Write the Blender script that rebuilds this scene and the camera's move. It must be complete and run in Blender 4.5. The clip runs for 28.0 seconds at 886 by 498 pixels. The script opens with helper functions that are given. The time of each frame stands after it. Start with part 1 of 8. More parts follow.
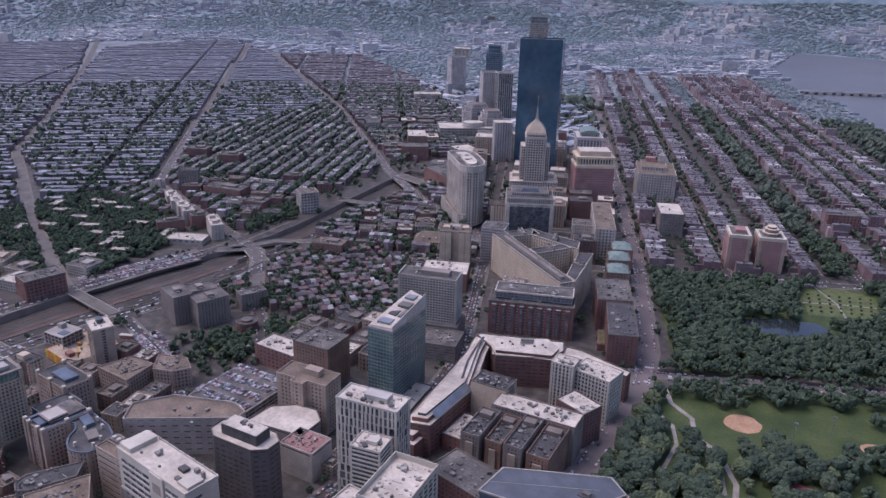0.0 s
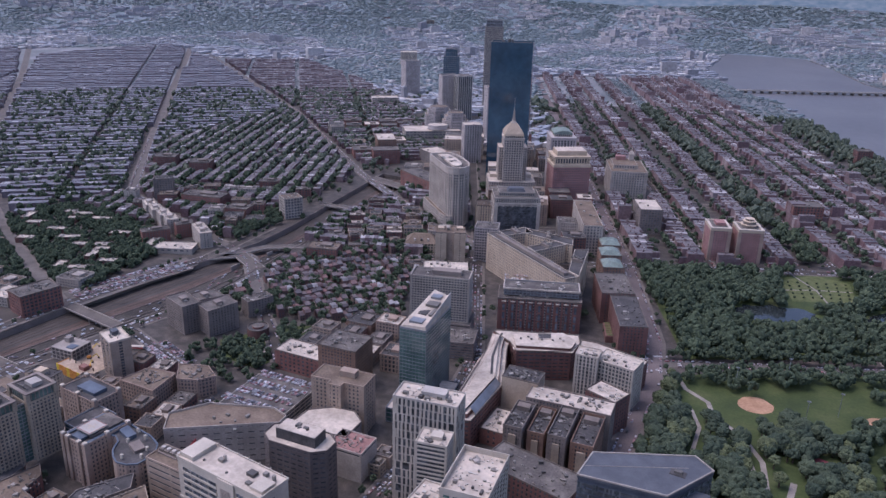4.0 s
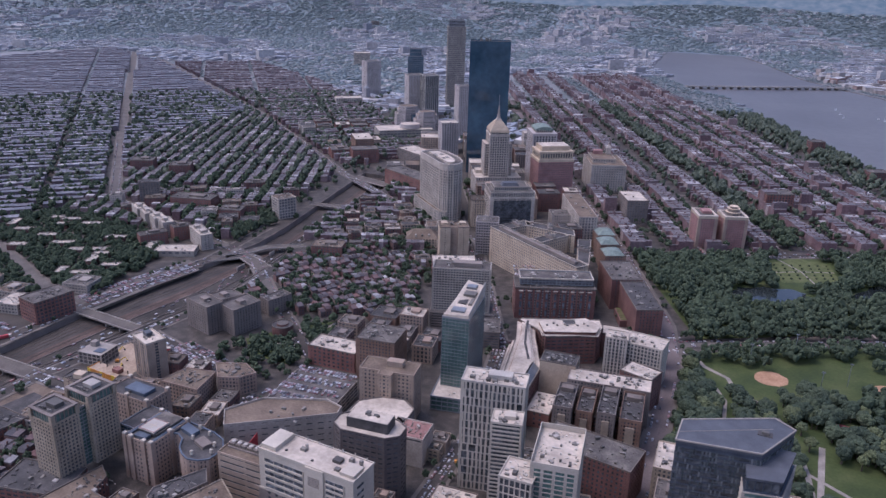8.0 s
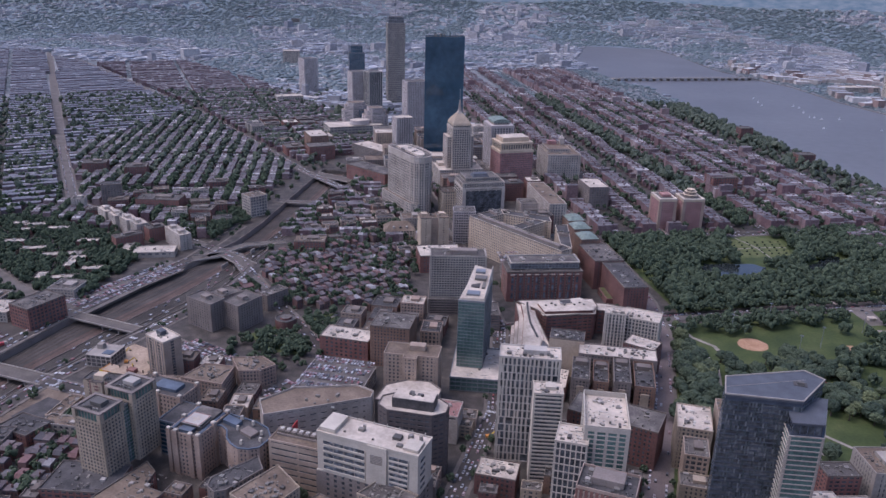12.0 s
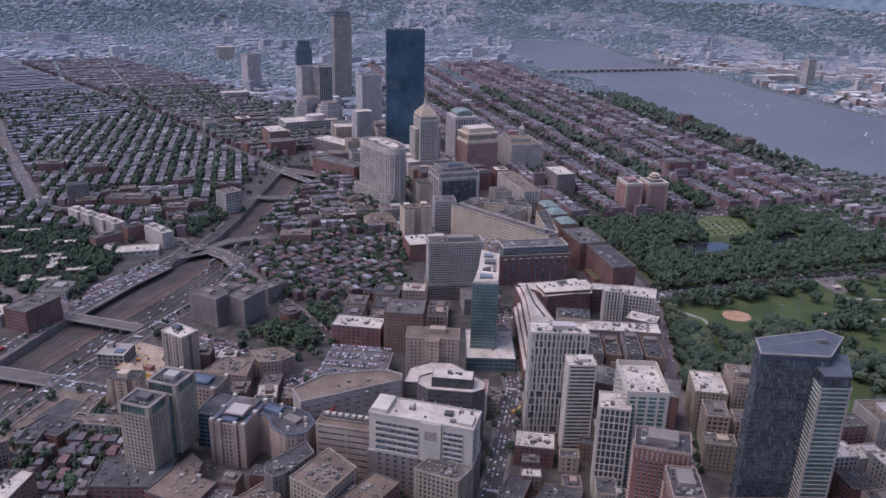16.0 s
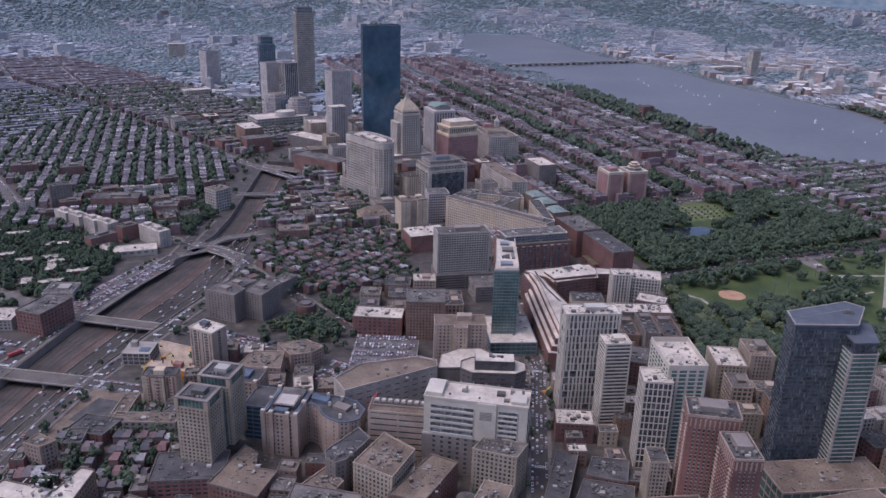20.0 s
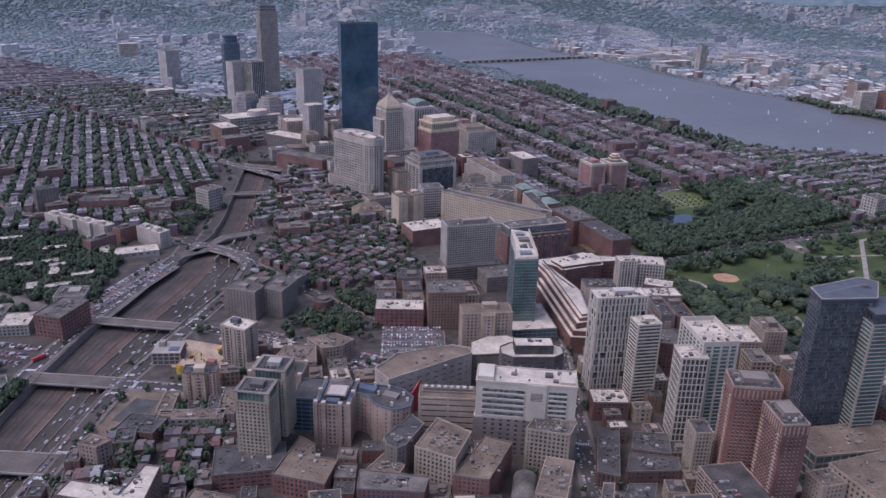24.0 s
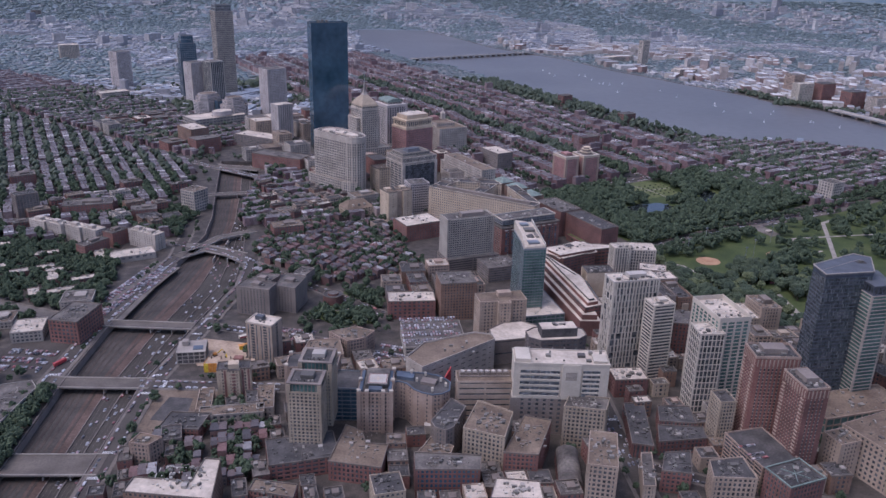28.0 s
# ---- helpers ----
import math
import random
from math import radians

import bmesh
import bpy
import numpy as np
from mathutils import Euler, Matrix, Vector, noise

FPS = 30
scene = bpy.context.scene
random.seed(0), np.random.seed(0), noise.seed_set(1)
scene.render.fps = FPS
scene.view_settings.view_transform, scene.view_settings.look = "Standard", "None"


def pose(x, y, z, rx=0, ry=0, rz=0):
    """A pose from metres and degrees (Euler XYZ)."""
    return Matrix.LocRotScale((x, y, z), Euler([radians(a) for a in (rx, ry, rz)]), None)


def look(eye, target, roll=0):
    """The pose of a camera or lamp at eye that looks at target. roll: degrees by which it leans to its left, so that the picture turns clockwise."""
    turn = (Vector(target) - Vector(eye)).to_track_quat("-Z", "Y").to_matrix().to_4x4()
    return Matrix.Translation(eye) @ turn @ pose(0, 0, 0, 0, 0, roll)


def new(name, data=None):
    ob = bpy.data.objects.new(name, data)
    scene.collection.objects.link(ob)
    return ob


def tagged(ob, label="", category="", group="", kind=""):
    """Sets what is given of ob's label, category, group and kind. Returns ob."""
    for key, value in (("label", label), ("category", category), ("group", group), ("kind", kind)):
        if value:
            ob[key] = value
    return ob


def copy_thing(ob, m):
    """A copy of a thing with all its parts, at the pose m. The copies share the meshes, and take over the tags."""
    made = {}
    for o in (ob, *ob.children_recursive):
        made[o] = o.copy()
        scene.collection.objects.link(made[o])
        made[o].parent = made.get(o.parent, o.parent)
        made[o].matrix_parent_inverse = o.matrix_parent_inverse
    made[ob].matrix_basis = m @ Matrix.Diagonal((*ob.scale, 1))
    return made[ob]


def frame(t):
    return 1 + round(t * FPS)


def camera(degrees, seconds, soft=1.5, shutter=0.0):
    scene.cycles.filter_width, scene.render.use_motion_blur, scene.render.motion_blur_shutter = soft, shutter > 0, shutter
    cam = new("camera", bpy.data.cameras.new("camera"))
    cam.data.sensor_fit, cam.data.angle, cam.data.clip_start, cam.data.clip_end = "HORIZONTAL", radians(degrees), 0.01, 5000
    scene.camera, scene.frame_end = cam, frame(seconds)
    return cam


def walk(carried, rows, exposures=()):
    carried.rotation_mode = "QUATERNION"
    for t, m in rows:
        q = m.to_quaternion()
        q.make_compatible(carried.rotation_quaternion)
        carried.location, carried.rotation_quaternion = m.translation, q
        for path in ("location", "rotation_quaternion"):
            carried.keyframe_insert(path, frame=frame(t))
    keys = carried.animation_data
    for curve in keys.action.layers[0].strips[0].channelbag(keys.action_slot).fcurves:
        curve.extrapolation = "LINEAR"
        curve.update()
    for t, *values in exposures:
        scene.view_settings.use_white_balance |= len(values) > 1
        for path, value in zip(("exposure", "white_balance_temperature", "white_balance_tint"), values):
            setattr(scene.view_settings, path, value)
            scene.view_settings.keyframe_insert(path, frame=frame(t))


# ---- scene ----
cam = camera(58.41, 28.0, soft=1.5)
# seconds, eye, yaw, pitch, roll
PATH = [
    (0, (70.567, -69.931, 376.458), 35.000, -20.575, 1.443),
    (0.5, (63.920, -75.459, 376.687), 34.109, -20.511, 1.512),
    (1, (56.929, -81.480, 376.824), 33.679, -20.467, 1.539),
    (1.5, (49.316, -88.212, 377.057), 33.012, -20.437, 1.541),
    (2, (41.507, -95.158, 377.305), 32.804, -20.398, 1.546),
    (2.5, (33.718, -102.626, 377.240), 32.674, -20.341, 1.550),
    (3, (25.705, -110.403, 376.927), 31.709, -20.290, 1.540),
    (3.5, (17.428, -118.583, 376.467), 30.603, -20.249, 1.526),
    (5.5, (-17.109, -150.096, 375.855), 27.589, -20.090, 1.552),
    (6, (-25.932, -157.769, 375.561), 27.029, -20.071, 1.562),
    (6.5, (-34.760, -165.483, 375.369), 26.587, -20.047, 1.557),
    (7, (-43.219, -173.451, 374.557), 26.008, -20.033, 1.553),
    (7.5, (-52.016, -181.207, 373.730), 25.332, -20.010, 1.536),
    (8, (-60.836, -188.892, 373.109), 24.633, -19.998, 1.536),
    (8.5, (-69.909, -196.725, 372.543), 23.891, -19.993, 1.532),
    (9, (-78.725, -204.351, 372.278), 23.089, -19.992, 1.532),
    (9.5, (-87.133, -211.911, 372.213), 22.234, -19.995, 1.517),
    (10, (-95.944, -219.677, 372.164), 21.360, -20.015, 1.512),
    (10.5, (-104.772, -227.676, 372.131), 20.492, -20.014, 1.520),
    (11, (-114.267, -235.238, 372.074), 19.575, -20.027, 1.517),
    (11.5, (-123.749, -242.511, 371.918), 18.792, -20.039, 1.519),
    (12, (-132.952, -249.577, 371.584), 17.995, -20.042, 1.504),
    (12.5, (-142.313, -255.987, 370.899), 17.191, -20.048, 1.489),
    (14.5, (-180.639, -279.153, 368.545), 13.883, -20.110, 1.497),
    (15, (-189.831, -284.656, 368.352), 13.219, -20.150, 1.505),
    (15.5, (-199.038, -289.960, 368.375), 12.587, -20.182, 1.501),
    (16, (-208.309, -295.015, 368.388), 11.966, -20.219, 1.523),
    (16.5, (-218.159, -299.701, 367.994), 11.289, -20.254, 1.538),
    (17, (-227.496, -304.132, 367.746), 10.656, -20.276, 1.546),
    (17.5, (-236.420, -308.564, 367.623), 10.097, -20.307, 1.543),
    (18, (-245.563, -312.641, 367.509), 9.512, -20.329, 1.534),
    (18.5, (-254.788, -316.848, 367.445), 8.917, -20.368, 1.549),
    (19, (-264.043, -320.993, 367.325), 8.324, -20.382, 1.551),
    (19.5, (-273.701, -324.851, 367.265), 7.745, -20.417, 1.541),
    (20, (-283.124, -328.652, 367.454), 7.240, -20.428, 1.541),
    (20.5, (-292.594, -332.437, 367.403), 6.726, -20.433, 1.533),
    (21, (-301.968, -336.269, 367.018), 6.205, -20.447, 1.537),
    (21.5, (-311.539, -339.938, 366.817), 5.703, -20.451, 1.542),
    (23.5, (-351.410, -354.071, 366.770), 3.311, -20.486, 1.530),
    (24, (-361.374, -357.534, 367.133), 2.618, -20.490, 1.521),
    (24.5, (-371.336, -360.886, 367.454), 1.910, -20.492, 1.514),
    (25, (-381.627, -364.232, 367.553), 1.298, -20.518, 1.518),
    (25.5, (-391.601, -367.621, 367.658), 0.725, -20.524, 1.526),
    (26, (-401.296, -371.058, 367.960), 0.127, -20.503, 1.524),
    (26.5, (-411.000, -374.564, 368.034), -0.535, -20.513, 1.532),
    (27, (-420.892, -377.966, 368.421), -1.200, -20.521, 1.545),
    (27.5, (-431.276, -381.647, 368.738), -1.870, -20.533, 1.531),
    (28, (-441.500, -385.392, 369.268), -2.520, -20.540, 1.512),
]
walk(cam, [(t, pose(*eye, 0, 0, yaw) @ pose(0, 0, 0, 90 + pitch) @ pose(0, 0, 0, 0, 0, roll)) for t, eye, yaw, pitch, roll in PATH],
     [(0, 0.36, 5670, 26.5), (28, 0.27, 5670, 24.5)])

# ---- world and light ----
SUN_ELEVATION, SUN_AZIMUTH = 63.0, 203.0
world = bpy.data.worlds.new("world")
scene.world = world
world.use_nodes = True
wn = world.node_tree.nodes
sky = wn.new("ShaderNodeTexSky")
sky.sky_type = "NISHITA"
sky.sun_disc = False
sky.sun_elevation = radians(SUN_ELEVATION)
sky.sun_rotation = radians(90 - SUN_AZIMUTH)
sky.air_density, sky.dust_density = 1.0, 3.0
wn["Background"].inputs["Strength"].default_value = 0.15
world.node_tree.links.new(sky.outputs["Color"], wn["Background"].inputs["Color"])
lamp = bpy.data.lights.new("sun", "SUN")
lamp.energy, lamp.angle, lamp.color = 1.15, radians(45), (1.0, 0.95, 0.9)
sun = new("sun", lamp)
a, b = radians(SUN_AZIMUTH), radians(SUN_ELEVATION)
sun.matrix_world = look((math.cos(a) * math.cos(b) * 900, math.sin(a) * math.cos(b) * 900, math.sin(b) * 900), (0, 0, 0))
scene.view_settings.exposure = 0.0

# ---- materials ----
def material(name, colors, scale=0.05, rough=0.85, fine=1.5, depth=0.25, by="", metal=0.0, bump=0.0, spec=0.3):
    """A surface of two to four colours that drift over it, with finer grain on top. by: 'object' or 'island' varies whole pieces."""
    m = bpy.data.materials.new(name)
    m.use_nodes = True
    n, l = m.node_tree.nodes, m.node_tree.links
    p = n["Principled BSDF"]
    geo = n.new("ShaderNodeNewGeometry")
    big = n.new("ShaderNodeTexNoise")
    big.inputs["Scale"].default_value, big.inputs["Detail"].default_value = scale, 5
    l.new(geo.outputs["Position"], big.inputs["Vector"])
    ramp = n.new("ShaderNodeValToRGB")
    ramp.color_ramp.elements[0].position, ramp.color_ramp.elements[1].position = (0.0, 1.0) if by else (0.3, 0.7)
    ramp.color_ramp.elements[0].color = (*colors[0], 1)
    ramp.color_ramp.elements[1].color = (*colors[-1], 1)
    for k, c in enumerate(colors[1:-1]):
        lo, hi = (0.0, 1.0) if by else (0.3, 0.7)
        ramp.color_ramp.elements.new(lo + (hi - lo) * (k + 1) / (len(colors) - 1)).color = (*c, 1)
    if by == "object":
        l.new(n.new("ShaderNodeObjectInfo").outputs["Random"], ramp.inputs["Fac"])
    elif by == "island":
        l.new(geo.outputs["Random Per Island"], ramp.inputs["Fac"])
    else:
        l.new(big.outputs["Fac"], ramp.inputs["Fac"])
    grain = n.new("ShaderNodeTexNoise")
    grain.inputs["Scale"].default_value, grain.inputs["Detail"].default_value = fine, 6
    l.new(geo.outputs["Position"], grain.inputs["Vector"])
    span = n.new("ShaderNodeMapRange")
    span.inputs["From Min"].default_value, span.inputs["From Max"].default_value = 0.25, 0.75
    span.inputs["To Min"].default_value, span.inputs["To Max"].default_value = 1 - depth, 1 + depth
    l.new(grain.outputs["Fac"], span.inputs["Value"])
    stain = n.new("ShaderNodeMapRange")
    stain.inputs["From Min"].default_value, stain.inputs["From Max"].default_value = 0.3, 0.7
    stain.inputs["To Min"].default_value, stain.inputs["To Max"].default_value = 1 - depth * 0.5, 1 + depth * 0.5
    l.new(big.outputs["Fac"], stain.inputs["Value"])
    both = n.new("ShaderNodeMath")
    both.operation = "MULTIPLY"
    l.new(span.outputs["Result"], both.inputs[0])
    l.new(stain.outputs["Result"], both.inputs[1])
    mix = n.new("ShaderNodeVectorMath")
    mix.operation = "SCALE"
    l.new(ramp.outputs["Color"], mix.inputs[0])
    l.new(both.outputs["Value"], mix.inputs["Scale"])
    l.new(mix.outputs["Vector"], p.inputs["Base Color"])
    p.inputs["Roughness"].default_value, p.inputs["Metallic"].default_value = rough, metal
    p.inputs["Specular IOR Level"].default_value = spec
    if bump:
        bp = n.new("ShaderNodeBump")
        bp.inputs["Strength"].default_value, bp.inputs["Distance"].default_value = bump, 0.5
        l.new(grain.outputs["Fac"], bp.inputs["Height"])
        l.new(bp.outputs["Normal"], p.inputs["Normal"])
    return m


CITY = material("city_ground", [(0.049, 0.043, 0.037), (0.067, 0.057, 0.049), (0.095, 0.08, 0.066)], 0.09, fine=0.9, depth=0.35, rough=0.7, spec=0.25)
ROAD = material("asphalt", [(0.057, 0.049, 0.044), (0.085, 0.074, 0.064)], 0.03, fine=0.6, depth=0.2, spec=0.2)
ROADB = material("brownish_asphalt", [(0.13, 0.105, 0.098), (0.175, 0.14, 0.13)], 0.03, fine=0.6, depth=0.2, spec=0.2)
HIGHWAY = material("worn_highway_asphalt", [(0.0466, 0.0399, 0.0342), (0.0684, 0.0599, 0.0503)], 0.03, fine=0.5, depth=0.2, spec=0.2)
RAIL = material("rail_ballast", [(0.047, 0.041, 0.036), (0.077, 0.066, 0.056)], 0.05, fine=0.6)
VERGE = material("reddish_bare_earth", [(0.077, 0.05, 0.039), (0.113, 0.076, 0.06)], 0.05, fine=0.5, depth=0.3)
SIDEWALK = material("concrete_pavement", [(0.123, 0.105, 0.089), (0.175, 0.15, 0.128)], 0.06, fine=0.8, depth=0.2)
PAINT = material("white_road_paint", [(0.6, 0.6, 0.58), (0.7, 0.7, 0.68)], 0.2)
GRASS = material("mown_grass", [(0.0397, 0.0584, 0.0179), (0.0541, 0.0734, 0.0214), (0.0739, 0.0859, 0.0303)], 0.03, fine=0.35, depth=0.2)
BEDS = material("bright_formal_lawn", [(0.0694, 0.0866, 0.029), (0.0925, 0.109, 0.037), (0.115, 0.114, 0.051)], 0.12, fine=0.5, depth=0.25)
DIRT = material("infield_dirt", [(0.34, 0.195, 0.11), (0.42, 0.25, 0.15)], 0.1, fine=0.4, depth=0.15)
PATHM = material("park_path", [(0.24, 0.21, 0.18), (0.32, 0.28, 0.24)], 0.1)
COURT = material("red_court", [(0.3, 0.08, 0.09), (0.36, 0.1, 0.1)], 0.1)
WATER = material("river_water", [(0.108, 0.103, 0.104), (0.13, 0.124, 0.122)], 0.004, rough=0.42, fine=0.05, depth=0.12, bump=0.04, spec=0.35)
POND = material("pond_water", [(0.02, 0.026, 0.026), (0.03, 0.035, 0.035)], 0.02, rough=0.12, fine=0.2, spec=0.5)
CONC = material("grey_concrete", [(0.278, 0.242, 0.21), (0.37, 0.33, 0.279)], 0.05, fine=0.7, depth=0.15)
DARKCONC = material("brown_grey_concrete", [(0.175, 0.145, 0.127), (0.236, 0.197, 0.168)], 0.05, fine=0.7, depth=0.15)
WHITE = material("white_panel", [(0.439, 0.385, 0.313), (0.519, 0.456, 0.372)], 0.06, fine=0.8, depth=0.1)
PALE = material("pale_grey_panel", [(0.38, 0.344, 0.301), (0.473, 0.432, 0.375)], 0.06, fine=0.8, depth=0.12)
LOT = material("pale_lot_asphalt", [(0.103, 0.09, 0.08), (0.149, 0.131, 0.115)], 0.05, fine=0.6, depth=0.2)
LIME = material("limestone", [(0.36, 0.31, 0.262), (0.46, 0.4, 0.34)], 0.06, fine=0.7, depth=0.18)
CREAM = material("cream_precast", [(0.299, 0.239, 0.176), (0.379, 0.306, 0.227)], 0.06, fine=0.7, depth=0.18)
BUFF = material("buff_brick", [(0.44, 0.345, 0.25), (0.535, 0.43, 0.315)], 0.06, fine=0.8, depth=0.15)
ROSE = material("rose_granite", [(0.28, 0.15, 0.135), (0.35, 0.195, 0.175)], 0.06, fine=0.8, depth=0.15)
FARTAN = material("dull_tan_concrete", [(0.38, 0.335, 0.31), (0.46, 0.41, 0.385)], 0.06, fine=0.9, depth=0.13)
TAN = material("tan_brick", [(0.31, 0.235, 0.178), (0.39, 0.305, 0.236)], 0.06, fine=0.9, depth=0.18)
PINK = material("pinkish_precast", [(0.3, 0.218, 0.168), (0.37, 0.278, 0.22)], 0.06, fine=0.9, depth=0.16)
BRICK = material("red_brick", [(0.191, 0.0933, 0.0763), (0.249, 0.125, 0.102)], 0.06, fine=0.9, depth=0.2)
DKBRICK = material("dark_red_brick", [(0.143, 0.0763, 0.0657), (0.196, 0.101, 0.0848)], 0.06, fine=0.9, depth=0.22)
BRNBRICK = material("brown_brick", [(0.2, 0.125, 0.09), (0.26, 0.165, 0.12)], 0.06, fine=0.9, depth=0.2)
STEEL = material("grey_metal_panel", [(0.2, 0.21, 0.22), (0.28, 0.29, 0.3)], 0.1, rough=0.45, metal=0.4, depth=0.1)
BLUEMETAL = material("blue_metal_roof", [(0.075, 0.092, 0.12), (0.115, 0.138, 0.17)], 0.1, rough=0.55, metal=0.15, depth=0.15)
SLATE = material("dark_slate_metal", [(0.055, 0.065, 0.085), (0.085, 0.1, 0.125)], 0.1, rough=0.4, metal=0.3, depth=0.15)
SLATELT = material("slate_panel", [(0.07, 0.075, 0.086), (0.1, 0.105, 0.117)], 0.1, rough=0.6, metal=0.0, depth=0.15)
COPPER = material("green_copper", [(0.15, 0.19, 0.165), (0.2, 0.245, 0.215)], 0.2, rough=0.85)
GLASS = material("dark_window_glass", [(0.05, 0.055, 0.06), (0.105, 0.11, 0.115)], 0.15, rough=0.12, fine=0.3, depth=0.35, spec=0.6)
WINDOWS = material("mixed_window_panes", [(0.04, 0.045, 0.052), (0.1, 0.11, 0.12), (0.22, 0.225, 0.23)], 0.33, rough=0.18, fine=0.25, depth=0.3, spec=0.5)
GREYGLASS = material("grey_tower_glass", [(0.08, 0.09, 0.1), (0.14, 0.15, 0.16)], 0.15, rough=0.15, fine=0.3, depth=0.35, spec=0.5)
BLUEGLASS = material("blue_mirror_glass", [(0.028, 0.065, 0.098), (0.075, 0.13, 0.17)], 0.018, rough=0.08, fine=0.1, depth=0.2, spec=0.8)
# Bright sky reflection and haze painted into a paler base colour.
FARGLASS = material("sky_painted_window_glass", [(0.105, 0.105, 0.11), (0.17, 0.165, 0.165)], 0.15, rough=0.15, fine=0.3, depth=0.3, spec=0.6)
PANELS = material("tower_window_panels", [(0.045, 0.055, 0.062), (0.07, 0.085, 0.09), (0.105, 0.12, 0.125), (0.17, 0.18, 0.185)], by="island", rough=0.2, fine=0.6, depth=0.2, spec=0.5)
TEAL = material("teal_curtain_glass", [(0.0607, 0.111, 0.0986), (0.115, 0.182, 0.159)], 0.05, rough=0.1, fine=0.4, depth=0.25, spec=0.7)
RGRAVEL = material("grey_gravel_roof", [(0.077, 0.068, 0.061), (0.111, 0.097, 0.086), (0.159, 0.14, 0.12)], 0.07, fine=0.5, depth=0.32)
RDARK = material("dark_tar_roof", [(0.0519, 0.0488, 0.0477), (0.089, 0.0816, 0.0774)], 0.08, fine=0.5, depth=0.28)
RWHITE = material("white_membrane_roof", [(0.399, 0.337, 0.271), (0.549, 0.47, 0.38)], 0.06, fine=0.35, depth=0.18)
RTAN = material("tan_gravel_roof", [(0.129, 0.094, 0.068), (0.19, 0.144, 0.105)], 0.05, fine=0.5, depth=0.3)
RRED = material("red_deck_roof", [(0.2, 0.1, 0.09), (0.27, 0.15, 0.13)], 0.06, fine=0.5)
UNIT = material("roof_plant_metal", [(0.072, 0.066, 0.061), (0.134, 0.123, 0.109), (0.195, 0.178, 0.155), (0.37, 0.335, 0.292)], by="object", rough=0.6, depth=0.15)
UNITI = material("roof_fitting_metal", [(0.072, 0.066, 0.059), (0.123, 0.11, 0.096), (0.206, 0.184, 0.16), (0.154, 0.126, 0.103), (0.134, 0.118, 0.103), (0.391, 0.354, 0.306)], by="island", rough=0.6, depth=0.15)
COPING = material("grey_stone_coping", [(0.134, 0.109, 0.092), (0.185, 0.153, 0.129)], 0.08, fine=0.8, depth=0.2)
UNITW = material("pale_roof_fitting", [(0.2, 0.185, 0.161), (0.339, 0.314, 0.271), (0.499, 0.461, 0.397), (0.419, 0.389, 0.338), (0.598, 0.556, 0.482)], by="island", rough=0.6, depth=0.15)
DKTOWER = material("dark_brown_concrete", [(0.105, 0.088, 0.082), (0.14, 0.118, 0.11)], 0.05, fine=0.7, depth=0.15)
UNITD = material("dark_roof_fitting", [(0.046, 0.044, 0.042), (0.072, 0.066, 0.061), (0.103, 0.094, 0.086), (0.082, 0.073, 0.065), (0.093, 0.083, 0.075), (0.278, 0.252, 0.223)], by="island", rough=0.6, depth=0.15)
DECK = material("pale_bridge_deck", [(0.096, 0.082, 0.069), (0.134, 0.113, 0.095)], 0.05, fine=0.6, depth=0.18)
TRACK = material("rusty_track", [(0.054, 0.043, 0.036), (0.077, 0.06, 0.049)], 0.06, fine=0.8, depth=0.3)
TRUNK = material("bark", [(0.07, 0.055, 0.04), (0.11, 0.085, 0.065)], 1.0)
LEAF = material("summer_foliage", [(0.038, 0.053, 0.0356), (0.047, 0.064, 0.0414), (0.058, 0.075, 0.046), (0.052, 0.069, 0.0425), (0.095, 0.11, 0.0529)], 0.1, fine=0.8, depth=0.45, by="object", spec=0.15)
LEAFMID = material("street_foliage", [(0.045, 0.06, 0.038), (0.056, 0.072, 0.045), (0.07, 0.085, 0.053)], 0.1, fine=0.4, depth=0.3, by="island", rough=0.6, spec=0.3)
LEAFS = material("massed_foliage", [(0.04, 0.056, 0.0356), (0.052, 0.071, 0.0425), (0.067, 0.087, 0.0506)], 0.1, fine=0.6, depth=0.4, by="island", spec=0.15)
# Paler and bluer than the near foliage: distance haze put into the colour.
LEAFFAR = material("hazed_foliage", [(0.09, 0.122, 0.122), (0.106, 0.14, 0.138), (0.124, 0.158, 0.156)], 0.1, fine=0.2, depth=0.2, by="island", rough=0.45, spec=0.8)
# Blue-grey haze is put into this green; the hills themselves are added.
HILLS = material("hazed_hillside", [(0.11, 0.15, 0.158), (0.135, 0.175, 0.185), (0.19, 0.22, 0.235)], 0.012, fine=0.06, depth=0.3, rough=0.45, spec=0.8)
CARS = material("car_paint", [(0.02, 0.02, 0.022), (0.09, 0.09, 0.1), (0.3, 0.3, 0.31), (0.65, 0.65, 0.65), (0.25, 0.04, 0.04), (0.7, 0.7, 0.7), (0.04, 0.06, 0.12)], by="object", rough=0.35, depth=0.05, spec=0.5)
CARI = material("parked_car_paint", [(0.03, 0.03, 0.032), (0.1, 0.1, 0.11), (0.6, 0.6, 0.61), (0.2, 0.2, 0.21), (0.25, 0.06, 0.06), (0.6, 0.6, 0.6)], by="island", rough=0.35, depth=0.05, spec=0.5)
HOUSE = material("row_house_brick", [(0.123, 0.0694, 0.0616), (0.168, 0.0874, 0.0762), (0.202, 0.123, 0.103), (0.146, 0.0952, 0.084), (0.28, 0.218, 0.179)], by="object", fine=0.9, depth=0.2)
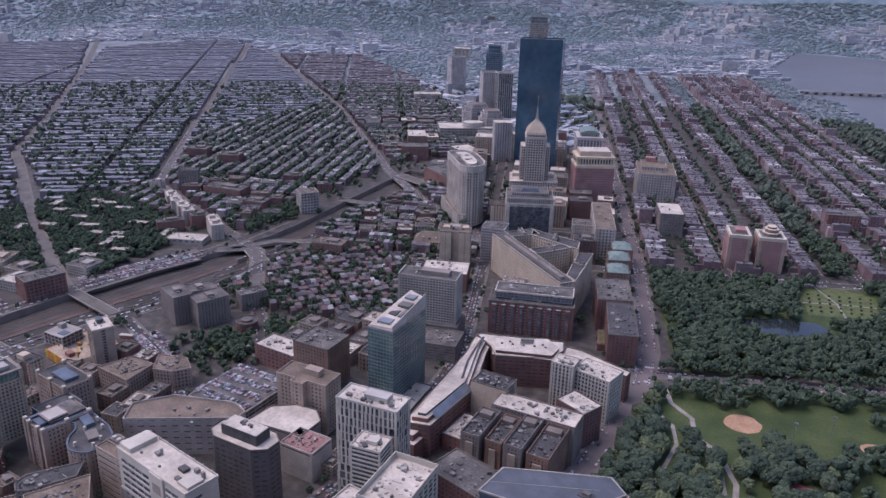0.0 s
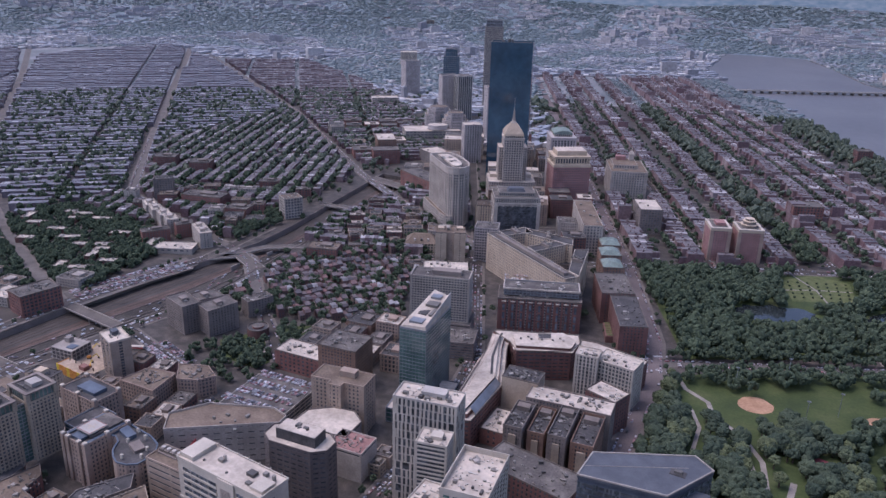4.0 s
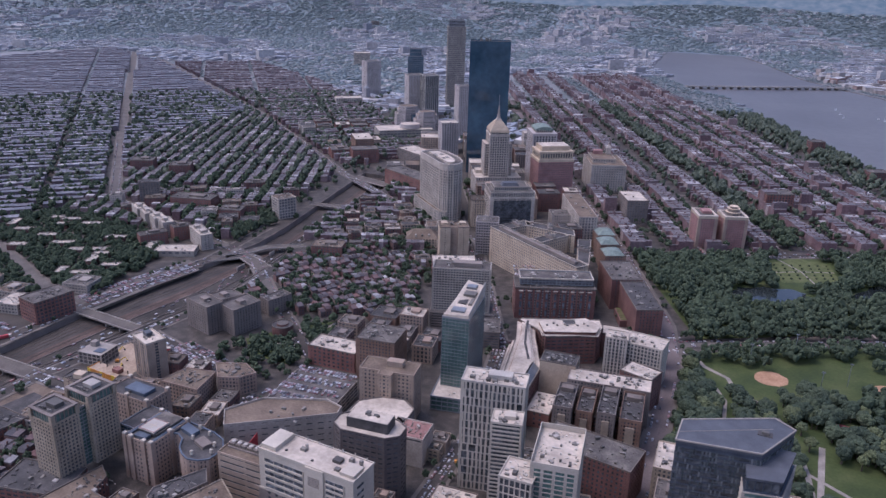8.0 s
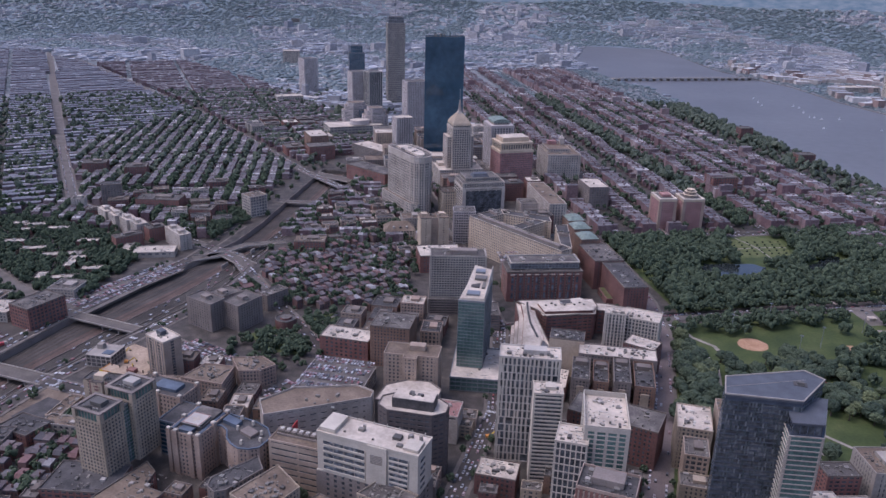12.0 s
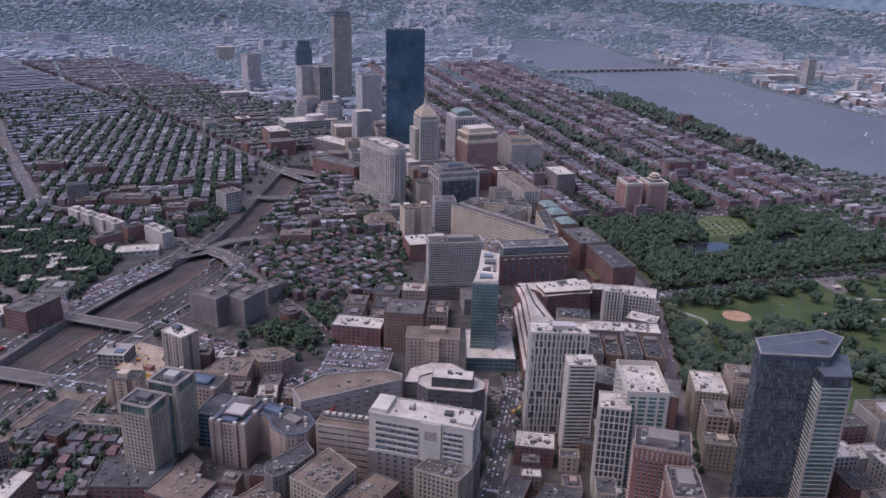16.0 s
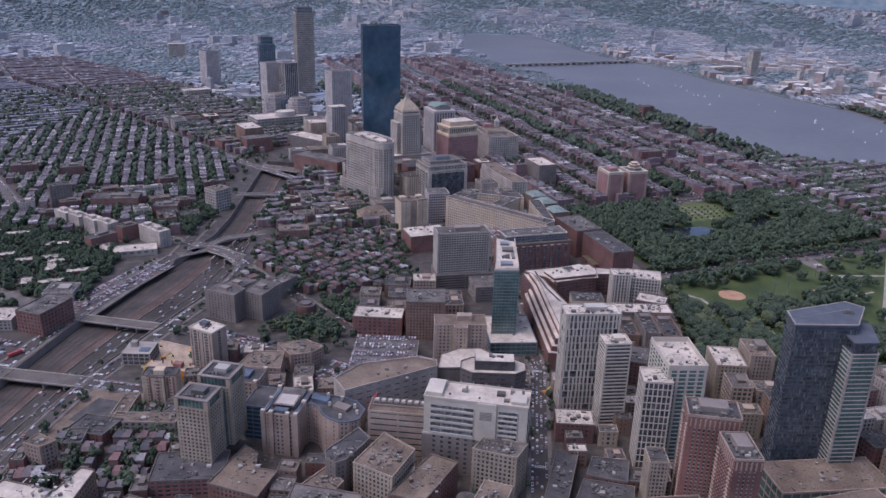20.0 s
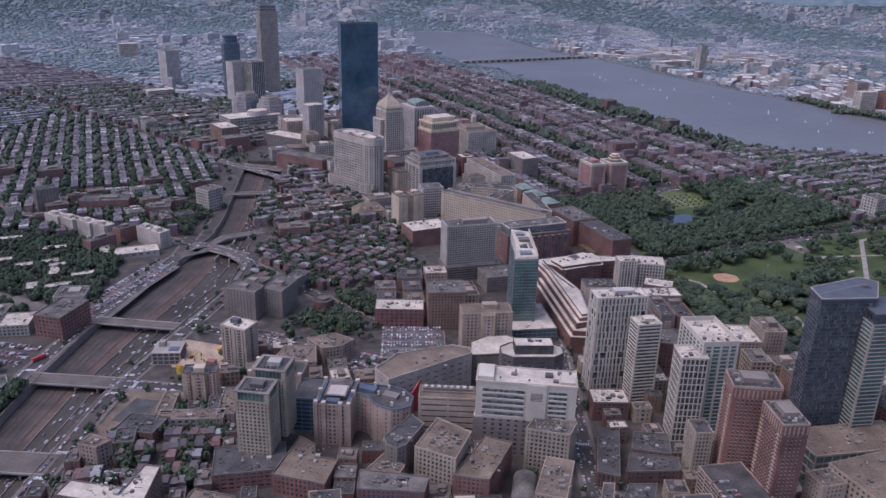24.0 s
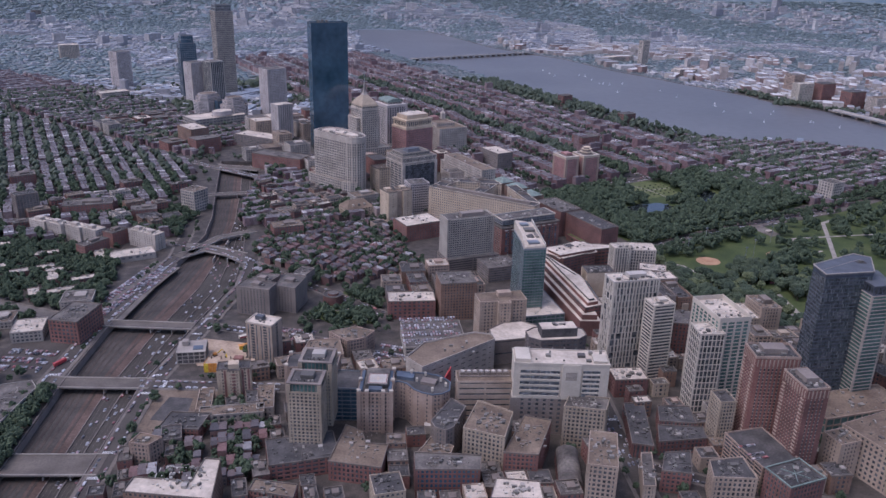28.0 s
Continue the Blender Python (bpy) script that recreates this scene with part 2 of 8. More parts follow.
# Far terrace walls, greyed and evened out to imitate haze.
HOUSES = material("hazed_house_walls", [(0.13, 0.105, 0.112), (0.165, 0.12, 0.12), (0.19, 0.14, 0.138), (0.14, 0.12, 0.13), (0.24, 0.205, 0.205)], by="island", fine=0.2, depth=0.3, rough=0.6, spec=0.5)
HROOF = material("row_house_roof", [(0.0616, 0.0582, 0.0627), (0.101, 0.0896, 0.093), (0.168, 0.0952, 0.0874), (0.0784, 0.0728, 0.0762), (0.146, 0.112, 0.106), (0.112, 0.103, 0.105), (0.37, 0.353, 0.342)], by="object", fine=0.7, depth=0.3)
# Far terrace roofs, with the same haze lift in their colours.
HROOFS = material("hazed_house_roofs", [(0.098, 0.095, 0.105), (0.115, 0.11, 0.12), (0.135, 0.128, 0.138), (0.115, 0.108, 0.118), (0.15, 0.14, 0.147), (0.12, 0.116, 0.127), (0.165, 0.157, 0.163), (0.126, 0.117, 0.125), (0.36, 0.345, 0.34)], by="island", fine=0.25, depth=0.3, rough=0.5, spec=0.5)
TOWNWALL = material("town_house_brick", [(0.146, 0.093, 0.0952), (0.185, 0.112, 0.112), (0.168, 0.125, 0.125), (0.224, 0.151, 0.146), (0.325, 0.274, 0.258)], by="island", fine=0.3, depth=0.35, rough=0.7, spec=0.3)
TOWNROOF = material("town_house_roofs", [(0.084, 0.0784, 0.084), (0.112, 0.103, 0.109), (0.146, 0.131, 0.132), (0.118, 0.106, 0.112), (0.168, 0.151, 0.151), (0.129, 0.115, 0.12), (0.19, 0.174, 0.17), (0.403, 0.381, 0.37)], by="island", fine=0.3, depth=0.35, rough=0.75, spec=0.2)
# Far walls and roofs: pale bluish base colours stand in for haze.
FARWALL = material("hazed_city_walls", [(0.24, 0.24, 0.26), (0.28, 0.275, 0.29), (0.42, 0.385, 0.36), (0.28, 0.27, 0.28), (0.46, 0.44, 0.42)], by="island", fine=0.1, depth=0.2, rough=0.5, spec=0.5)
FARROOF = material("hazed_city_roofs", [(0.2, 0.215, 0.24), (0.235, 0.245, 0.265), (0.27, 0.275, 0.29), (0.245, 0.255, 0.275), (0.21, 0.225, 0.25), (0.3, 0.3, 0.31), (0.25, 0.26, 0.28), (0.28, 0.285, 0.3), (0.5, 0.455, 0.41), (0.7, 0.65, 0.6)], by="island", fine=0.1, depth=0.2, rough=0.42, spec=0.8)
CAMPUS = material("campus_walls", [(0.3, 0.27, 0.25), (0.42, 0.38, 0.34), (0.24, 0.16, 0.14), (0.5, 0.47, 0.44)], by="island", fine=0.1, depth=0.2)
CAMPUSROOF = material("campus_roofs", [(0.22, 0.22, 0.23), (0.35, 0.34, 0.34), (0.28, 0.28, 0.29), (0.56, 0.54, 0.51), (0.36, 0.35, 0.34)], by="island", fine=0.1, depth=0.2)
YELLOW = material("yellow_paint", [(0.55, 0.38, 0.03), (0.62, 0.44, 0.05)], 0.3, rough=0.5)
REDP = material("red_panel", [(0.36, 0.05, 0.06), (0.42, 0.07, 0.07)], 0.3, rough=0.5)
ORANGE = material("orange_machine_paint", [(0.5, 0.2, 0.04), (0.58, 0.26, 0.06)], 0.4, rough=0.5)
EARTH = material("bare_building_site_earth", [(0.3, 0.22, 0.15), (0.42, 0.32, 0.23)], 0.08, fine=0.5, depth=0.25)

# ---- building tools ----
def mesh_of(name, verts, faces, mats, index=None):
    me = bpy.data.meshes.new(name)
    me.from_pydata(verts, [], faces)
    for m in mats:
        me.materials.append(m)
    if index is not None:
        me.polygons.foreach_set("material_index", np.asarray(index, dtype=np.int32))
    me.update()
    return me


def big_mesh(name, verts, quads, mats, index):
    """A large mesh of quads from arrays."""
    verts, quads = np.asarray(verts, dtype=np.float32), np.asarray(quads, dtype=np.int32)
    k = quads.shape[1]
    me = bpy.data.meshes.new(name)
    me.vertices.add(len(verts))
    me.vertices.foreach_set("co", verts.ravel())
    me.loops.add(quads.size)
    me.loops.foreach_set("vertex_index", quads.ravel())
    me.polygons.add(len(quads))
    me.polygons.foreach_set("loop_start", np.arange(len(quads), dtype=np.int32) * k)
    for m in mats:
        me.materials.append(m)
    me.polygons.foreach_set("material_index", np.asarray(index, dtype=np.int32))
    me.update(calc_edges=True)
    me.shade_flat()
    return me


def part(name, me, parent, m=None, label=""):
    ob = new(name, me)
    ob.parent = parent
    if m is not None:
        ob.matrix_basis = m
    if label:
        ob["label"] = label
    return ob


UNITS = {}


def unit_box(mat):
    """One shared box, a metre each way, standing on its origin, with worn edges."""
    if mat.name not in UNITS:
        e = 0.03
        v, rings = [], ((0, e), (e, 0), (1 - e, 0), (1, e))
        for z, o in rings:
            s = 0.5 - o
            v += [(-s, -s, z), (s, -s, z), (s, s, z), (-s, s, z)]
        fc = [(3, 2, 1, 0), (12, 13, 14, 15)]
        for r in range(3):
            for k in range(4):
                fc.append((r * 4 + k, r * 4 + (k + 1) % 4, r * 4 + 4 + (k + 1) % 4, r * 4 + 4 + k))
        UNITS[mat.name] = mesh_of("box_" + mat.name, v, fc, [mat])
    return UNITS[mat.name]


def box_part(name, parent, mat, x, y, z, w, d, h, rz=0, label=""):
    return part(name, unit_box(mat), parent, pose(x, y, z, 0, 0, rz) @ Matrix.Diagonal((w, d, h, 1)), label)


def rect(w, d, x=0, y=0):
    return [(x - w / 2, y - d / 2), (x + w / 2, y - d / 2), (x + w / 2, y + d / 2), (x - w / 2, y + d / 2)]


def outset(fp, o):
    """The footprint, counter-clockwise, moved outwards by o."""
    out, n = [], len(fp)
    for i in range(n):
        p, q, r = Vector(fp[i - 1]), Vector(fp[i]), Vector(fp[(i + 1) % n])
        a, b = (q - p).normalized(), (r - q).normalized()
        na, nb = Vector((a.y, -a.x)), Vector((b.y, -b.x))
        k = na + nb
        out.append(tuple(q + k * (o / max(0.35, k.dot(na)))))
    return out


def prism(name, fp, z0, z1, mats, caps=True, index=None):
    n = len(fp)
    v = [(x, y, z0) for x, y in fp] + [(x, y, z1) for x, y in fp]
    fc = [(i, (i + 1) % n, n + (i + 1) % n, n + i) for i in range(n)]
    if caps:
        fc += [tuple(range(n, 2 * n)), tuple(range(n - 1, -1, -1))]
    return mesh_of(name, v, fc, mats)


def rim(name, fp, z0, z1, thick, mat):
    """A parapet that follows the footprint."""
    inner, n = outset(fp, -thick), len(fp)
    v = [(x, y, z0) for x, y in fp] + [(x, y, z1) for x, y in fp] + [(x, y, z1) for x, y in inner] + [(x, y, z0) for x, y in inner]
    fc = []
    for r in range(3):
        fc += [(r * n + i, r * n + (i + 1) % n, (r + 1) * n + (i + 1) % n, (r + 1) * n + i) for i in range(n)]
    return mesh_of(name, v, fc, [mat])


def storeys(root, fp, z0, z1, wall, glass, floor_h=3.6, bay=4.0, pier=1.2, band=1.3, proud=0.25, base=0.0, pier_mat=None, fine=True, top=True, roof=RGRAVEL, parapet=1.1, stagger=0.0):
    """A block of storeys: at each floor a row of windows and a band of wall, with piers between the windows, a roof and a parapet."""
    n = len(fp)
    count = max(1, round((z1 - z0 - base) / floor_h))
    step = (z1 - z0 - base) / count
    big = outset(fp, proud)
    if base:
        part("plinth", prism("plinth", big, z0, z0 + base, [wall]), root)
    levels = [z0 + base + k * step for k in range(count)]
    posts = []
    if pier > 0.02:
        for i in range(n):
            p, q = Vector(fp[i]), Vector(fp[(i + 1) % n])
            run = (q - p).length
            if run < 2:
                continue
            spots = max(1, round(run / bay))
            rz = math.degrees(math.atan2(q.y - p.y, q.x - p.x))
            for s in range(spots + 1):
                w = pier if 0 < s < spots else pier * 1.15
                f = min(max(s / spots, w / 2 / run), 1 - w / 2 / run)
                c = p.lerp(q, f)
                posts.append((c.x, c.y, w, rz))
    deep, pm = 2 * proud + 0.1, pier_mat or wall
    if fine:
        for z in levels:
            if band > 0.02:
                part("floor_band", prism("floor_band", big, z, z + band, [wall]), root)
            part("glass_band", prism("glass_band", fp, z + max(band, 0) - 0.02, z + step, [glass], caps=False), root)
        rng = random.Random(count * 31 + n)
        v, fc = [], []
        for x, y, w, rz in posts:
            if not stagger:
                box_part("pier", root, pm, x, y, z0 + base, w, deep, z1 - z0 - base - 0.03, rz)
                continue
            for z in levels:
                if rng.random() > stagger:
                    continue
                m, o = pose(x, y, 0, 0, 0, rz) @ pose(rng.uniform(-0.5, 0.5), 0, 0), len(v)
                for q in (z, z + step):
                    v += [tuple(m @ Vector((sx * w / 2, sy * deep / 2, q))) for sx, sy in ((-1, -1), (1, -1), (1, 1), (-1, 1))]
                fc += [tuple(o + k for k in f) for f in ((0, 1, 5, 4), (1, 2, 6, 5), (2, 3, 7, 6), (3, 0, 4, 7), (4, 5, 6, 7))]
        if v:
            tagged(part("fin_screen", mesh_of("fin_screen", v, fc, [pm]), root), kind="stuff")
    else:
        v, fc = [], []
        for z in levels:
            o = len(v)
            v += [(x, y, z) for x, y in big] + [(x, y, z + band) for x, y in big]
            fc += [(o + i, o + (i + 1) % n, o + n + (i + 1) % n, o + n + i) for i in range(n)] + [tuple(range(o + n, o + 2 * n)), tuple(range(o + n - 1, o - 1, -1))]
        for x, y, w, rz in posts:
            m, o = pose(x, y, 0, 0, 0, rz), len(v)
            for z in (z0 + base, z1 - 0.03):
                v += [tuple(m @ Vector((sx * w / 2, sy * deep / 2, z))) for sx, sy in ((-1, -1), (1, -1), (1, 1), (-1, 1))]
            fc += [tuple(o + k for k in f) for f in ((0, 1, 5, 4), (1, 2, 6, 5), (2, 3, 7, 6), (3, 0, 4, 7), (4, 5, 6, 7))]
        tagged(part("facade", mesh_of("facade", v, fc, [wall]), root), kind="stuff")
        part("glazing", prism("glazing", fp, z0 + base, z1, [glass], caps=False), root)
    if top:
        top = part("roof", prism("roof", outset(fp, -0.2), z1 - 0.4, z1 + 0.05, [roof]), root)
        part("parapet", rim("parapet", outset(fp, proud + 0.04), z1 - 0.5, z1 + parapet, 0.5, COPING if wall.name.endswith("brick") and wall is not TAN and parapet < 1.5 else wall), top)


def thing(name, x, y, rz=0, label="", category="building", group="", z=0.0, kind=""):
    root = new(name)
    root.empty_display_size = 1
    root.matrix_basis = pose(x, y, z, 0, 0, rz)
    return tagged(root, label, category, group, kind)


def clutter(root, fp, z, count, seed, size=(1.2, 4), high=(0.8, 2.4)):
    """Roof plant: a few boxes, vents and a lift house within a rectangle."""
    rng = random.Random(seed)
    xs, ys = [p[0] for p in fp], [p[1] for p in fp]
    w, d = max(xs) - min(xs), max(ys) - min(ys)
    cx, cy = (max(xs) + min(xs)) / 2, (max(ys) + min(ys)) / 2
    for k in range(count):
        bw, bd = rng.uniform(*size), rng.uniform(*size)
        x, y = cx + rng.uniform(-0.36, 0.36) * w, cy + rng.uniform(-0.36, 0.36) * d
        box_part("roof_unit", root, UNIT, x, y, z, min(bw, w * 0.25), min(bd, d * 0.3), rng.uniform(*high), rng.choice((0, 0, 0, 45)))


def fittings(root, w, d, z, seed, rz=0.0, mat=UNITI):
    """Vents, hatches, ducts and low walls scattered over a roof."""
    rng, rows = random.Random(seed), []
    for _ in range(int(min(46, 5 + w * d / 16))):
        x, y, k = rng.uniform(-0.44, 0.44) * w, rng.uniform(-0.44, 0.44) * d, rng.random()
        a, b, h = (rng.uniform(0.4, 1.1), rng.uniform(0.4, 1.1), rng.uniform(0.4, 1.3)) if k < 0.6 else (rng.uniform(1, 2.4), rng.uniform(0.8, 2), rng.uniform(0.6, 1.6)) if k < 0.85 else (rng.uniform(2.5, 7), 0.5, 0.5)
        rows.append((x, y, z + 0.02, min(a, w * 0.4), min(b, d * 0.4), h, rng.choice((0, 0, 90)) + rz))
    tagged(part("roof_plant", boxes_mesh("roof_plant", rows, mat, mat), root), kind="stuff")


FOOTPRINTS = []
TREES = []      # x, y, crown radius, height of the massed trees


def block(name, label, x, y, w, d, rz, h, wall, glass=GLASS, roof=RGRAVEL, house=0.0, plant=5, fine=True, group="", category="building", **k):
    """A plain block of a building with its storeys, plant and a roof house."""
    root = thing(name, x, y, rz, label, category, group)
    FOOTPRINTS.append((x, y, w, d, rz))
    fp = rect(w, d)
    storeys(root, fp, 0, h, wall, glass, roof=roof, fine=fine, **k)
    if house:
        box_part("roof_house", root, COPING if wall.name.endswith("brick") else wall, w * 0.08, d * 0.05, h, w * 0.38, d * 0.42, house)
    clutter(root, fp, h, plant if y < 700 else (plant + 1) // 2, hash((round(x), round(y))) & 0xffff)
    if plant and y < 900:
        fittings(root, w, d, h, round(x * 3 + y) & 0xffff, mat=UNITD if roof is RDARK else UNITW if roof is RWHITE else UNITI)
    return root


def ribbon(points, width, z, mat, name, thick=0.0, shift=0.0, z_end=None):
    """A strip along a line of points."""
    pts = [Vector(p) for p in points]
    L, R, n = [], [], len(pts)
    for i, p in enumerate(pts):
        a = (pts[min(i + 1, n - 1)] - pts[max(i - 1, 0)]).normalized()
        s = Vector((-a.y, a.x))
        L.append(p + s * (shift + width / 2))
        R.append(p + s * (shift - width / 2))
    zs = [z + ((z_end if z_end is not None else z) - z) * i / (n - 1) for i in range(n)]
    v = [(p.x, p.y, q) for p, q in zip(L, zs)] + [(p.x, p.y, q) for p, q in zip(R, zs)]
    fc = [(i, n + i, n + i + 1, i + 1) for i in range(n - 1)]
    if thick:
        v += [(x, y, q - thick) for x, y, q in v]
        m = 2 * n
        fc += [(i, i + 1, m + i + 1, m + i) for i in range(n - 1)]
        fc += [(n + i + 1, n + i, m + n + i, m + n + i + 1) for i in range(n - 1)]
        fc += [(0, m, m + n, n), (n - 1, 2 * n - 1, m + 2 * n - 1, m + n - 1)]
        fc += [(m + i, m + i + 1, m + n + i + 1, m + n + i) for i in range(n - 1)]
    return mesh_of(name, v, fc, [mat])


def boxes_mesh(name, rows, wall, roof, tall_roof=False):
    """Many boxes in one mesh: rows of x, y, z, w, d, h, degrees."""
    r = np.asarray(rows, dtype=np.float64)
    c, s = np.cos(np.radians(r[:, 6])), np.sin(np.radians(r[:, 6]))
    sx, sy = np.array([-1, 1, 1, -1]) / 2, np.array([-1, -1, 1, 1]) / 2
    lx, ly = sx * r[:, 3:4], sy * r[:, 4:5]
    x = r[:, 0:1] + lx * c[:, None] - ly * s[:, None]
    y = r[:, 1:2] + lx * s[:, None] + ly * c[:, None]
    lo = np.stack([x, y, np.repeat(r[:, 2:3], 4, 1)], 2)
    hi = np.stack([x, y, np.repeat(r[:, 2:3] + r[:, 5:6], 4, 1)], 2)
    v = np.concatenate([lo, hi], 1).reshape(-1, 3)
    q = np.array([(0, 1, 5, 4), (1, 2, 6, 5), (2, 3, 7, 6), (3, 0, 4, 7), (4, 5, 6, 7)])
    quads = (q[None] + (np.arange(len(r)) * 8)[:, None, None]).reshape(-1, 4)
    return big_mesh(name, v, quads, [wall, roof], np.tile([0, 0, 0, 0, 1], len(r)))


def clear_of(x, y, r, pads=None):
    """Whether a disc stays off every placed footprint."""
    for fx, fy, w, d, rz in (FOOTPRINTS if pads is None else pads):
        dx, dy = x - fx, y - fy
        if abs(dx) > w + d + r or abs(dy) > w + d + r:
            continue
        c, s = math.cos(radians(rz)), math.sin(radians(rz))
        if abs(dx * c + dy * s) < w / 2 + r and abs(-dx * s + dy * c) < d / 2 + r:
            return False
    return True


def near_line(x, y, pts, r):
    for (ax, ay), (bx, by) in zip(pts, pts[1:]):
        dx, dy = bx - ax, by - ay
        t = max(0, min(1, ((x - ax) * dx + (y - ay) * dy) / (dx * dx + dy * dy)))
        if (x - ax - t * dx) ** 2 + (y - ay - t * dy) ** 2 < r * r:
            return True
    return False


U, V = Vector((-0.462, 0.887)), Vector((0.887, 0.462))   # the streets of the row-house quarter run along U


def uv(u, v):
    return (U * u + V * v)[:]

# ---- ground, river, roads ----
TRENCH = [  # y, west edge, east edge of the sunken highway
    (-420, -735, -668), (100, -742, -682), (246, -750, -682), (358, -750, -667), (475, -740, -648),
    (570, -726, -657), (640, -720, -668), (720, -729, -673), (868, -757, -690), (1045, -789, -722)]
DEPTH = -6.5


def trench_at(y):
    for (a, l, r), (b, m, s) in zip(TRENCH, TRENCH[1:]):
        if a <= y <= b:
            f = (y - a) / (b - a)
            return l + f * (m - l), r + f * (s - r)
    return None


def build_ground():
    rows = [(-9500, -735, -668, 0), (-421, -735, -668, 0)] + [(y, l, r, DEPTH) for y, l, r in TRENCH] + [(1046, -789, -722, 0), (2600, -760, -700, 0), (9500, -760, -700, 0)]
    v, fc = [], []
    for y, l, r, z in rows:
        v += [(-9500, y, 0), (l, y, 0), (l, y, z), (r, y, z), (r, y, 0), (9500, y, 0)]
    for i in range(len(rows) - 1):
        for k in range(5):
            fc.append((i * 6 + k, i * 6 + k + 1, i * 6 + k + 7, i * 6 + k + 6))
    idx = [1 if f[0] % 6 in (1, 3) else 0 for f in fc]
    tagged(new("ground", mesh_of("ground", v, fc, [CITY, DARKCONC], idx)), "paved city ground with a sunken highway trench", "ground", kind="structure")
    mid = [(y, l + (r - l) * 0.56, r) for y, l, r in TRENCH]
    verge = [(y, l + (r - l) * 0.37, l + (r - l) * 0.56) for y, l, r in TRENCH]
    strip = mesh_of("highway", [(m, y, DEPTH + 0.05) for y, m, r in mid] + [(r - 0.8, y, DEPTH + 0.05) for y, m, r in mid],
                    [(i, len(mid) + i, len(mid) + i + 1, i + 1) for i in range(len(mid) - 1)], [HIGHWAY])
    tagged(new("highway", strip), "sunken multi-lane highway of worn grey asphalt", "road", kind="structure")
    strip = mesh_of("verge", [(l, y, DEPTH + 0.045) for y, l, r in verge] + [(r, y, DEPTH + 0.045) for y, l, r in verge],
                    [(i, len(mid) + i, len(mid) + i + 1, i + 1) for i in range(len(mid) - 1)], [VERGE])
    tagged(new("verge", strip), "bare reddish-brown earth strip between rails and highway", "verge", kind="structure")
    strip = mesh_of("railway_bed", [(l + 0.8, y, DEPTH + 0.04) for y, l, r in TRENCH] + [(l, y, DEPTH + 0.04) for y, l, r in verge],
                    [(i, len(mid) + i, len(mid) + i + 1, i + 1) for i in range(len(mid) - 1)], [RAIL])
    tagged(new("railway_bed", strip), "rust-brown railway ballast beside the highway", "railway", kind="structure")
    for k, f in enumerate((0.56, 0.78)):
        pts = [(l + (r - l) * f, y) for y, l, r in TRENCH]
        tagged(new("highway_barrier", ribbon(pts, 0.7, DEPTH + 0.9, DARKCONC, "highway_barrier", thick=0.9)), "long grey concrete highway barrier", "barrier", kind="structure")
    for side in (1, 2):
        runs = [[(row[side] + (1.2 if side == 2 else -1.2), row[0]) for row in TRENCH if a <= row[0] <= b] for a, b in ((100, 358), (358, 570), (570, 720), (720, 868), (868, 1045))]
        for pts in runs:
            tagged(new("trench_parapet", ribbon(pts, 0.7, 1.1, DARKCONC, "trench_parapet", thick=1.1)), "grey concrete parapet along the sunken highway", "parapet", kind="structure")
    for f in (0.05, 0.12, 0.2, 0.28, 0.43):
        pts = [(l + (r - l) * f, y) for y, l, r in TRENCH]
        tagged(new("rail_track", ribbon(pts, 2.2, DEPTH + 0.25, TRACK, "rail_track", thick=0.2)), "railway track on brown ballast", "railway", kind="structure")
    for f in (0.615, 0.67, 0.725, 0.835, 0.89, 0.945):
        pts = [(l + (r - l) * f, y) for y, l, r in TRENCH]
        tagged(new("lane_line", ribbon(pts, 0.16, DEPTH + 0.06, SIDEWALK, "lane_line")), "faded white highway lane line", "marking", kind="structure")


build_ground()

RIVER = [(1500, 640), (1000, 960), (556, 1214), (416, 1285), (232, 1308), (161, 1365), (62, 1606), (-24, 1768), (-110, 1938), (-193, 2124), (-305, 2394), (-431, 2530), (-528, 2726),
         (-652, 2996), (-733, 3750), (-748, 4567), (-790, 5400), (-690, 5400), (-680, 4626), (-540, 4293), (-387, 3681), (-259, 3404), (-112, 2994), (25, 2790), (134, 2648), (242, 2376),
         (336, 2218), (395, 2107), (453, 2015), (527, 1892), (562, 1759), (627, 1683), (681, 1611), (760, 1480), (1500, 1050)]
tagged(new("river_water", mesh_of("river_water", [(x, y, 0.3) for x, y in RIVER], [tuple(range(len(RIVER)))], [WATER])), "wide calm grey-blue river", "river", kind="structure")

ROADS = {}


def road(name, pts, width, label="grey asphalt city street", mat=ROAD):
    """Each street lies a few millimetres over the one before, so that crossings stay clean."""
    tagged(new("road", ribbon(pts, width, 0.06 + 0.005 * len(ROADS), mat, "road")), label, "road", kind="structure")
    ROADS[name] = (pts, width)


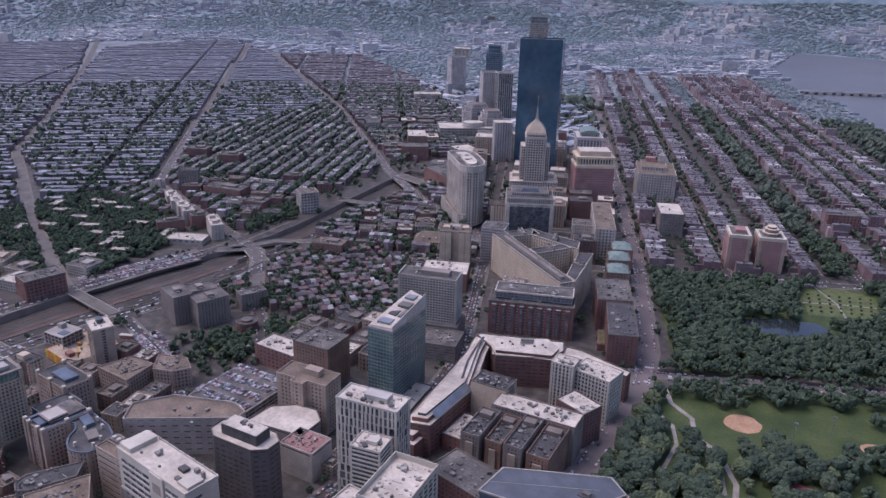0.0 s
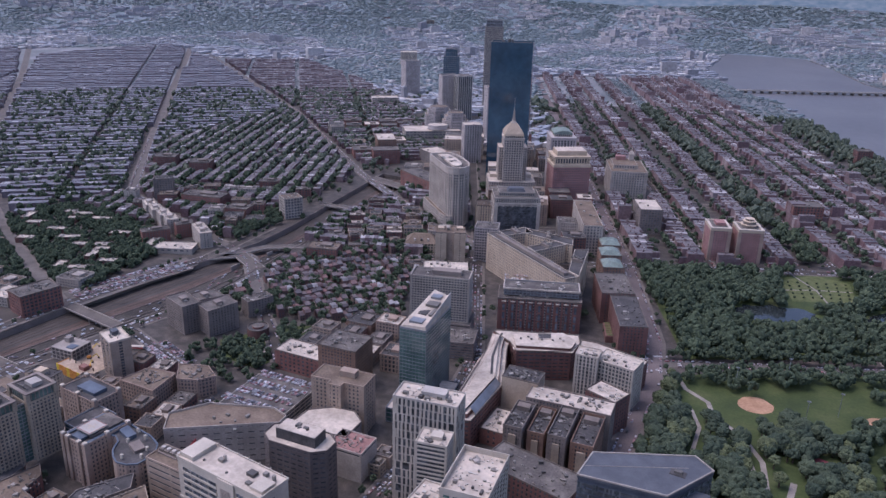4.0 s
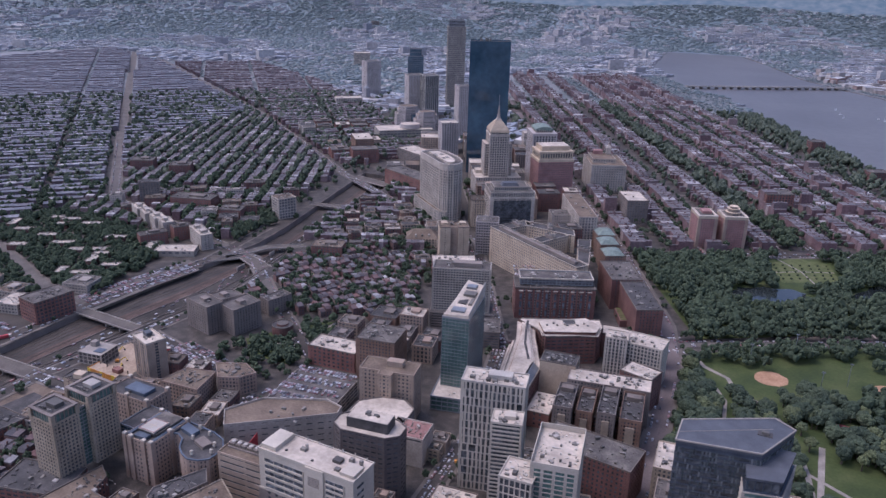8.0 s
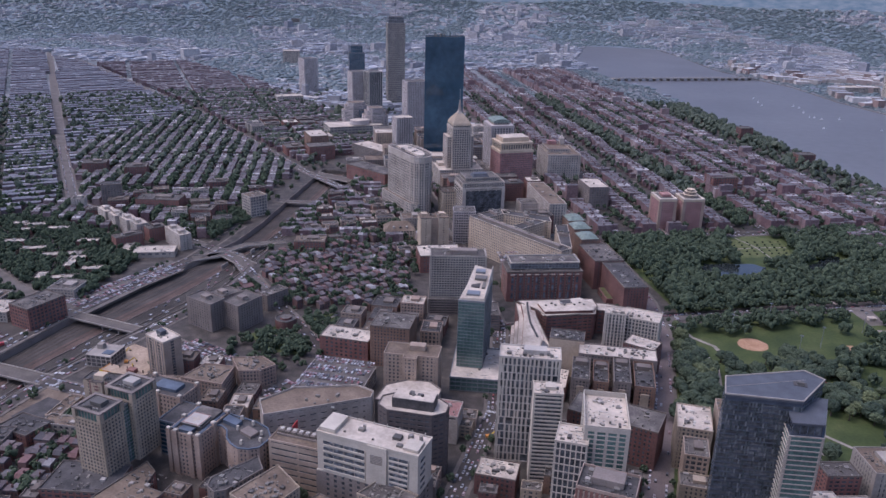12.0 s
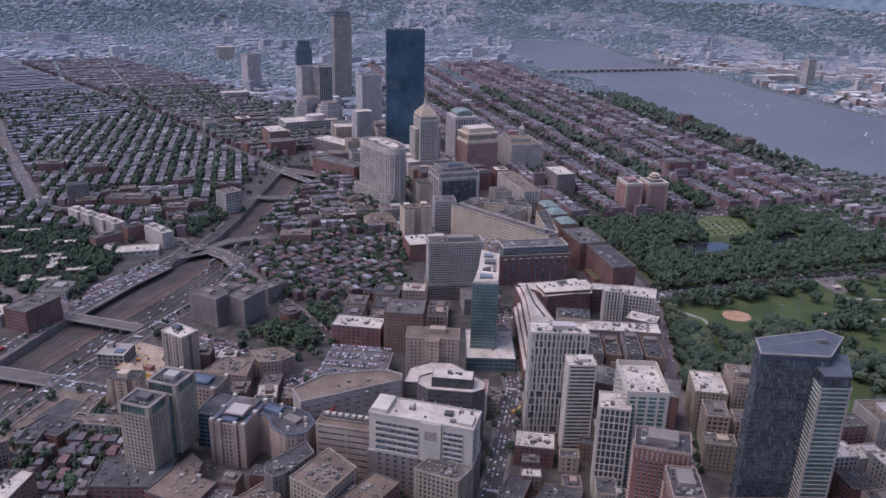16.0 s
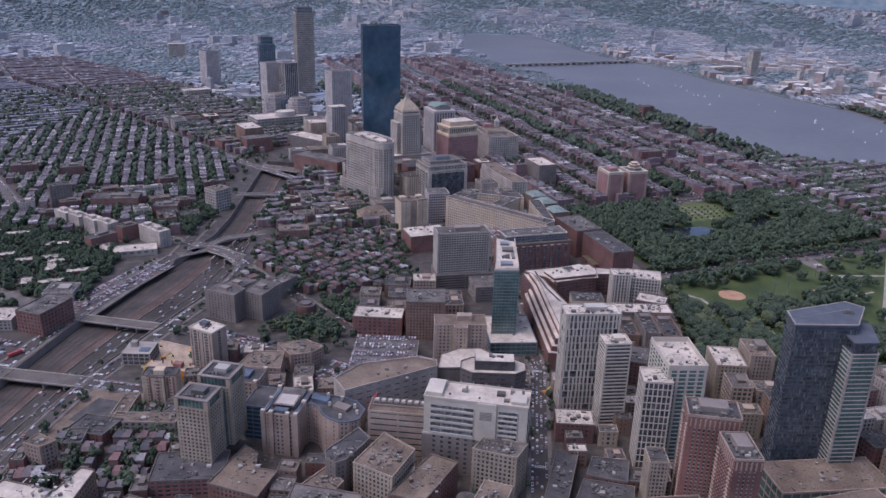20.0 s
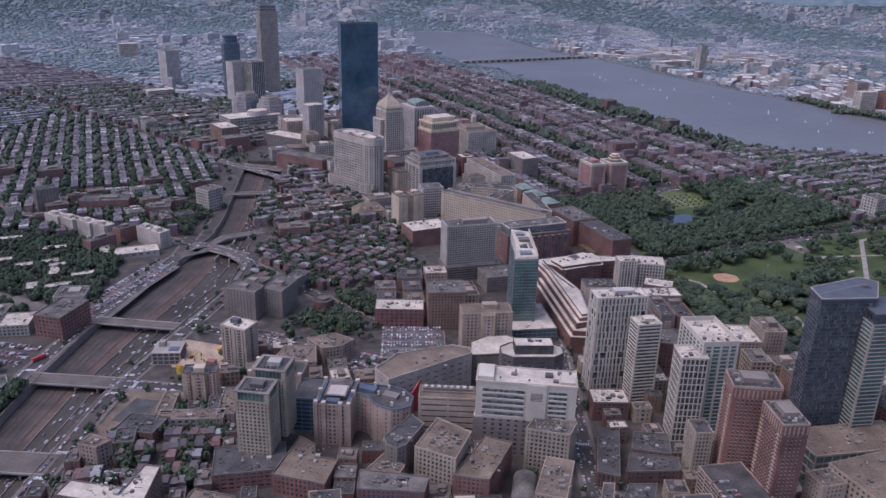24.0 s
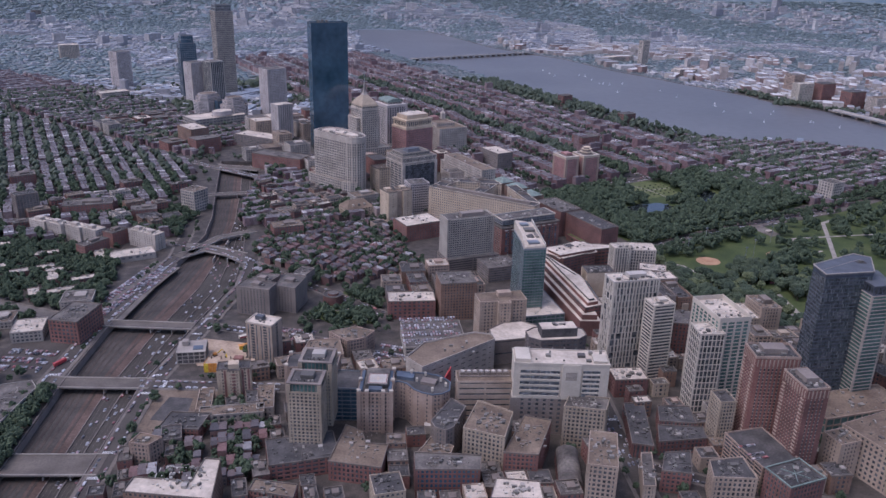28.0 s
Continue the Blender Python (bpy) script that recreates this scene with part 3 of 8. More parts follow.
def pavements():
    for k, (name, (pts, width)) in enumerate(ROADS.items()):
        if name in ("charles", "mall_south", "mall_north"):
            continue
        for s in (-1, 1):
            line, out, runs = [], [], []
            for (ax, ay), (bx, by) in zip(pts, pts[1:]):
                m = max(1, int(math.dist((ax, ay), (bx, by)) / 5))
                line += [(ax + (bx - ax) * i / m, ay + (by - ay) * i / m) for i in range(m)]
            line.append(pts[-1])
            for i, p in enumerate(line):
                q, r = line[max(i - 1, 0)], line[min(i + 1, len(line) - 1)]
                d = math.dist(q, r)
                o = s * (width / 2 + 1.6)
                c = (p[0] - (r[1] - q[1]) / d * o, p[1] + (r[0] - q[0]) / d * o)
                if any(n != name and near_line(*c, other, w / 2 + 1.5) for n, (other, w) in ROADS.items()):
                    if len(out) > 1:
                        runs.append(out)
                    out = []
                else:
                    out.append(c)
            if len(out) > 1:
                runs.append(out)
            for run in runs:
                if min(p[1] for p in run) < 1500:
                    tagged(new("pavement", ribbon(run, 3.2, 0.26 + 0.004 * k, SIDEWALK, "pavement", thick=0.26)), "raised concrete pavement along a street", "pavement", kind="structure")


road("boylston", [(-128, 240), (-134, 420), (-146, 560), (-168, 640), uv(860, 157), uv(1720, 152), uv(2400, 150), uv(3600, 150)], 17, mat=ROADB)
road("charles", [(-146, 598), (-81, 634), (-12, 669), (60, 706), (230, 790), (420, 905)], 12, mat=LOT)
road("arlington", [uv(868, -170), uv(868, 157), uv(868, 620)], 14)
road("newbury", [uv(868, 268), uv(1700, 264), uv(2700, 260)], 11)
road("mall_south", [uv(868, 385), uv(2700, 380)], 10)
road("mall_north", [uv(868, 432), uv(2700, 428)], 10)
road("marlborough", [uv(868, 530), uv(2700, 524)], 10)
road("beacon", [(520, 1000), uv(640, 600), uv(868, 622), uv(2700, 618)], 12)
for k, u in enumerate((1010, 1160, 1310, 1460, 1620, 1790, 1960)):
    road("cross%d" % k, [uv(u, 20), uv(u, 640)], 10)
road("stuart", [(-262, 20), (-268, 120), (-270, 203), (-274, 343), (-312, 508), (-430, 735), (-492, 854), (-610, 1061), (-700, 1225)], 13)
road("columbus", [(-440, 770), (-531, 855), (-640, 900), (-809, 1013), (-1305, 1419), (-2155, 2010), (-2900, 2500)], 12, mat=LOT)
road("tremont", [(-600, 505), (-690, 590), (-860, 640), (-1052, 700), (-1359, 1008), (-1865, 1528), (-2498, 2179), (-3400, 3120)], 14, mat=LOT)
road("washington", [(-760, 364), (-1050, 480), (-1438, 665), (-1718, 892), (-2362, 1373), (-3336, 2060)], 14, mat=LOT)
road("herald", [(-764, 240), (-764, 266), (-762, 350), (-752, 445), (-738, 560), (-752, 700)], 13)
road("marginal", [(-672, -60), (-672, 240), (-655, 350), (-636, 470), (-640, 560)], 12)
road("kneeland", [(-684, 246), (-540, 240), (-420, 205)], 12)
road("oak", [(-655, 366), (-520, 330), (-445, 285)], 10)
road("essex", [(-268, 130), (-200, 98), (-60, 60), (120, 20)], 10)
road("shawmut", [(-600, 505), (-520, 440), (-470, 395)], 11)
road("charles_south", [(-312, 508), (-230, 570), (-160, 605)], 12)


pavements()


def overpass(pts, width, label):
    root = thing("overpass", pts[0][0], pts[0][1], 0, label, "bridge")
    loc = [(x - pts[0][0], y - pts[0][1]) for x, y in pts]
    part("deck", ribbon(loc, width, 0.42, DECK, "deck", thick=1.4), root)
    for s in (-1, 1):
        part("parapet", ribbon(loc, 0.6, 1.4, CONC, "parapet", thick=1.6, shift=s * (width / 2 - 0.2)), root)
    a, b = Vector(loc[0]), Vector(loc[-1])
    for f in (0.56, 0.78):
        c = a.lerp(b, f)
        box_part("pier", root, CONC, c.x, c.y, DEPTH, 1.2, width * 0.8, -DEPTH - 0.9)
    return root


overpass([(-764, 369), (-664, 362)], 15, "concrete road bridge over the sunken highway")
overpass([(-764, 248), (-672, 246)], 18, "concrete road bridge over the sunken highway")
overpass([(-764, 126), (-672, 126)], 26, "wide concrete road bridge over the sunken highway")
overpass([(-736, 560), (-706, 590), (-655, 566)], 20, "road junction deck over the sunken highway")
overpass([(-724, 575), (-700, 632), (-657, 662)], 13, "curved ramp deck over the sunken highway")
overpass([(-764, 830), (-680, 850)], 13, "concrete road bridge over the sunken highway")
overpass([(-792, 1010), (-710, 990)], 22, "wide concrete road bridge over the sunken highway")


def bridge(a, b, width, z, span, label):
    root = thing("river_bridge", a[0], a[1], math.degrees(math.atan2(b[1] - a[1], b[0] - a[0])), label, "bridge")
    run = math.dist(a, b)
    part("deck", ribbon([(0, 0), (run, 0)], width, z, CONC, "deck", thick=2.2), root)
    for s in (-1, 1):
        part("railing", ribbon([(0, 0), (run, 0)], 0.5, z + 1.2, STEEL, "railing", thick=1.2, shift=s * width / 2), root)
    for k in range(1, int(run / span)):
        box_part("pier", root, DARKCONC, k * span, 0, 0, 4.5, width * 0.9, z - 2)


bridge((-445, 2515), (35, 2800), 20, 9, 26, "long low river bridge on many stone piers")
bridge((655, 1640), (900, 900), 30, 10, 45, "arched stone river bridge with wide piers")

# the park and the public garden
COURT_X, COURT_Y = 10, 497
GARDEN = [uv(610, 170), uv(858, 170), uv(858, 596), uv(640, 585)]
COMMON = [(-118, 260), (-122, 420), (-133, 575), (-81, 624), (-12, 659), (60, 697), (230, 780), (400, 886), (620, 760), (560, 420), (250, 300), (60, 340), (-40, 330)]
SQUARE = [(-552, 398), (-532, 432), (-516, 460), (-490, 478), (-472, 412), (-480, 372), (-525, 372)]
for name, pts, text in (("square_lawn", SQUARE, "small green square with lawn and trees"), ("garden_lawn", GARDEN, "mown lawn of the public garden"), ("park_lawn", COMMON, "wide mown lawn of the park")):
    tagged(new(name, mesh_of(name, [(x, y, 0.03) for x, y in pts], [tuple(range(len(pts)))], [GRASS])), text, "lawn", kind="structure")


def disc(cx, cy, rx, ry, rz, n, z, mat, name, wob=0.0, seed=1):
    rng = random.Random(seed)
    m = pose(cx, cy, z, 0, 0, rz)
    v = []
    for k in range(n):
        t, r = 2 * math.pi * k / n, 1 + wob * rng.uniform(-1, 1)
        v.append(tuple(m @ Vector((rx * r * math.cos(t), ry * r * math.sin(t), 0))))
    return mesh_of(name, v, [tuple(range(n))], [mat])


tagged(new("pond", disc(-68, 790, 46, 25, 25, 28, 0.08, POND, "pond", 0.18, 3)), "dark still pond between trees", "pond", kind="structure")
tagged(new("pond", disc(48, 856, 42, 13, 60, 24, 0.08, POND, "pond", 0.2, 5)), "dark still pond between trees", "pond", kind="structure")
tagged(new("infield", disc(-53, 565, 15.5, 15, 20, 28, 0.08, DIRT, "infield", 0.04, 2)), "orange-tan dirt infield of a ball field", "ball field", kind="structure")
tagged(new("infield", disc(47, 592, 12, 9, 20, 24, 0.08, DIRT, "infield", 0.04, 4)), "small orange-tan dirt infield", "ball field", kind="structure")
tagged(new("play_court", disc(COURT_X, COURT_Y, 15, 11, 28, 4, 0.09, COURT, "play_court")), "red hard-surfaced play court", "court", kind="structure")
DIAG = [(-128, 580), (-115, 560), (-91, 546), (-80, 521), (-57, 510), (-32, 475), (-16, 413), (-8, 360)]
PARK_PATHS = [(DIAG, 4.5), ([(-486, 380), (-500, 410), (-496, 440), (-490, 474)], 3.5), ([(-545, 398), (-500, 410), (-476, 405)], 3), ([(-6, 372), (-6, 459)], 5), ([(-44, 478), (-29, 442), (-15, 413), (20, 392)], 3.5), ([(-120, 537), (-101, 525), (-88, 500), (-82, 430)], 3.5), ([(79, 652), (160, 667), (300, 690)], 4.5),
              ([(205, 745), (181, 729), (153, 655), (109, 541), (91, 450)], 6), ([(100, 655), (84, 610), (93, 590), (120, 608)], 4)]
for k, (pts, w) in enumerate(PARK_PATHS + [([(-13, 838), (2, 813), (25, 767), (44, 714)], 1.8), ([(-70, 930), (-38, 893), (-13, 838)], 2.2), ([(-72, 872), (-38, 893), (2, 910)], 2.2)]):
    tagged(new("park_path", ribbon(pts, w, 0.11 + 0.006 * k, PATHM, "park_path")), "pale paved park path", "path", kind="structure")
tagged(new("flower_lawn", mesh_of("flower_lawn", [(x, y, 0.09) for x, y in ((-80, 903), (-58, 840), (9, 877), (-4, 941), (-48, 946))], [(0, 1, 2, 3, 4)], [BEDS])), "bright formal lawn with flower beds", "lawn", kind="structure")
tagged(new("plaza", mesh_of("plaza", [(x, y, 0.19) for x, y in ((56, 704), (74, 664), (92, 672), (80, 714))], [(0, 1, 2, 3)], [SIDEWALK])), "pale paved corner plaza by the park", "plaza", kind="structure")

def hill(x, y):
    """Height of the far hills, a rise added to close the basin."""
    r, a = np.hypot(np.asarray(x) + 200, np.asarray(y) + 230), np.arctan2(np.asarray(y) + 230, np.asarray(x) + 200)
    f = np.clip((r - 3900) / 920, 0, 1)
    return (165 + 12 * np.sin(a * 9) + 9 * np.sin(a * 23 + 1)) * f * f * (3 - f) / 2


# Paler than the near ground; the haze lift is put into its colour.
FARGROUND = material("hazed_yards_and_streets", [(0.09, 0.105, 0.095), (0.14, 0.145, 0.14), (0.2, 0.195, 0.19), (0.25, 0.24, 0.225)], 0.006, fine=0.04, depth=0.3, rough=0.6, spec=0.5)


def build_far_ground():
    """The yards, lots and lanes between the roofs of the outer districts, paled for haze."""
    v, fc, n = [], [], 40
    for i in range(n + 1):
        t = radians(52 + 108 * i / n)
        for r in (2300, 3900):
            v.append((-200 + r * math.cos(t), -230 + r * math.sin(t), 0.02))
    fc = [(2 * i, 2 * i + 1, 2 * i + 3, 2 * i + 2) for i in range(n)]
    tagged(new("ground", mesh_of("far_ground", v, fc, [FARGROUND])), "mottled yards and streets of the outer districts, paled for haze", "ground", kind="structure")


build_far_ground()


def build_hills():
    v, fc, nr, na = [], [], 20, 120
    for i in range(na + 1):
        t = radians(48 + 116 * i / na)
        for j in range(nr):
            r = 3880 + 50 * j
            x, y = -200 + r * math.cos(t), -230 + r * math.sin(t)
            v.append((x, y, float(hill(x, y)) + 0.02))
    for i in range(na):
        fc += [(i * nr + j, i * nr + j + 1, (i + 1) * nr + j + 1, (i + 1) * nr + j) for j in range(nr - 1)]
    tagged(new("far_hills", mesh_of("far_hills", v, fc, [HILLS])), "added low hills behind the city, haze put into their green", "hill", kind="structure")


build_hills()
tagged(new("river_wall", ribbon(RIVER[20:32], 5, 1.2, SIDEWALK, "river_wall", thick=1.2)), "pale stone wall along the river bank", "wall", kind="structure")

# glowing backdrop past the last roofs, with the distance haze in its emission colour
BACK = bpy.data.materials.new("glowing_haze_backdrop")
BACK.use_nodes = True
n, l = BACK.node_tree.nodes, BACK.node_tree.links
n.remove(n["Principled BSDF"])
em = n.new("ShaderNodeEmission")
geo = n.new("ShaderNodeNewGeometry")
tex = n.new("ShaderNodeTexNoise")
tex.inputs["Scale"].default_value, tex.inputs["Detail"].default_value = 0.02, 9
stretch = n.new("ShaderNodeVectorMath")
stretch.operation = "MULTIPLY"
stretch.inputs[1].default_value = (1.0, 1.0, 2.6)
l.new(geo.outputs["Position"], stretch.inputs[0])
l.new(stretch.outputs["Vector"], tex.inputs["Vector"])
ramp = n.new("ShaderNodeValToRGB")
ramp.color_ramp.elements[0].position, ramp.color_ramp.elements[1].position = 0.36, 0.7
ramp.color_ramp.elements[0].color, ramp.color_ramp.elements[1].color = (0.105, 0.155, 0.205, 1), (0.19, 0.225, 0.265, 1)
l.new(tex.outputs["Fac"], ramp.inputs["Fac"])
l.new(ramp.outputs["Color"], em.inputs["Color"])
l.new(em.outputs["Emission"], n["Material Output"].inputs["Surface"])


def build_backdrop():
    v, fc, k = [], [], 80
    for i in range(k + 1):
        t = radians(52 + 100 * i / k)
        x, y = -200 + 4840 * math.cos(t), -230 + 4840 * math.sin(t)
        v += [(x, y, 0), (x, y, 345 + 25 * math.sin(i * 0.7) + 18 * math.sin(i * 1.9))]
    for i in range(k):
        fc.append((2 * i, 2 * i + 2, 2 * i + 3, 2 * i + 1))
    tagged(new("backdrop", mesh_of("backdrop", v, fc, [BACK])), "glowing backdrop painted as hazy blue distance", "distance", kind="structure")


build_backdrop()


def crosswalk(x, y, rz, width, label="white striped pedestrian crossing"):
    m, v, fc = pose(x, y, 0.24, 0, 0, rz), [], []
    for k in range(int(width / 1.3)):
        o, a = len(v), -width / 2 + k * 1.3
        v += [tuple(m @ Vector(p)) for p in ((a, -1.7, 0), (a + 0.65, -1.7, 0), (a + 0.65, 1.7, 0), (a, 1.7, 0))]
        fc.append((o, o + 1, o + 2, o + 3))
    tagged(new("crosswalk", mesh_of("crosswalk", v, fc, [PAINT])), label, "marking", kind="structure")


for x, y, rz, w in ((-142, 582, 0, 15), (-153, 612, 30, 15), (-132, 604, 120, 10), (-166, 600, 120, 11), (-300, 492, 15, 12), (-318, 524, 30, 12), (-270, 190, 0, 12), (-276, 340, 0, 12), (-672, 262, 0, 11), (-672, 230, 0, 11),
                    (-657, 346, 0, 11), (-655, 382, 8, 11), (-763, 262, 0, 12), (-763, 232, 0, 12), (-761, 352, 0, 12), (-672, 110, 0, 11), (-672, 142, 0, 11), (-660, 247, 90, 11), (-648, 362, 80, 9), (-256, 122, 60, 9)):
    crosswalk(x, y, rz, w)

# ---- the near towers and blocks ----
# white hospital wing on a beige base
h = thing("hospital_wing", -319, 181, -3, "white-panelled hospital wing on a beige base, white roof with plant", "hospital")
FOOTPRINTS.append((-319, 181, 80, 28, -3))
storeys(h, rect(78, 25), 0, 33, DARKCONC, GLASS, floor_h=4.1, bay=6, pier=3.6, band=1.8, top=False)
part("upper_body", prism("upper_body", rect(76, 24), 33, 64, [WHITE]), h)
part("roof", prism("roof", rect(75, 23), 64, 64.3, [RWHITE]), h)
part("parapet", rim("parapet", rect(76.8, 24.8), 63.4, 65.2, 0.6, WHITE), h)
part("soffit_band", prism("soffit_band", rect(77, 25), 32.6, 34.2, [WHITE]), h)
for y, n, x0, x1, z0 in ((-12.1, 5, -33, -1, 34.6), (-12.1, 6, 17, 31, 34.6), (12.1, 5, -33, 31, 34.6)):
    for k in range(n):
        z = z0 + k * 25.0 / n + 1.4
        box_part("window_strip", h, WINDOWS, (x0 + x1) / 2, y, z, x1 - x0, 0.7, 2.3)
        box_part("sill", h, WHITE, (x0 + x1) / 2, y * 1.03, z - 1.5, x1 - x0, 0.9, 1.5)
        for i in range(int((x1 - x0) / 7) + 1):
            box_part("mullion", h, WHITE, x0 + i * (x1 - x0) / int((x1 - x0) / 7), y * 1.02, z, 0.22, 0.8, 2.3)
box_part("stair_tower", h, WHITE, 8, -12.4, 33, 15, 1.8, 31.4)
for k in range(6):
    box_part("grille_slat", h, DARKCONC, 8, -13.4, 51 + k * 1.2, 9, 0.2, 0.6)
for k in range(5):
    box_part("end_window", h, WINDOWS, 38.1, -4, 36 + k * 5.2, 0.5, 7, 1.6)
box_part("roof_house", h, WHITE, -31, 0, 64, 12, 20, 3.5)
box_part("roof_house", h, WHITE, 31, -3, 64, 11, 12, 2.6)
for k in range(8):
    box_part("screen_post", h, PALE, -34 + k * 9.6, 11.6, 64, 0.5, 0.5, 3.2)
for x, y, w, d, z in ((-10, 1, 4, 3, 2.2), (-8.5, 2.5, 1.6, 1.6, 4.5), (17, 2, 6, 5, 2.4), (22, -6, 4, 3, 1.8), (25, 6, 3, 3, 3), (-20, -5, 1.4, 1.4, 1), (2, -6, 1.4, 1.4, 1), (33, 5, 2, 2, 4.6)):
    box_part("roof_unit", h, UNIT, x, y, 64.3, w, d, z)
# slab tower with white upright strips, and its lower banded neighbour
block("apartment_tower", "tall slab tower with white upright strips and dark glass", -235, 288, 46, 20, 12, 91, PALE, roof=RWHITE, glass=GLASS, floor_h=6.5, bay=3.3, pier=1.6, band=0.7, proud=0.35, plant=12, house=4, stagger=0.93, pier_mat=WHITE)
block("apartment_tower", "banded tower of white floors and dark glass strips", -215, 262, 21, 17, 14, 78, WHITE, glass=GLASS, roof=RWHITE, floor_h=3.3, bay=30, pier=0.9, band=1.3, proud=0.3, plant=7, house=3)
# framed tower of pale stone with a glass core
block("framed_tower", "pale stone framed tower with tall paired windows", -188, 213, 21, 22, 3, 75, WHITE, roof=RWHITE, floor_h=5.6, bay=3.5, pier=0.85, band=0.75, proud=0.4, plant=2)
block("glass_core_tower", "teal glass tower core with white edges and roof plant", -170, 234, 29, 46, 10, 83, WHITE, glass=TEAL, roof=RWHITE, floor_h=3.4, bay=7, pier=1.9, band=0.8, proud=0.3, plant=10, parapet=4.0)
block("brick_tower", "red brick apartment tower with pale corner balconies", -158, 156, 34, 23, -2, 84, PINK, glass=GLASS, roof=RDARK, floor_h=3.0, bay=3.1, pier=1.8, band=0.75, proud=0.3, pier_mat=BRICK, plant=14, parapet=1.6)
block("brick_tower", "brown brick apartment tower with grey glass corners", -146, 122, 18, 30, 7, 79, PINK, glass=GLASS, roof=RDARK, floor_h=3.0, bay=3.1, pier=1.9, band=0.7, proud=0.3, pier_mat=DKBRICK, plant=8)
block("office_block", "narrow pale concrete block with a dark roof", -190, 158, 13, 18, 6, 42, CREAM, roof=RDARK, floor_h=3.3, bay=2.6, pier=1.1, band=1.2, plant=2, fine=False)
block("parking_deck", "striped parking garage with a grey top deck", -172, 118, 33, 46, 14, 22, PINK, roof=RDARK, floor_h=3.0, bay=9, pier=0.8, band=1.2, plant=0, fine=False)
h = block("corner_block", "dark roofed corner block with green copper edging", -168, 74, 31, 24, 20, 30, DKBRICK, roof=RDARK, floor_h=3.6, bay=3.0, pier=1.4, band=1.3, plant=4, fine=False)
part("copper_rim", rim("copper_rim", outset(rect(31, 24), 0.7), 30.9, 31.7, 0.9, COPPER), h)
for a in (-35, 35, 90):
    box_part("roof_rib", h, COPPER, 0, 0, 30.2, 0.5, 20, 0.6, a)
block("office_block", "cream stone block with a planted roof", -112, 117, 19, 18, 16, 32, TAN, roof=RTAN, floor_h=3.6, bay=3.2, pier=1.8, band=1.6, plant=4, fine=False)
block("department_store", "long tan stone block with a brown gravel roof", -66, 122, 66, 46, 22, 34, TAN, roof=RTAN, floor_h=4.2, bay=4.2, pier=2.0, band=1.8, plant=9, fine=False)
for x, y, rz, w, d, z in ((-158, 156, -2, 34, 23, 84), (-146, 122, 7, 18, 30, 79)):
    m = pose(x, y, 0, 0, 0, rz)
    tower = [o for o in bpy.data.objects if o.name.startswith("brick_tower") and (o.matrix_basis.translation - m.translation).length < 1][0]
    for k in range(int(w / 3)):
        box_part("crown_strip", tower, PINK, -w / 2 + 1.6 + k * 3.1, -d / 2, z - 7.5, 0.9, 1.1, 6.2)
    for k in range(int(d / 3)):
        box_part("crown_strip", tower, PINK, -w / 2, -d / 2 + 1.6 + k * 3.1, z - 7.5, 1.1, 0.9, 6.2)
    for k in range(int(z / 3) - 4):
        for y in (-d / 2 + 3.2, d / 2 - 3.2):
            box_part("balcony", tower, PINK, -w / 2 - 0.5, y, 6 + k * 3.0, 1.4, 3.6, 1.0)
    box_part("penthouse", tower, DARKCONC, 0, 1, z, w * 0.55, d * 0.5, 4.5)
# dark glass twin tower with blue-grey crown
t = thing("glass_tower", -70, 228, 0, "tall dark glass tower with a sloped blue-grey crown", "tower")
FOOTPRINTS.append((-70, 228, 70, 60, 10))
fp = [(-28, -20), (16, -13), (31, 20), (20, 28), (-28, 2)]
storeys(t, fp, 0, 124, SLATE, GLASS, floor_h=3.4, bay=2.0, pier=1.0, band=1.0, proud=0.2, pier_mat=PANELS, stagger=0.5, roof=SLATE, parapet=0.3)
part("crown_band", prism("crown_band", outset(fp, 0.15), 124, 126.4, [SLATE]), t)
part("crown", prism("crown", outset(fp, 0.5), 126.3, 128.2, [SLATELT]), t)
part("roof_well", prism("roof_well", rect(8, 5, 16, 8), 128.2, 128.6, [RDARK]), t)
box_part("roof_unit", t, UNIT, 16, 8, 128.5, 4, 2.5, 1.6)
fp = [(10, -28), (29, -24), (34, 10), (20, 10), (8, -12)]
part("crown_rim", rim("crown_rim", outset([(-28, -20), (16, -13), (31, 20), (20, 28), (-28, 2)], 0.7), 127.8, 128.7, 0.7, CONC), t)
for k in range(7):
    box_part("panel_seam", t, CONC, -22 + k * 6, -8 + k * 3.4, 128.2, 0.25, 13, 0.15, -60)
storeys(t, fp, 0, 112, CONC, TEAL, floor_h=3.4, bay=40, pier=0.8, band=0.6, proud=0.6, roof=SLATE, parapet=0.3)
storeys(t, outset(fp, -1.5), 112, 119, SLATE, GLASS, floor_h=7, bay=4, pier=0.5, band=0.8, roof=SLATE, parapet=0.2)
part("crown", prism("crown", outset(fp, -0.5), 119.3, 120.6, [SLATELT]), t)
block("podium_block", "low dark glass podium with a tan roof below a tower", -66, 184, 84, 36, 14, 22, TAN, glass=TEAL, roof=RTAN, floor_h=7.3, bay=7, pier=0.7, band=1.6, plant=7)
block("cream_block", "cream stone block with a cluttered white roof", -109, 330, 26, 36, 4, 37, CREAM, roof=RWHITE, floor_h=3.8, bay=3.4, pier=1.7, band=1.5, plant=7)
block("tan_tower", "tall tan stone block with a stepped dark roof", -82, 338, 21, 32, 6, 44, TAN, roof=RTAN, floor_h=3.7, bay=3.2, pier=1.7, band=1.5, house=5, plant=6)
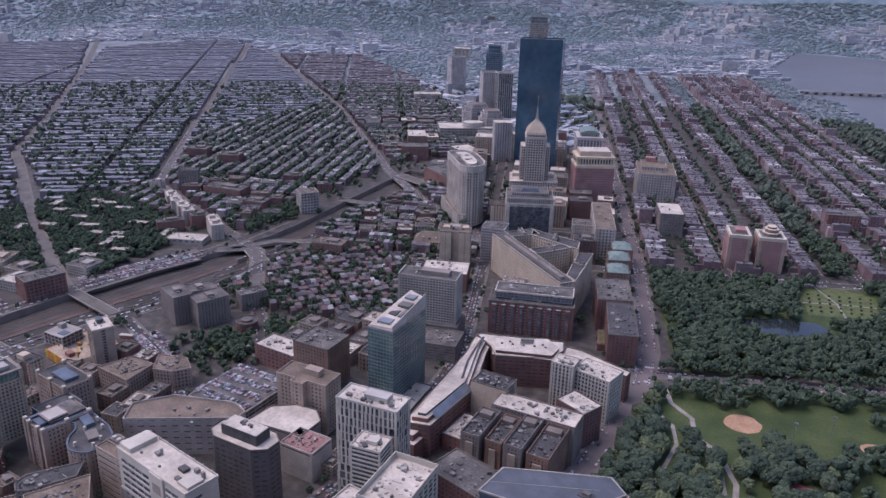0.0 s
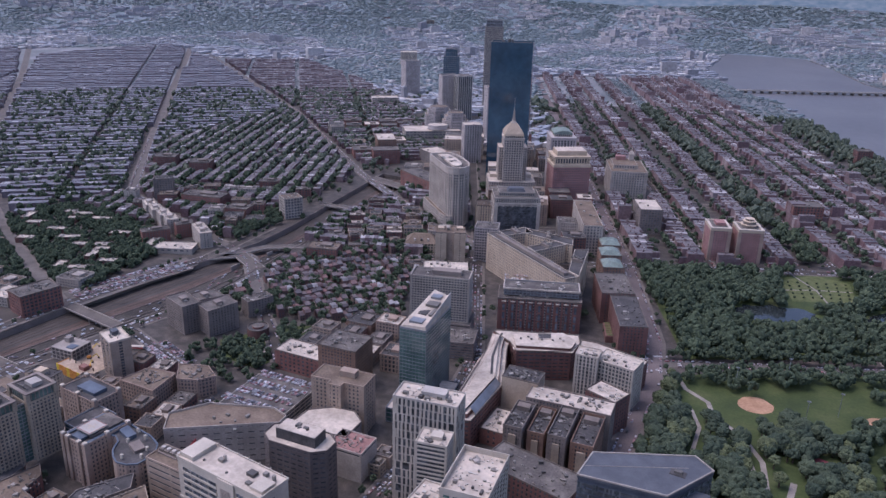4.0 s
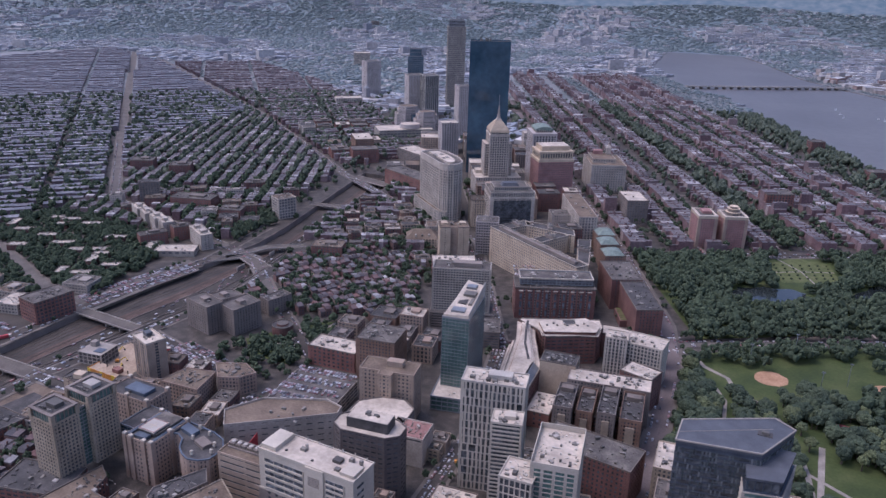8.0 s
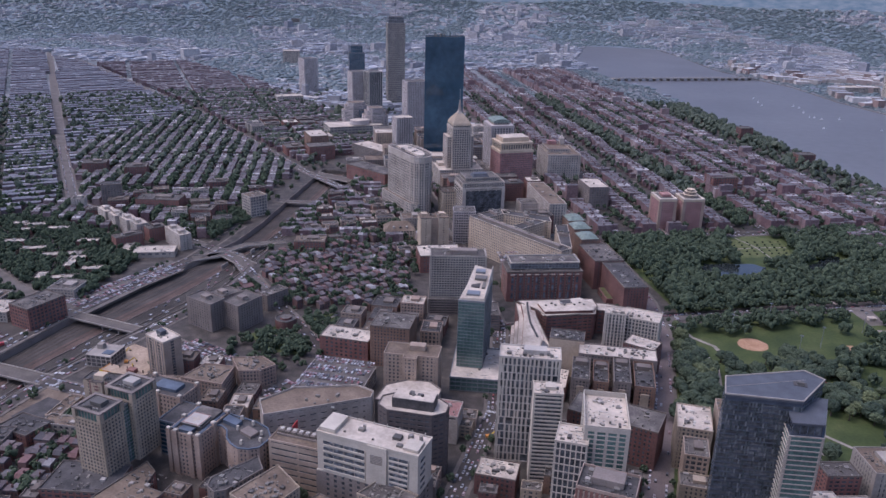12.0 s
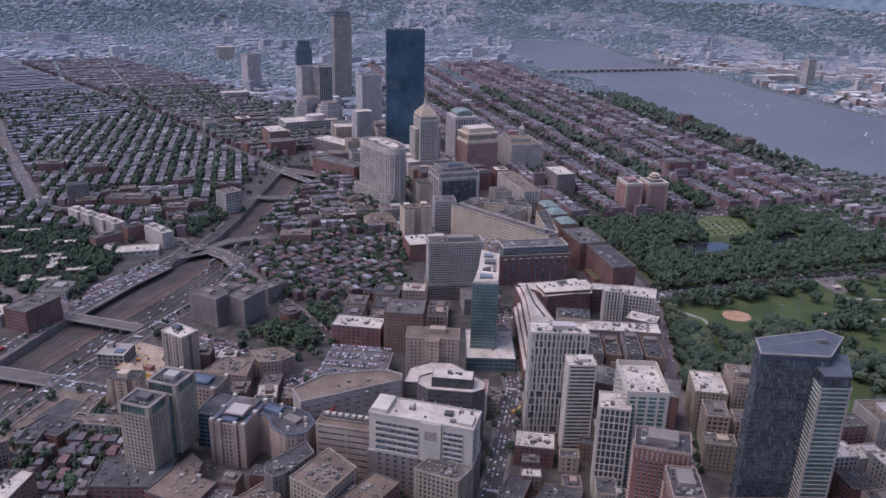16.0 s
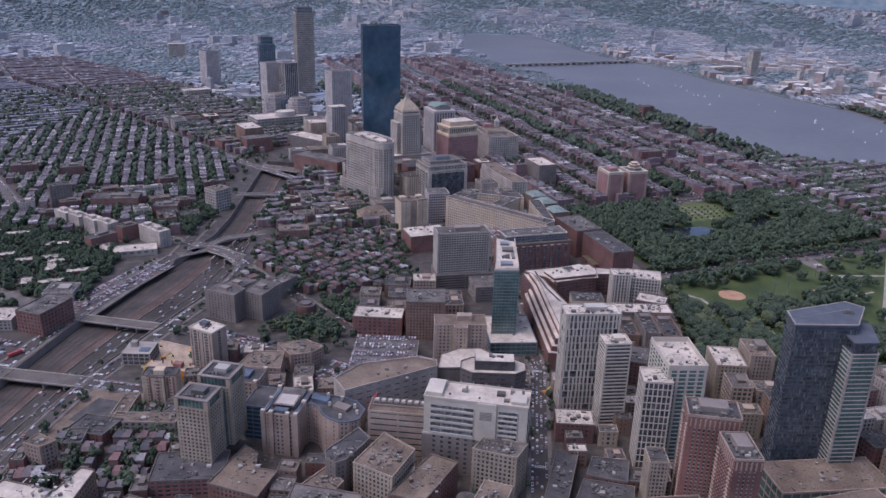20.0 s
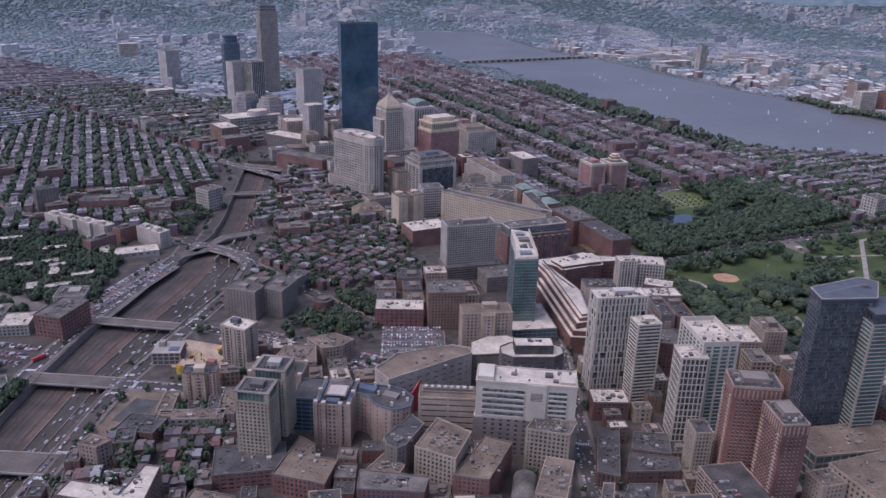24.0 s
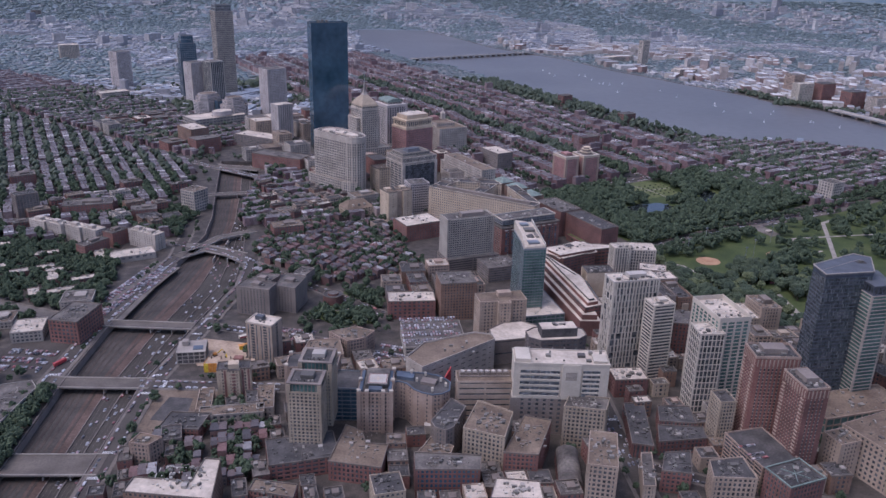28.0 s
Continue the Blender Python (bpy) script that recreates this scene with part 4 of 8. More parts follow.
# cream tower with a crown of dark glass, two shafts
t = thing("residential_tower", -519, 145, -5, "cream precast tower with square windows and a glass-banded crown", "tower")
FOOTPRINTS.append((-519, 158, 40, 56, -5))
for x, y, w, d, z in ((0, 0, 25, 21, 58), (3, 29, 25, 23, 61)):
    fp = rect(w, d, x, y)
    storeys(t, fp, 12, z, CREAM, GLASS, floor_h=3.05, bay=3.0, pier=1.35, band=1.2)
    crown = outset(fp, -0.8)
    storeys(t, crown, z + 0.05, z + 7.5, DARKCONC, TEAL, floor_h=7.4, bay=3.0, pier=0.6, band=0.5, proud=0.15, roof=RDARK, parapet=0.3)
    for cx, cy in crown:
        box_part("crown_pier", t, CREAM, cx, cy, z, 3.2, 3.2, 7.2)
    part("cornice", rim("cornice", outset(fp, 0.7), z + 7.4, z + 8.4, 2.6, DARKCONC), t)
    box_part("roof_house", t, UNIT, x + 1, y + 1, z + 7.6, w * 0.4, d * 0.36, 3.2)
    for k in range(5):
        box_part("roof_duct", t, UNIT, x - w * 0.24 + k * w * 0.12, y - d * 0.3, z + 7.6, 1.3, 1.1, 1.2 + (k % 3) * 0.5)
storeys(t, rect(15, 9, 3.5, 14), 12, 60, STEEL, TEAL, floor_h=3.05, bay=4, pier=0.4, band=0.6, roof=RDARK)
block("podium_block", "low dark-roofed brick podium below a cream tower", -522, 128, 52, 34, 14, 14, BRICK, roof=RDARK, floor_h=3.6, bay=5, pier=1.6, band=1.6, plant=4, fine=False)
# helipad hospital
h = thing("helipad_hospital", -468, 190, -2, "tan precast hospital with blue metal roofs and a rooftop helipad", "hospital")
FOOTPRINTS.extend([(-468, 190, 32, 42, -2), (-428, 190, 54, 40, 0), (-527, 224, 48, 30, 0)])
storeys(h, rect(27, 38), 0, 36, PINK, GLASS, floor_h=3.7, bay=3.3, pier=1.75, band=1.6)
box_part("roof_house", h, RGRAVEL, 1, 3, 36, 19, 27, 3.4)
box_part("blue_front_roof", h, BLUEMETAL, 0, -13.8, 36.1, 11, 6, 2.4)
for x in (-11.6, 11.6):
    box_part("blue_roof_strip", h, BLUEMETAL, x, 0, 36.1, 2.6, 33, 1.4)
part("helipad", prism("helipad", rect(15.5, 15.5, 1.5, -4), 40.4, 41.3, [PALE]), h)
for x, y in ((-5, -10), (8, -10), (-5, 2), (8, 2)):
    box_part("pad_leg", h, STEEL, x, y, 39.3, 0.8, 0.8, 1.2)
part("pad_border", rim("pad_border", rect(15.1, 15.1, 1.5, -4), 41.3, 41.36, 0.7, RRED), h)
box_part("pad_mark", h, RWHITE, 1.5, -4, 41.3, 7, 1.5, 0.05)
box_part("pad_mark", h, RWHITE, 1.5, -4, 41.3, 1.5, 7, 0.06)
for x, y in ((-13, -18.5), (-6.5, -19), (6.5, -19), (13, -18.5), (-13.2, 18), (13.2, 18), (13.2, 0), (-13.2, 0)):
    box_part("corner_turret", h, PINK, x, y, 0, 3.4, 3.2, 38)
    box_part("turret_cap", h, WHITE, x, y, 38, 3.0, 2.8, 1.2)
# curved wing round an entrance court
bow = [(13.5, 2), (18, 3.5), (25, 0), (31, -9), (38, -14), (46, -17), (54, -15), (60, -10), (61, 4), (52, 14), (40, 18), (13.5, 20)]
storeys(h, bow, 0, 34, PINK, GLASS, floor_h=3.7, bay=3.3, pier=1.75, band=1.6, roof=RDARK)
part("blue_roof", rim("blue_roof", outset(bow, 0.4), 34.2, 35.2, 1.1, BLUEMETAL), h)
part("roof_house", prism("roof_house", [(16, 8), (30, 5), (31, 12), (16, 16)], 34, 37.2, [BLUEMETAL]), h)
part("roof_house", prism("roof_house", [(36, 1), (48, -3), (50, 5), (38, 9)], 34, 36.6, [DARKCONC]), h)
for x, y in ((33, 3), (53, 4), (40, 13), (28, 16), (57, -4), (46, -12)):
    box_part("roof_vent", h, WHITE, x, y, 35.2, 2.0, 1.8, 3.4)
box_part("entrance_drum", h, PALE, 44, -17, 0, 8, 7, 8)
# glass link and the older wing behind the tower
storeys(h, rect(22, 30, -25, 12), 0, 30, STEEL, BLUEGLASS, floor_h=3.7, bay=7, pier=0.5, band=1.0, roof=RDARK)
storeys(h, rect(44, 25, -58, 36), 0, 34, PINK, GLASS, floor_h=3.7, bay=3.3, pier=1.75, band=1.6, roof=RDARK)
box_part("roof_house", h, BLUEMETAL, -56, 36, 34, 22, 12, 3)
for x, y in ((-79, 24.5), (-58, 24.2), (-37, 24.5), (-79, 47), (-37, 47)):
    box_part("corner_turret", h, PINK, x, y, 0, 3.4, 3.2, 36)
    box_part("turret_cap", h, WHITE, x, y, 36, 3.0, 2.8, 1.2)
clutter(h, rect(36, 16, -58, 36), 34, 6, 8)
# bridge building with plant between the hospitals
h = thing("link_building", -379, 190, 1, "tan link building with a row of roof fans over the street", "building")
FOOTPRINTS.append((-379, 190, 46, 20, 1))
storeys(h, rect(46, 18), 0, 41, TAN, GLASS, floor_h=5.1, bay=23, pier=1.5, band=3.7, roof=RTAN)
box_part("fan_deck", h, DARKCONC, 0, 3, 41, 42, 8, 1.6)
for k in range(8):
    box_part("fan_unit", h, UNITI, -18 + k * 5.1, 3, 42.6, 4.3, 6, 2.2)
    part("fan_ring", prism("fan_ring", [(-18 + k * 5.1 + 1.6 * math.cos(a * math.tau / 10), 3 + 1.6 * math.sin(a * math.tau / 10)) for a in range(10)], 44.8, 45.3, [PALE]), h)
# large tan wedge-shaped block
h = thing("research_block", -398, 258, 0, "large tan concrete block with long window strips and a gravel roof", "building")
FOOTPRINTS.append((-398, 256, 84, 50, 40))
storeys(h, [(-46, -20), (-32, -38), (36, 16), (34, 26), (18, 30), (-30, 8)], 0, 32, LIME, GLASS, floor_h=5.3, bay=9, pier=4, band=4.3, roof=RTAN, parapet=1.6)
clutter(h, rect(40, 30), 32, 6, 4)
# dark eight-sided tower
h = thing("dark_tower", -312, 240, 6, "dark brown concrete tower with cut corners and a black roof house", "tower")
FOOTPRINTS.append((-312, 240, 54, 26, 6))
storeys(h, [(-26, -6), (-17, -13), (17, -13), (26, -6), (26, 6), (17, 13), (-17, 13), (-26, 6)], 0, 56, DKTOWER, GLASS, floor_h=4.0, bay=6, pier=1.4, band=2.6, roof=RWHITE)
part("roof_house", prism("roof_house", rect(32, 14, 1, 0), 56, 64, [RDARK]), h)
part("roof", prism("roof", rect(31, 13, 1, 0), 64, 64.3, [RWHITE]), h)
clutter(h, rect(26, 12), 64, 6, 3)
# theatre block with a curved white roof
h = thing("theatre_block", -340, 306, 10, "low theatre block with a smooth curved white roof", "theatre")
FOOTPRINTS.append((-340, 306, 46, 34, 10))
storeys(h, [(-26, -18), (24, -16), (26, 8), (14, 20), (-4, 20), (-22, 8)], 0, 25, DARKCONC, GLASS, floor_h=12, bay=40, pier=2, band=11, roof=RWHITE)
block("stage_block", "windowless pale stage house with a rusty roof", -306, 292, 30, 24, 6, 25, LIME, roof=RRED, floor_h=24, bay=60, pier=1, band=23, plant=2)
# tan cross-shaped tower
h = thing("tan_tower", -350, 340, 10, "tan concrete tower with notched corners and a gravel roof", "tower")
FOOTPRINTS.append((-350, 340, 48, 36, 10))
storeys(h, [(-24, -10), (-6, -10), (-6, -16), (6, -16), (6, -10), (24, -10), (24, 12), (-24, 12)], 0, 46, TAN, GLASS, floor_h=3.6, bay=3.6, pier=2.0, band=1.6, roof=RTAN)
box_part("roof_house", h, TAN, 4, 4, 46, 14, 8, 5)
# glass hotel with a wavy blade roof
h = thing("glass_hotel", -315, 410, 0, "slender teal glass hotel tower with a sloping white roof", "tower")
FOOTPRINTS.append((-315, 418, 40, 70, 10))
fp = [(-8, -25), (16, -21), (8, 35), (-11, 39), (-8, 0)]
storeys(h, fp, 0, 80, STEEL, TEAL, floor_h=3.3, bay=3.0, pier=0.18, band=0.55, proud=0.14, roof=RWHITE, parapet=1.5)
part("crown", mesh_of("crown", [(x, y, 80.3) for x, y in fp] + [(-7, -24, 83), (15, -20, 84), (8, 34, 91), (-11, 38, 92), (-7, 0, 88)], [(0, 1, 6, 5), (1, 2, 7, 6), (2, 3, 8, 7), (3, 4, 9, 8), (4, 0, 5, 9), (5, 6, 7, 8, 9)], [RWHITE]), h)
# The RDARK box stands in for a dark, shaded recess; the others are plant.
for x, y, z, w, d, tall, mat in ((3, -14, 83.6, 12, 9, 2.6, STEEL), (1, 0, 86.0, 8, 10, 1.6, RDARK), (2, 14, 87.6, 11, 9, 3.0, UNIT), (-2, 27, 89.4, 9, 8, 2.6, STEEL), (8, 4, 86.2, 3, 16, 1.8, UNIT)):
    box_part("roof_plant", h, mat, x, y, z, w, d, tall, 8)
part("blade", mesh_of("blade", [(15.6, -21, 80), (8, 35, 80), (8, 35, 95), (15.6, -21, 86), (15.0, -21, 80), (7.4, 35, 80), (7.4, 35, 95), (15.0, -21, 86)], [(0, 1, 2, 3), (7, 6, 5, 4), (3, 2, 6, 7), (0, 3, 7, 4), (1, 5, 6, 2)], [PALE]), h)
block("podium_block", "low white-roofed podium round a glass hotel", -306, 398, 46, 62, 12, 13, STEEL, glass=TEAL, roof=RWHITE, floor_h=4.3, bay=5, pier=0.4, band=1.0, plant=5, fine=False)
block("white_roofed_block", "low brick block with a cluttered white roof", -244, 238, 30, 22, 4, 17, DKBRICK, roof=RWHITE, floor_h=4, bay=4, pier=2, band=1.8, plant=12, fine=False)
block("parking_deck", "open parking garage with cars on its top deck", -418, 322, 60, 56, 6, 14, CONC, roof=RGRAVEL, floor_h=3.2, bay=8, pier=0.6, band=1.2, plant=0, fine=False)
block("hotel_block", "brown brick hotel block with a pale roof strip", -392, 400, 38, 34, 8, 42, BRNBRICK, roof=RGRAVEL, floor_h=3.3, bay=3.2, pier=1.7, band=1.5, plant=6, fine=False)
block("low_block", "low red block with a white membrane roof", -440, 398, 50, 26, 4, 20, BRICK, roof=RWHITE, floor_h=4, bay=5, pier=2.6, band=1.8, plant=6, fine=False)
h = thing("slab_tower", -579, 296, -20, "tan brick slab tower with dark upright window strips", "tower")
FOOTPRINTS.append((-579, 296, 27, 19, -20))
part("wall", prism("wall", rect(27, 19), 0, 40, [TAN]), h)
for k in range(13):
    for x in (-6.5, 6.5):
        for y in (-9.55, 9.55):
            box_part("window", h, GLASS, x, y, 2.2 + k * 2.9, 3.6, 0.3, 1.9)
    for x in (-13.55, 13.55):
        box_part("window", h, GLASS, x, 0, 2.2 + k * 2.9, 0.3, 3.2, 1.9)
for x in (-11, -2.4, 2.4, 11):
    box_part("window_strip", h, GREYGLASS, x, -9.55, 1.5, 1.0, 0.2, 37)
part("roof", prism("roof", rect(26, 18), 40, 40.2, [RWHITE]), h)
part("parapet", rim("parapet", rect(27.4, 19.4), 39.6, 41.2, 0.6, RWHITE), h)
box_part("roof_house", h, SLATELT, -4, 1, 40.2, 8, 6, 4)
clutter(h, rect(24, 16), 40.2, 7, 12, size=(1, 2.6))
h = thing("cream_block", -594, 231, 8, "yellowish cream cross-shaped apartment block with red stripes", "building")
FOOTPRINTS.append((-594, 231, 30, 22, 8))
storeys(h, [(-14, -6), (-5, -6), (-5, -9), (5, -9), (5, -6), (14, -6), (14, 8), (-14, 8)], 0, 27, BUFF, GLASS, floor_h=3.0, bay=3.2, pier=1.7, band=1.3, roof=RDARK, fine=False)
box_part("lift_house", h, BUFF, 0, -1, 27, 9, 8, 4.5)
for x, y in ((7.5, -6.4), (-7.5, -6.4), (12.4, -6.4)):
    box_part("red_stripe", h, RRED, x, y, 0, 1.7, 0.5, 26.5)
for k in range(7):
    box_part("balcony_recess", h, RRED, 0, -9.4, 3 + k * 3.3, 3.4, 0.5, 1.5)
fittings(h, 25, 11, 27.1, 21, mat=UNITD)
clutter(h, rect(24, 9), 27, 5, 21)
block("court_block", "low block round a leafy courtyard", -614, 206, 12, 34, 8, 9, TAN, roof=RTAN, floor_h=4, bay=5, pier=2.4, band=1.6, plant=2, fine=False)
block("court_block", "low block round a leafy courtyard", -588, 189, 52, 14, 8, 9, CONC, roof=RTAN, floor_h=4, bay=5, pier=2.4, band=1.6, plant=2, fine=False)
block("court_block", "low block round a leafy courtyard", -564, 211, 14, 38, 8, 9, CONC, roof=RTAN, floor_h=4, bay=5, pier=2.4, band=1.6, plant=2, fine=False)
block("brick_office", "red brick office block with square white-framed windows", -775, 345, 44, 30, 80, 24, BRICK, roof=RGRAVEL, floor_h=3.8, bay=4.4, pier=1.6, band=1.5, plant=8, fine=False)
h = thing("housing_block", -592, 412, 0, "grey-brown concrete housing block of three joined wings", "building")
FOOTPRINTS.append((-592, 414, 72, 56, 0))
for fp, z in (([(-34, -16), (2, -26), (7, -6), (-28, 5)], 31), ([(5, -8), (28, -16), (36, 18), (12, 26)], 29), ([(-30, 7), (-8, 0), (6, 28), (-16, 34)], 26)):
    storeys(h, fp, 0, z, DARKCONC, GLASS, floor_h=2.9, bay=3.6, pier=2.1, band=1.3, roof=RGRAVEL, fine=False)
    x, y = sum(p[0] for p in fp) / 4, sum(p[1] for p in fp) / 4
    box_part("lift_house", h, DARKCONC, x, y, z, 9, 7, 3.5, -16)
    clutter(h, rect(22, 12, x, y), z, 5, 77)
h = thing("drum_building", -527, 428, 0, "low round red brick building with a dark roof", "building")
FOOTPRINTS.append((-527, 428, 24, 24, 0))
ringp = [(11 * math.cos(k * math.tau / 24), 11 * math.sin(k * math.tau / 24)) for k in range(24)]
storeys(h, ringp, 0, 9, DKBRICK, GLASS, floor_h=4.5, bay=2.9, pier=1.6, band=1.8, roof=RDARK, fine=False)
part("inner_drum", prism("inner_drum", [(x * 0.55, y * 0.55) for x, y in ringp], 9, 11, [DKBRICK]), h)
part("roof_disc", prism("roof_disc", [(x * 0.52, y * 0.52) for x, y in ringp], 11, 11.2, [RGRAVEL]), h)
h = thing("red_fin", -408, 226, 40, "tall red panel fin on a hospital link", "sign")
part("panel", mesh_of("panel", [(-4, -0.6, 0), (4, -0.6, 0), (4, -0.6, 29), (-4, -0.6, 19), (-4, 0.6, 0), (4, 0.6, 0), (4, 0.6, 29), (-4, 0.6, 19)], [(0, 1, 2, 3), (5, 4, 7, 6), (1, 5, 6, 2), (4, 0, 3, 7), (3, 2, 6, 7)], [REDP]), h)
block("housing_slab", "grey concrete housing slab behind a housing block", -566, 470, 30, 16, 70, 18, DARKCONC, roof=RGRAVEL, floor_h=3.0, bay=4, pier=2.3, band=1.4, plant=8, fine=False)

# the old quarter under the hospital, block by block
def poly_block(name, label, fp, h, wall, roof, plant=6, group="", glass=GLASS, **k):
    x, y = sum(p[0] for p in fp) / len(fp), sum(p[1] for p in fp) / len(fp)
    root = thing(name, x, y, 0, label, "building", group)
    loc = [(a - x, b - y) for a, b in fp]
    w, d = max(p[0] for p in fp) - min(p[0] for p in fp), max(p[1] for p in fp) - min(p[1] for p in fp)
    FOOTPRINTS.append((x, y, w * 0.9, d * 0.9, 0))
    storeys(root, loc, 0, h, wall, glass, roof=roof, fine=False, **k)
    clutter(root, rect(w * 0.7, d * 0.7), h, plant, round(x * 7 + y) & 0xffff, size=(1, 4))
    fittings(root, w * 0.72, d * 0.72, h, round(x * 5 + y) & 0xffff, mat=UNITD if roof is RDARK else UNITW if roof is RWHITE else UNITI)
    return root


old = dict(floor_h=3.7, bay=3.3, pier=1.5, band=1.4)
poly_block("brick_school", "L-shaped red brick block with a tan gravel roof", [(-500, 108), (-461, 100), (-457, 129), (-474, 131), (-478, 148), (-491, 156)], 16, BRICK, RTAN, 5, **old)
poly_block("brick_loft", "long red brick loft block with a tan roof and white ridge", [(-371, 106), (-346, 103), (-329, 149), (-349, 156)], 25, BRICK, RTAN, 5, **old)
poly_block("stone_loft", "pale stone loft block with a cluttered tan roof", [(-400, 126), (-370, 114), (-360, 148), (-386, 165)], 33, CREAM, RTAN, 12, **old)
poly_block("round_front_block", "dark-roofed block with a rounded front and white pipes", [(-424, 140), (-421, 131), (-413, 127), (-407, 132), (-396, 161), (-407, 173)], 30, DARKCONC, RDARK, 7, **old)
poly_block("low_annex", "low tan annex stepping down from a rounded block", [(-435, 116), (-411, 112), (-407, 125), (-424, 138)], 17, TAN, RTAN, 7, **old)
poly_block("tan_loft", "tall tan brick loft block with plant on its roof", [(-317, 71), (-297, 67), (-288, 108), (-307, 112)], 40, TAN, RTAN, 9, **old)
poly_block("white_roofed_school", "L-shaped brick building with a broad white roof", [(-631, 59), (-571, 51), (-575, 95), (-586, 96), (-589, 70), (-629, 75)], 27, BRNBRICK, RWHITE, 12, **old)
poly_block("striped_flats", "cream and pink striped corner flats", [(-649, 124), (-634, 121), (-627, 131), (-645, 137)], 21, PINK, RTAN, 3, **old)
poly_block("modern_block", "modern brick and blue glass block with square roof plant", [(-436, 87), (-390, 87), (-388, 104), (-437, 108)], 24, DKBRICK, RGRAVEL, 12, glass=BLUEGLASS, **old)
poly_block("stone_loft", "ornate pale stone block below the hospital wing", [(-319, 152), (-287, 146), (-280, 164), (-311, 170)], 36, CREAM, RGRAVEL, 10, **old)
poly_block("white_roofed_block", "brick block with a white roof and dark plant", [(-385, 58), (-349, 57), (-349, 76), (-379, 80)], 22, BRICK, RWHITE, 10, **old)
poly_block("dark_roofed_row", "low dark brick row with tar roofs", [(-258, 196), (-241, 196), (-250, 133), (-266, 137)], 12, DKBRICK, RDARK, 8, **old)
poly_block("dark_roofed_row", "low dark brick block with tar roofs", [(-236, 166), (-207, 162), (-204, 188), (-231, 189)], 14, DKBRICK, RDARK, 6, **old)
poly_block("dark_roofed_row", "low dark brick block with tar roofs", [(-244, 139), (-204, 144), (-202, 160), (-238, 163)], 12, DKBRICK, RDARK, 7, **old)
poly_block("brick_loft", "red brick loft with a dark roof", [(-256, 94), (-235, 90), (-227, 118), (-247, 116)], 18, BRICK, RDARK, 6, **old)
poly_block("tan_loft", "tan brick corner loft with a dark roof", [(-224, 78), (-193, 76), (-194, 102), (-220, 98)], 24, TAN, RDARK, 8, **old)
poly_block("narrow_block", "narrow tan block along the street", [(-273, 80), (-264, 80), (-256, 120), (-264, 120)], 15, TAN, RGRAVEL, 6, **old)
poly_block("brick_annex", "low brick annex with a tan roof", [(-553, 80), (-521, 72), (-520, 86), (-551, 92)], 12, BRICK, RTAN, 3, **old)
poly_block("low_brick_hall", "low brick hall beside an empty plot", [(-640, 160), (-608, 158), (-604, 182), (-636, 184)], 10, BRICK, RDARK, 3, **old)
poly_block("health_block", "pinkish stone block round a small court", [(-542, 268), (-502, 270), (-509, 302), (-537, 297)], 18, PINK, RTAN, 6, **old)
poly_block("curved_block", "curved pinkish stone block with square windows", [(-501, 296), (-484, 304), (-476, 318), (-495, 328), (-520, 316)], 18, PINK, RTAN, 5, **old)
poly_block("parking_deck", "low garage with cars on its roof", [(-796, 229), (-772, 237), (-763, 225), (-768, 172), (-790, 172)], 8, CONC, RGRAVEL, 2, floor_h=4, bay=9, pier=0.8, band=1.4)
h = thing("vaulted_hall", -321, 110, -6, "hall with a grey barrel-vaulted roof", "hall")
FOOTPRINTS.append((-321, 110, 18, 44, -6))
storeys(h, rect(17, 42), 0, 9, DKBRICK, GLASS, floor_h=9, bay=5, pier=2.4, band=3, top=False, fine=False)
ring = [(8.7 * math.cos(k * math.pi / 10), 9 + 6.2 * math.sin(k * math.pi / 10)) for k in range(11)]
v = [(x, -21.2, z) for x, z in ring] + [(x, 21.2, z) for x, z in ring]
part("vault", mesh_of("vault", v, [(k, k + 11, k + 12, k + 1) for k in range(10)] + [tuple(range(11)), tuple(range(21, 10, -1))], [RGRAVEL]), h)
# building site by the highway
site = [(-662, 318), (-640, 280), (-600, 276), (-598, 300), (-606, 327), (-653, 337)]
tagged(new("building_site", mesh_of("building_site", [(x, y, 0.12) for x, y in site], [tuple(range(6))], [EARTH])), "bare tan earth of a building site", "building site", kind="structure")
FOOTPRINTS += [(-632, 306, 62, 56, 0), (-638, 200, 40, 60, 0)]
lot = [(-662, 140), (-640, 138), (-606, 186), (-604, 234), (-662, 238)]
tagged(new("bare_lot", mesh_of("bare_lot", [(x, y, 0.07) for x, y in lot], [tuple(range(5))], [RTAN])), "bare brown earth lot", "lot", kind="structure")
plot = [(-656, 188), (-627, 184), (-629, 222), (-650, 224)]
tagged(new("empty_plot", mesh_of("empty_plot", [(x, y, 0.1) for x, y in plot], [(0, 1, 2, 3)], [RDARK])), "dark asphalt empty plot", "lot", kind="structure")
for x, y, rz in ((-628, 300, 30), (-612, 288, 120), (-642, 312, 75), (-268, 300, 40)):
    d = thing("digger", x, y, rz, "orange-yellow digger on a building site", "digger", "diggers", z=0.12)
    box_part("track_base", d, RDARK, 0, 0, 0, 4, 3, 1)
    box_part("cab", d, ORANGE, -0.3, 0, 1, 3.4, 2.6, 2)
    part("boom", unit_box(YELLOW), d, pose(2.4, 0.6, 1.6, 0, 55) @ Matrix.Diagonal((0.7, 0.6, 6, 1)))
    part("stick", unit_box(YELLOW), d, pose(7.2, 0.6, 5, 0, 150) @ Matrix.Diagonal((0.5, 0.5, 4, 1)))
    box_part("bucket", d, RDARK, 9.0, 0.6, 0.6, 1.4, 1.4, 1.3)
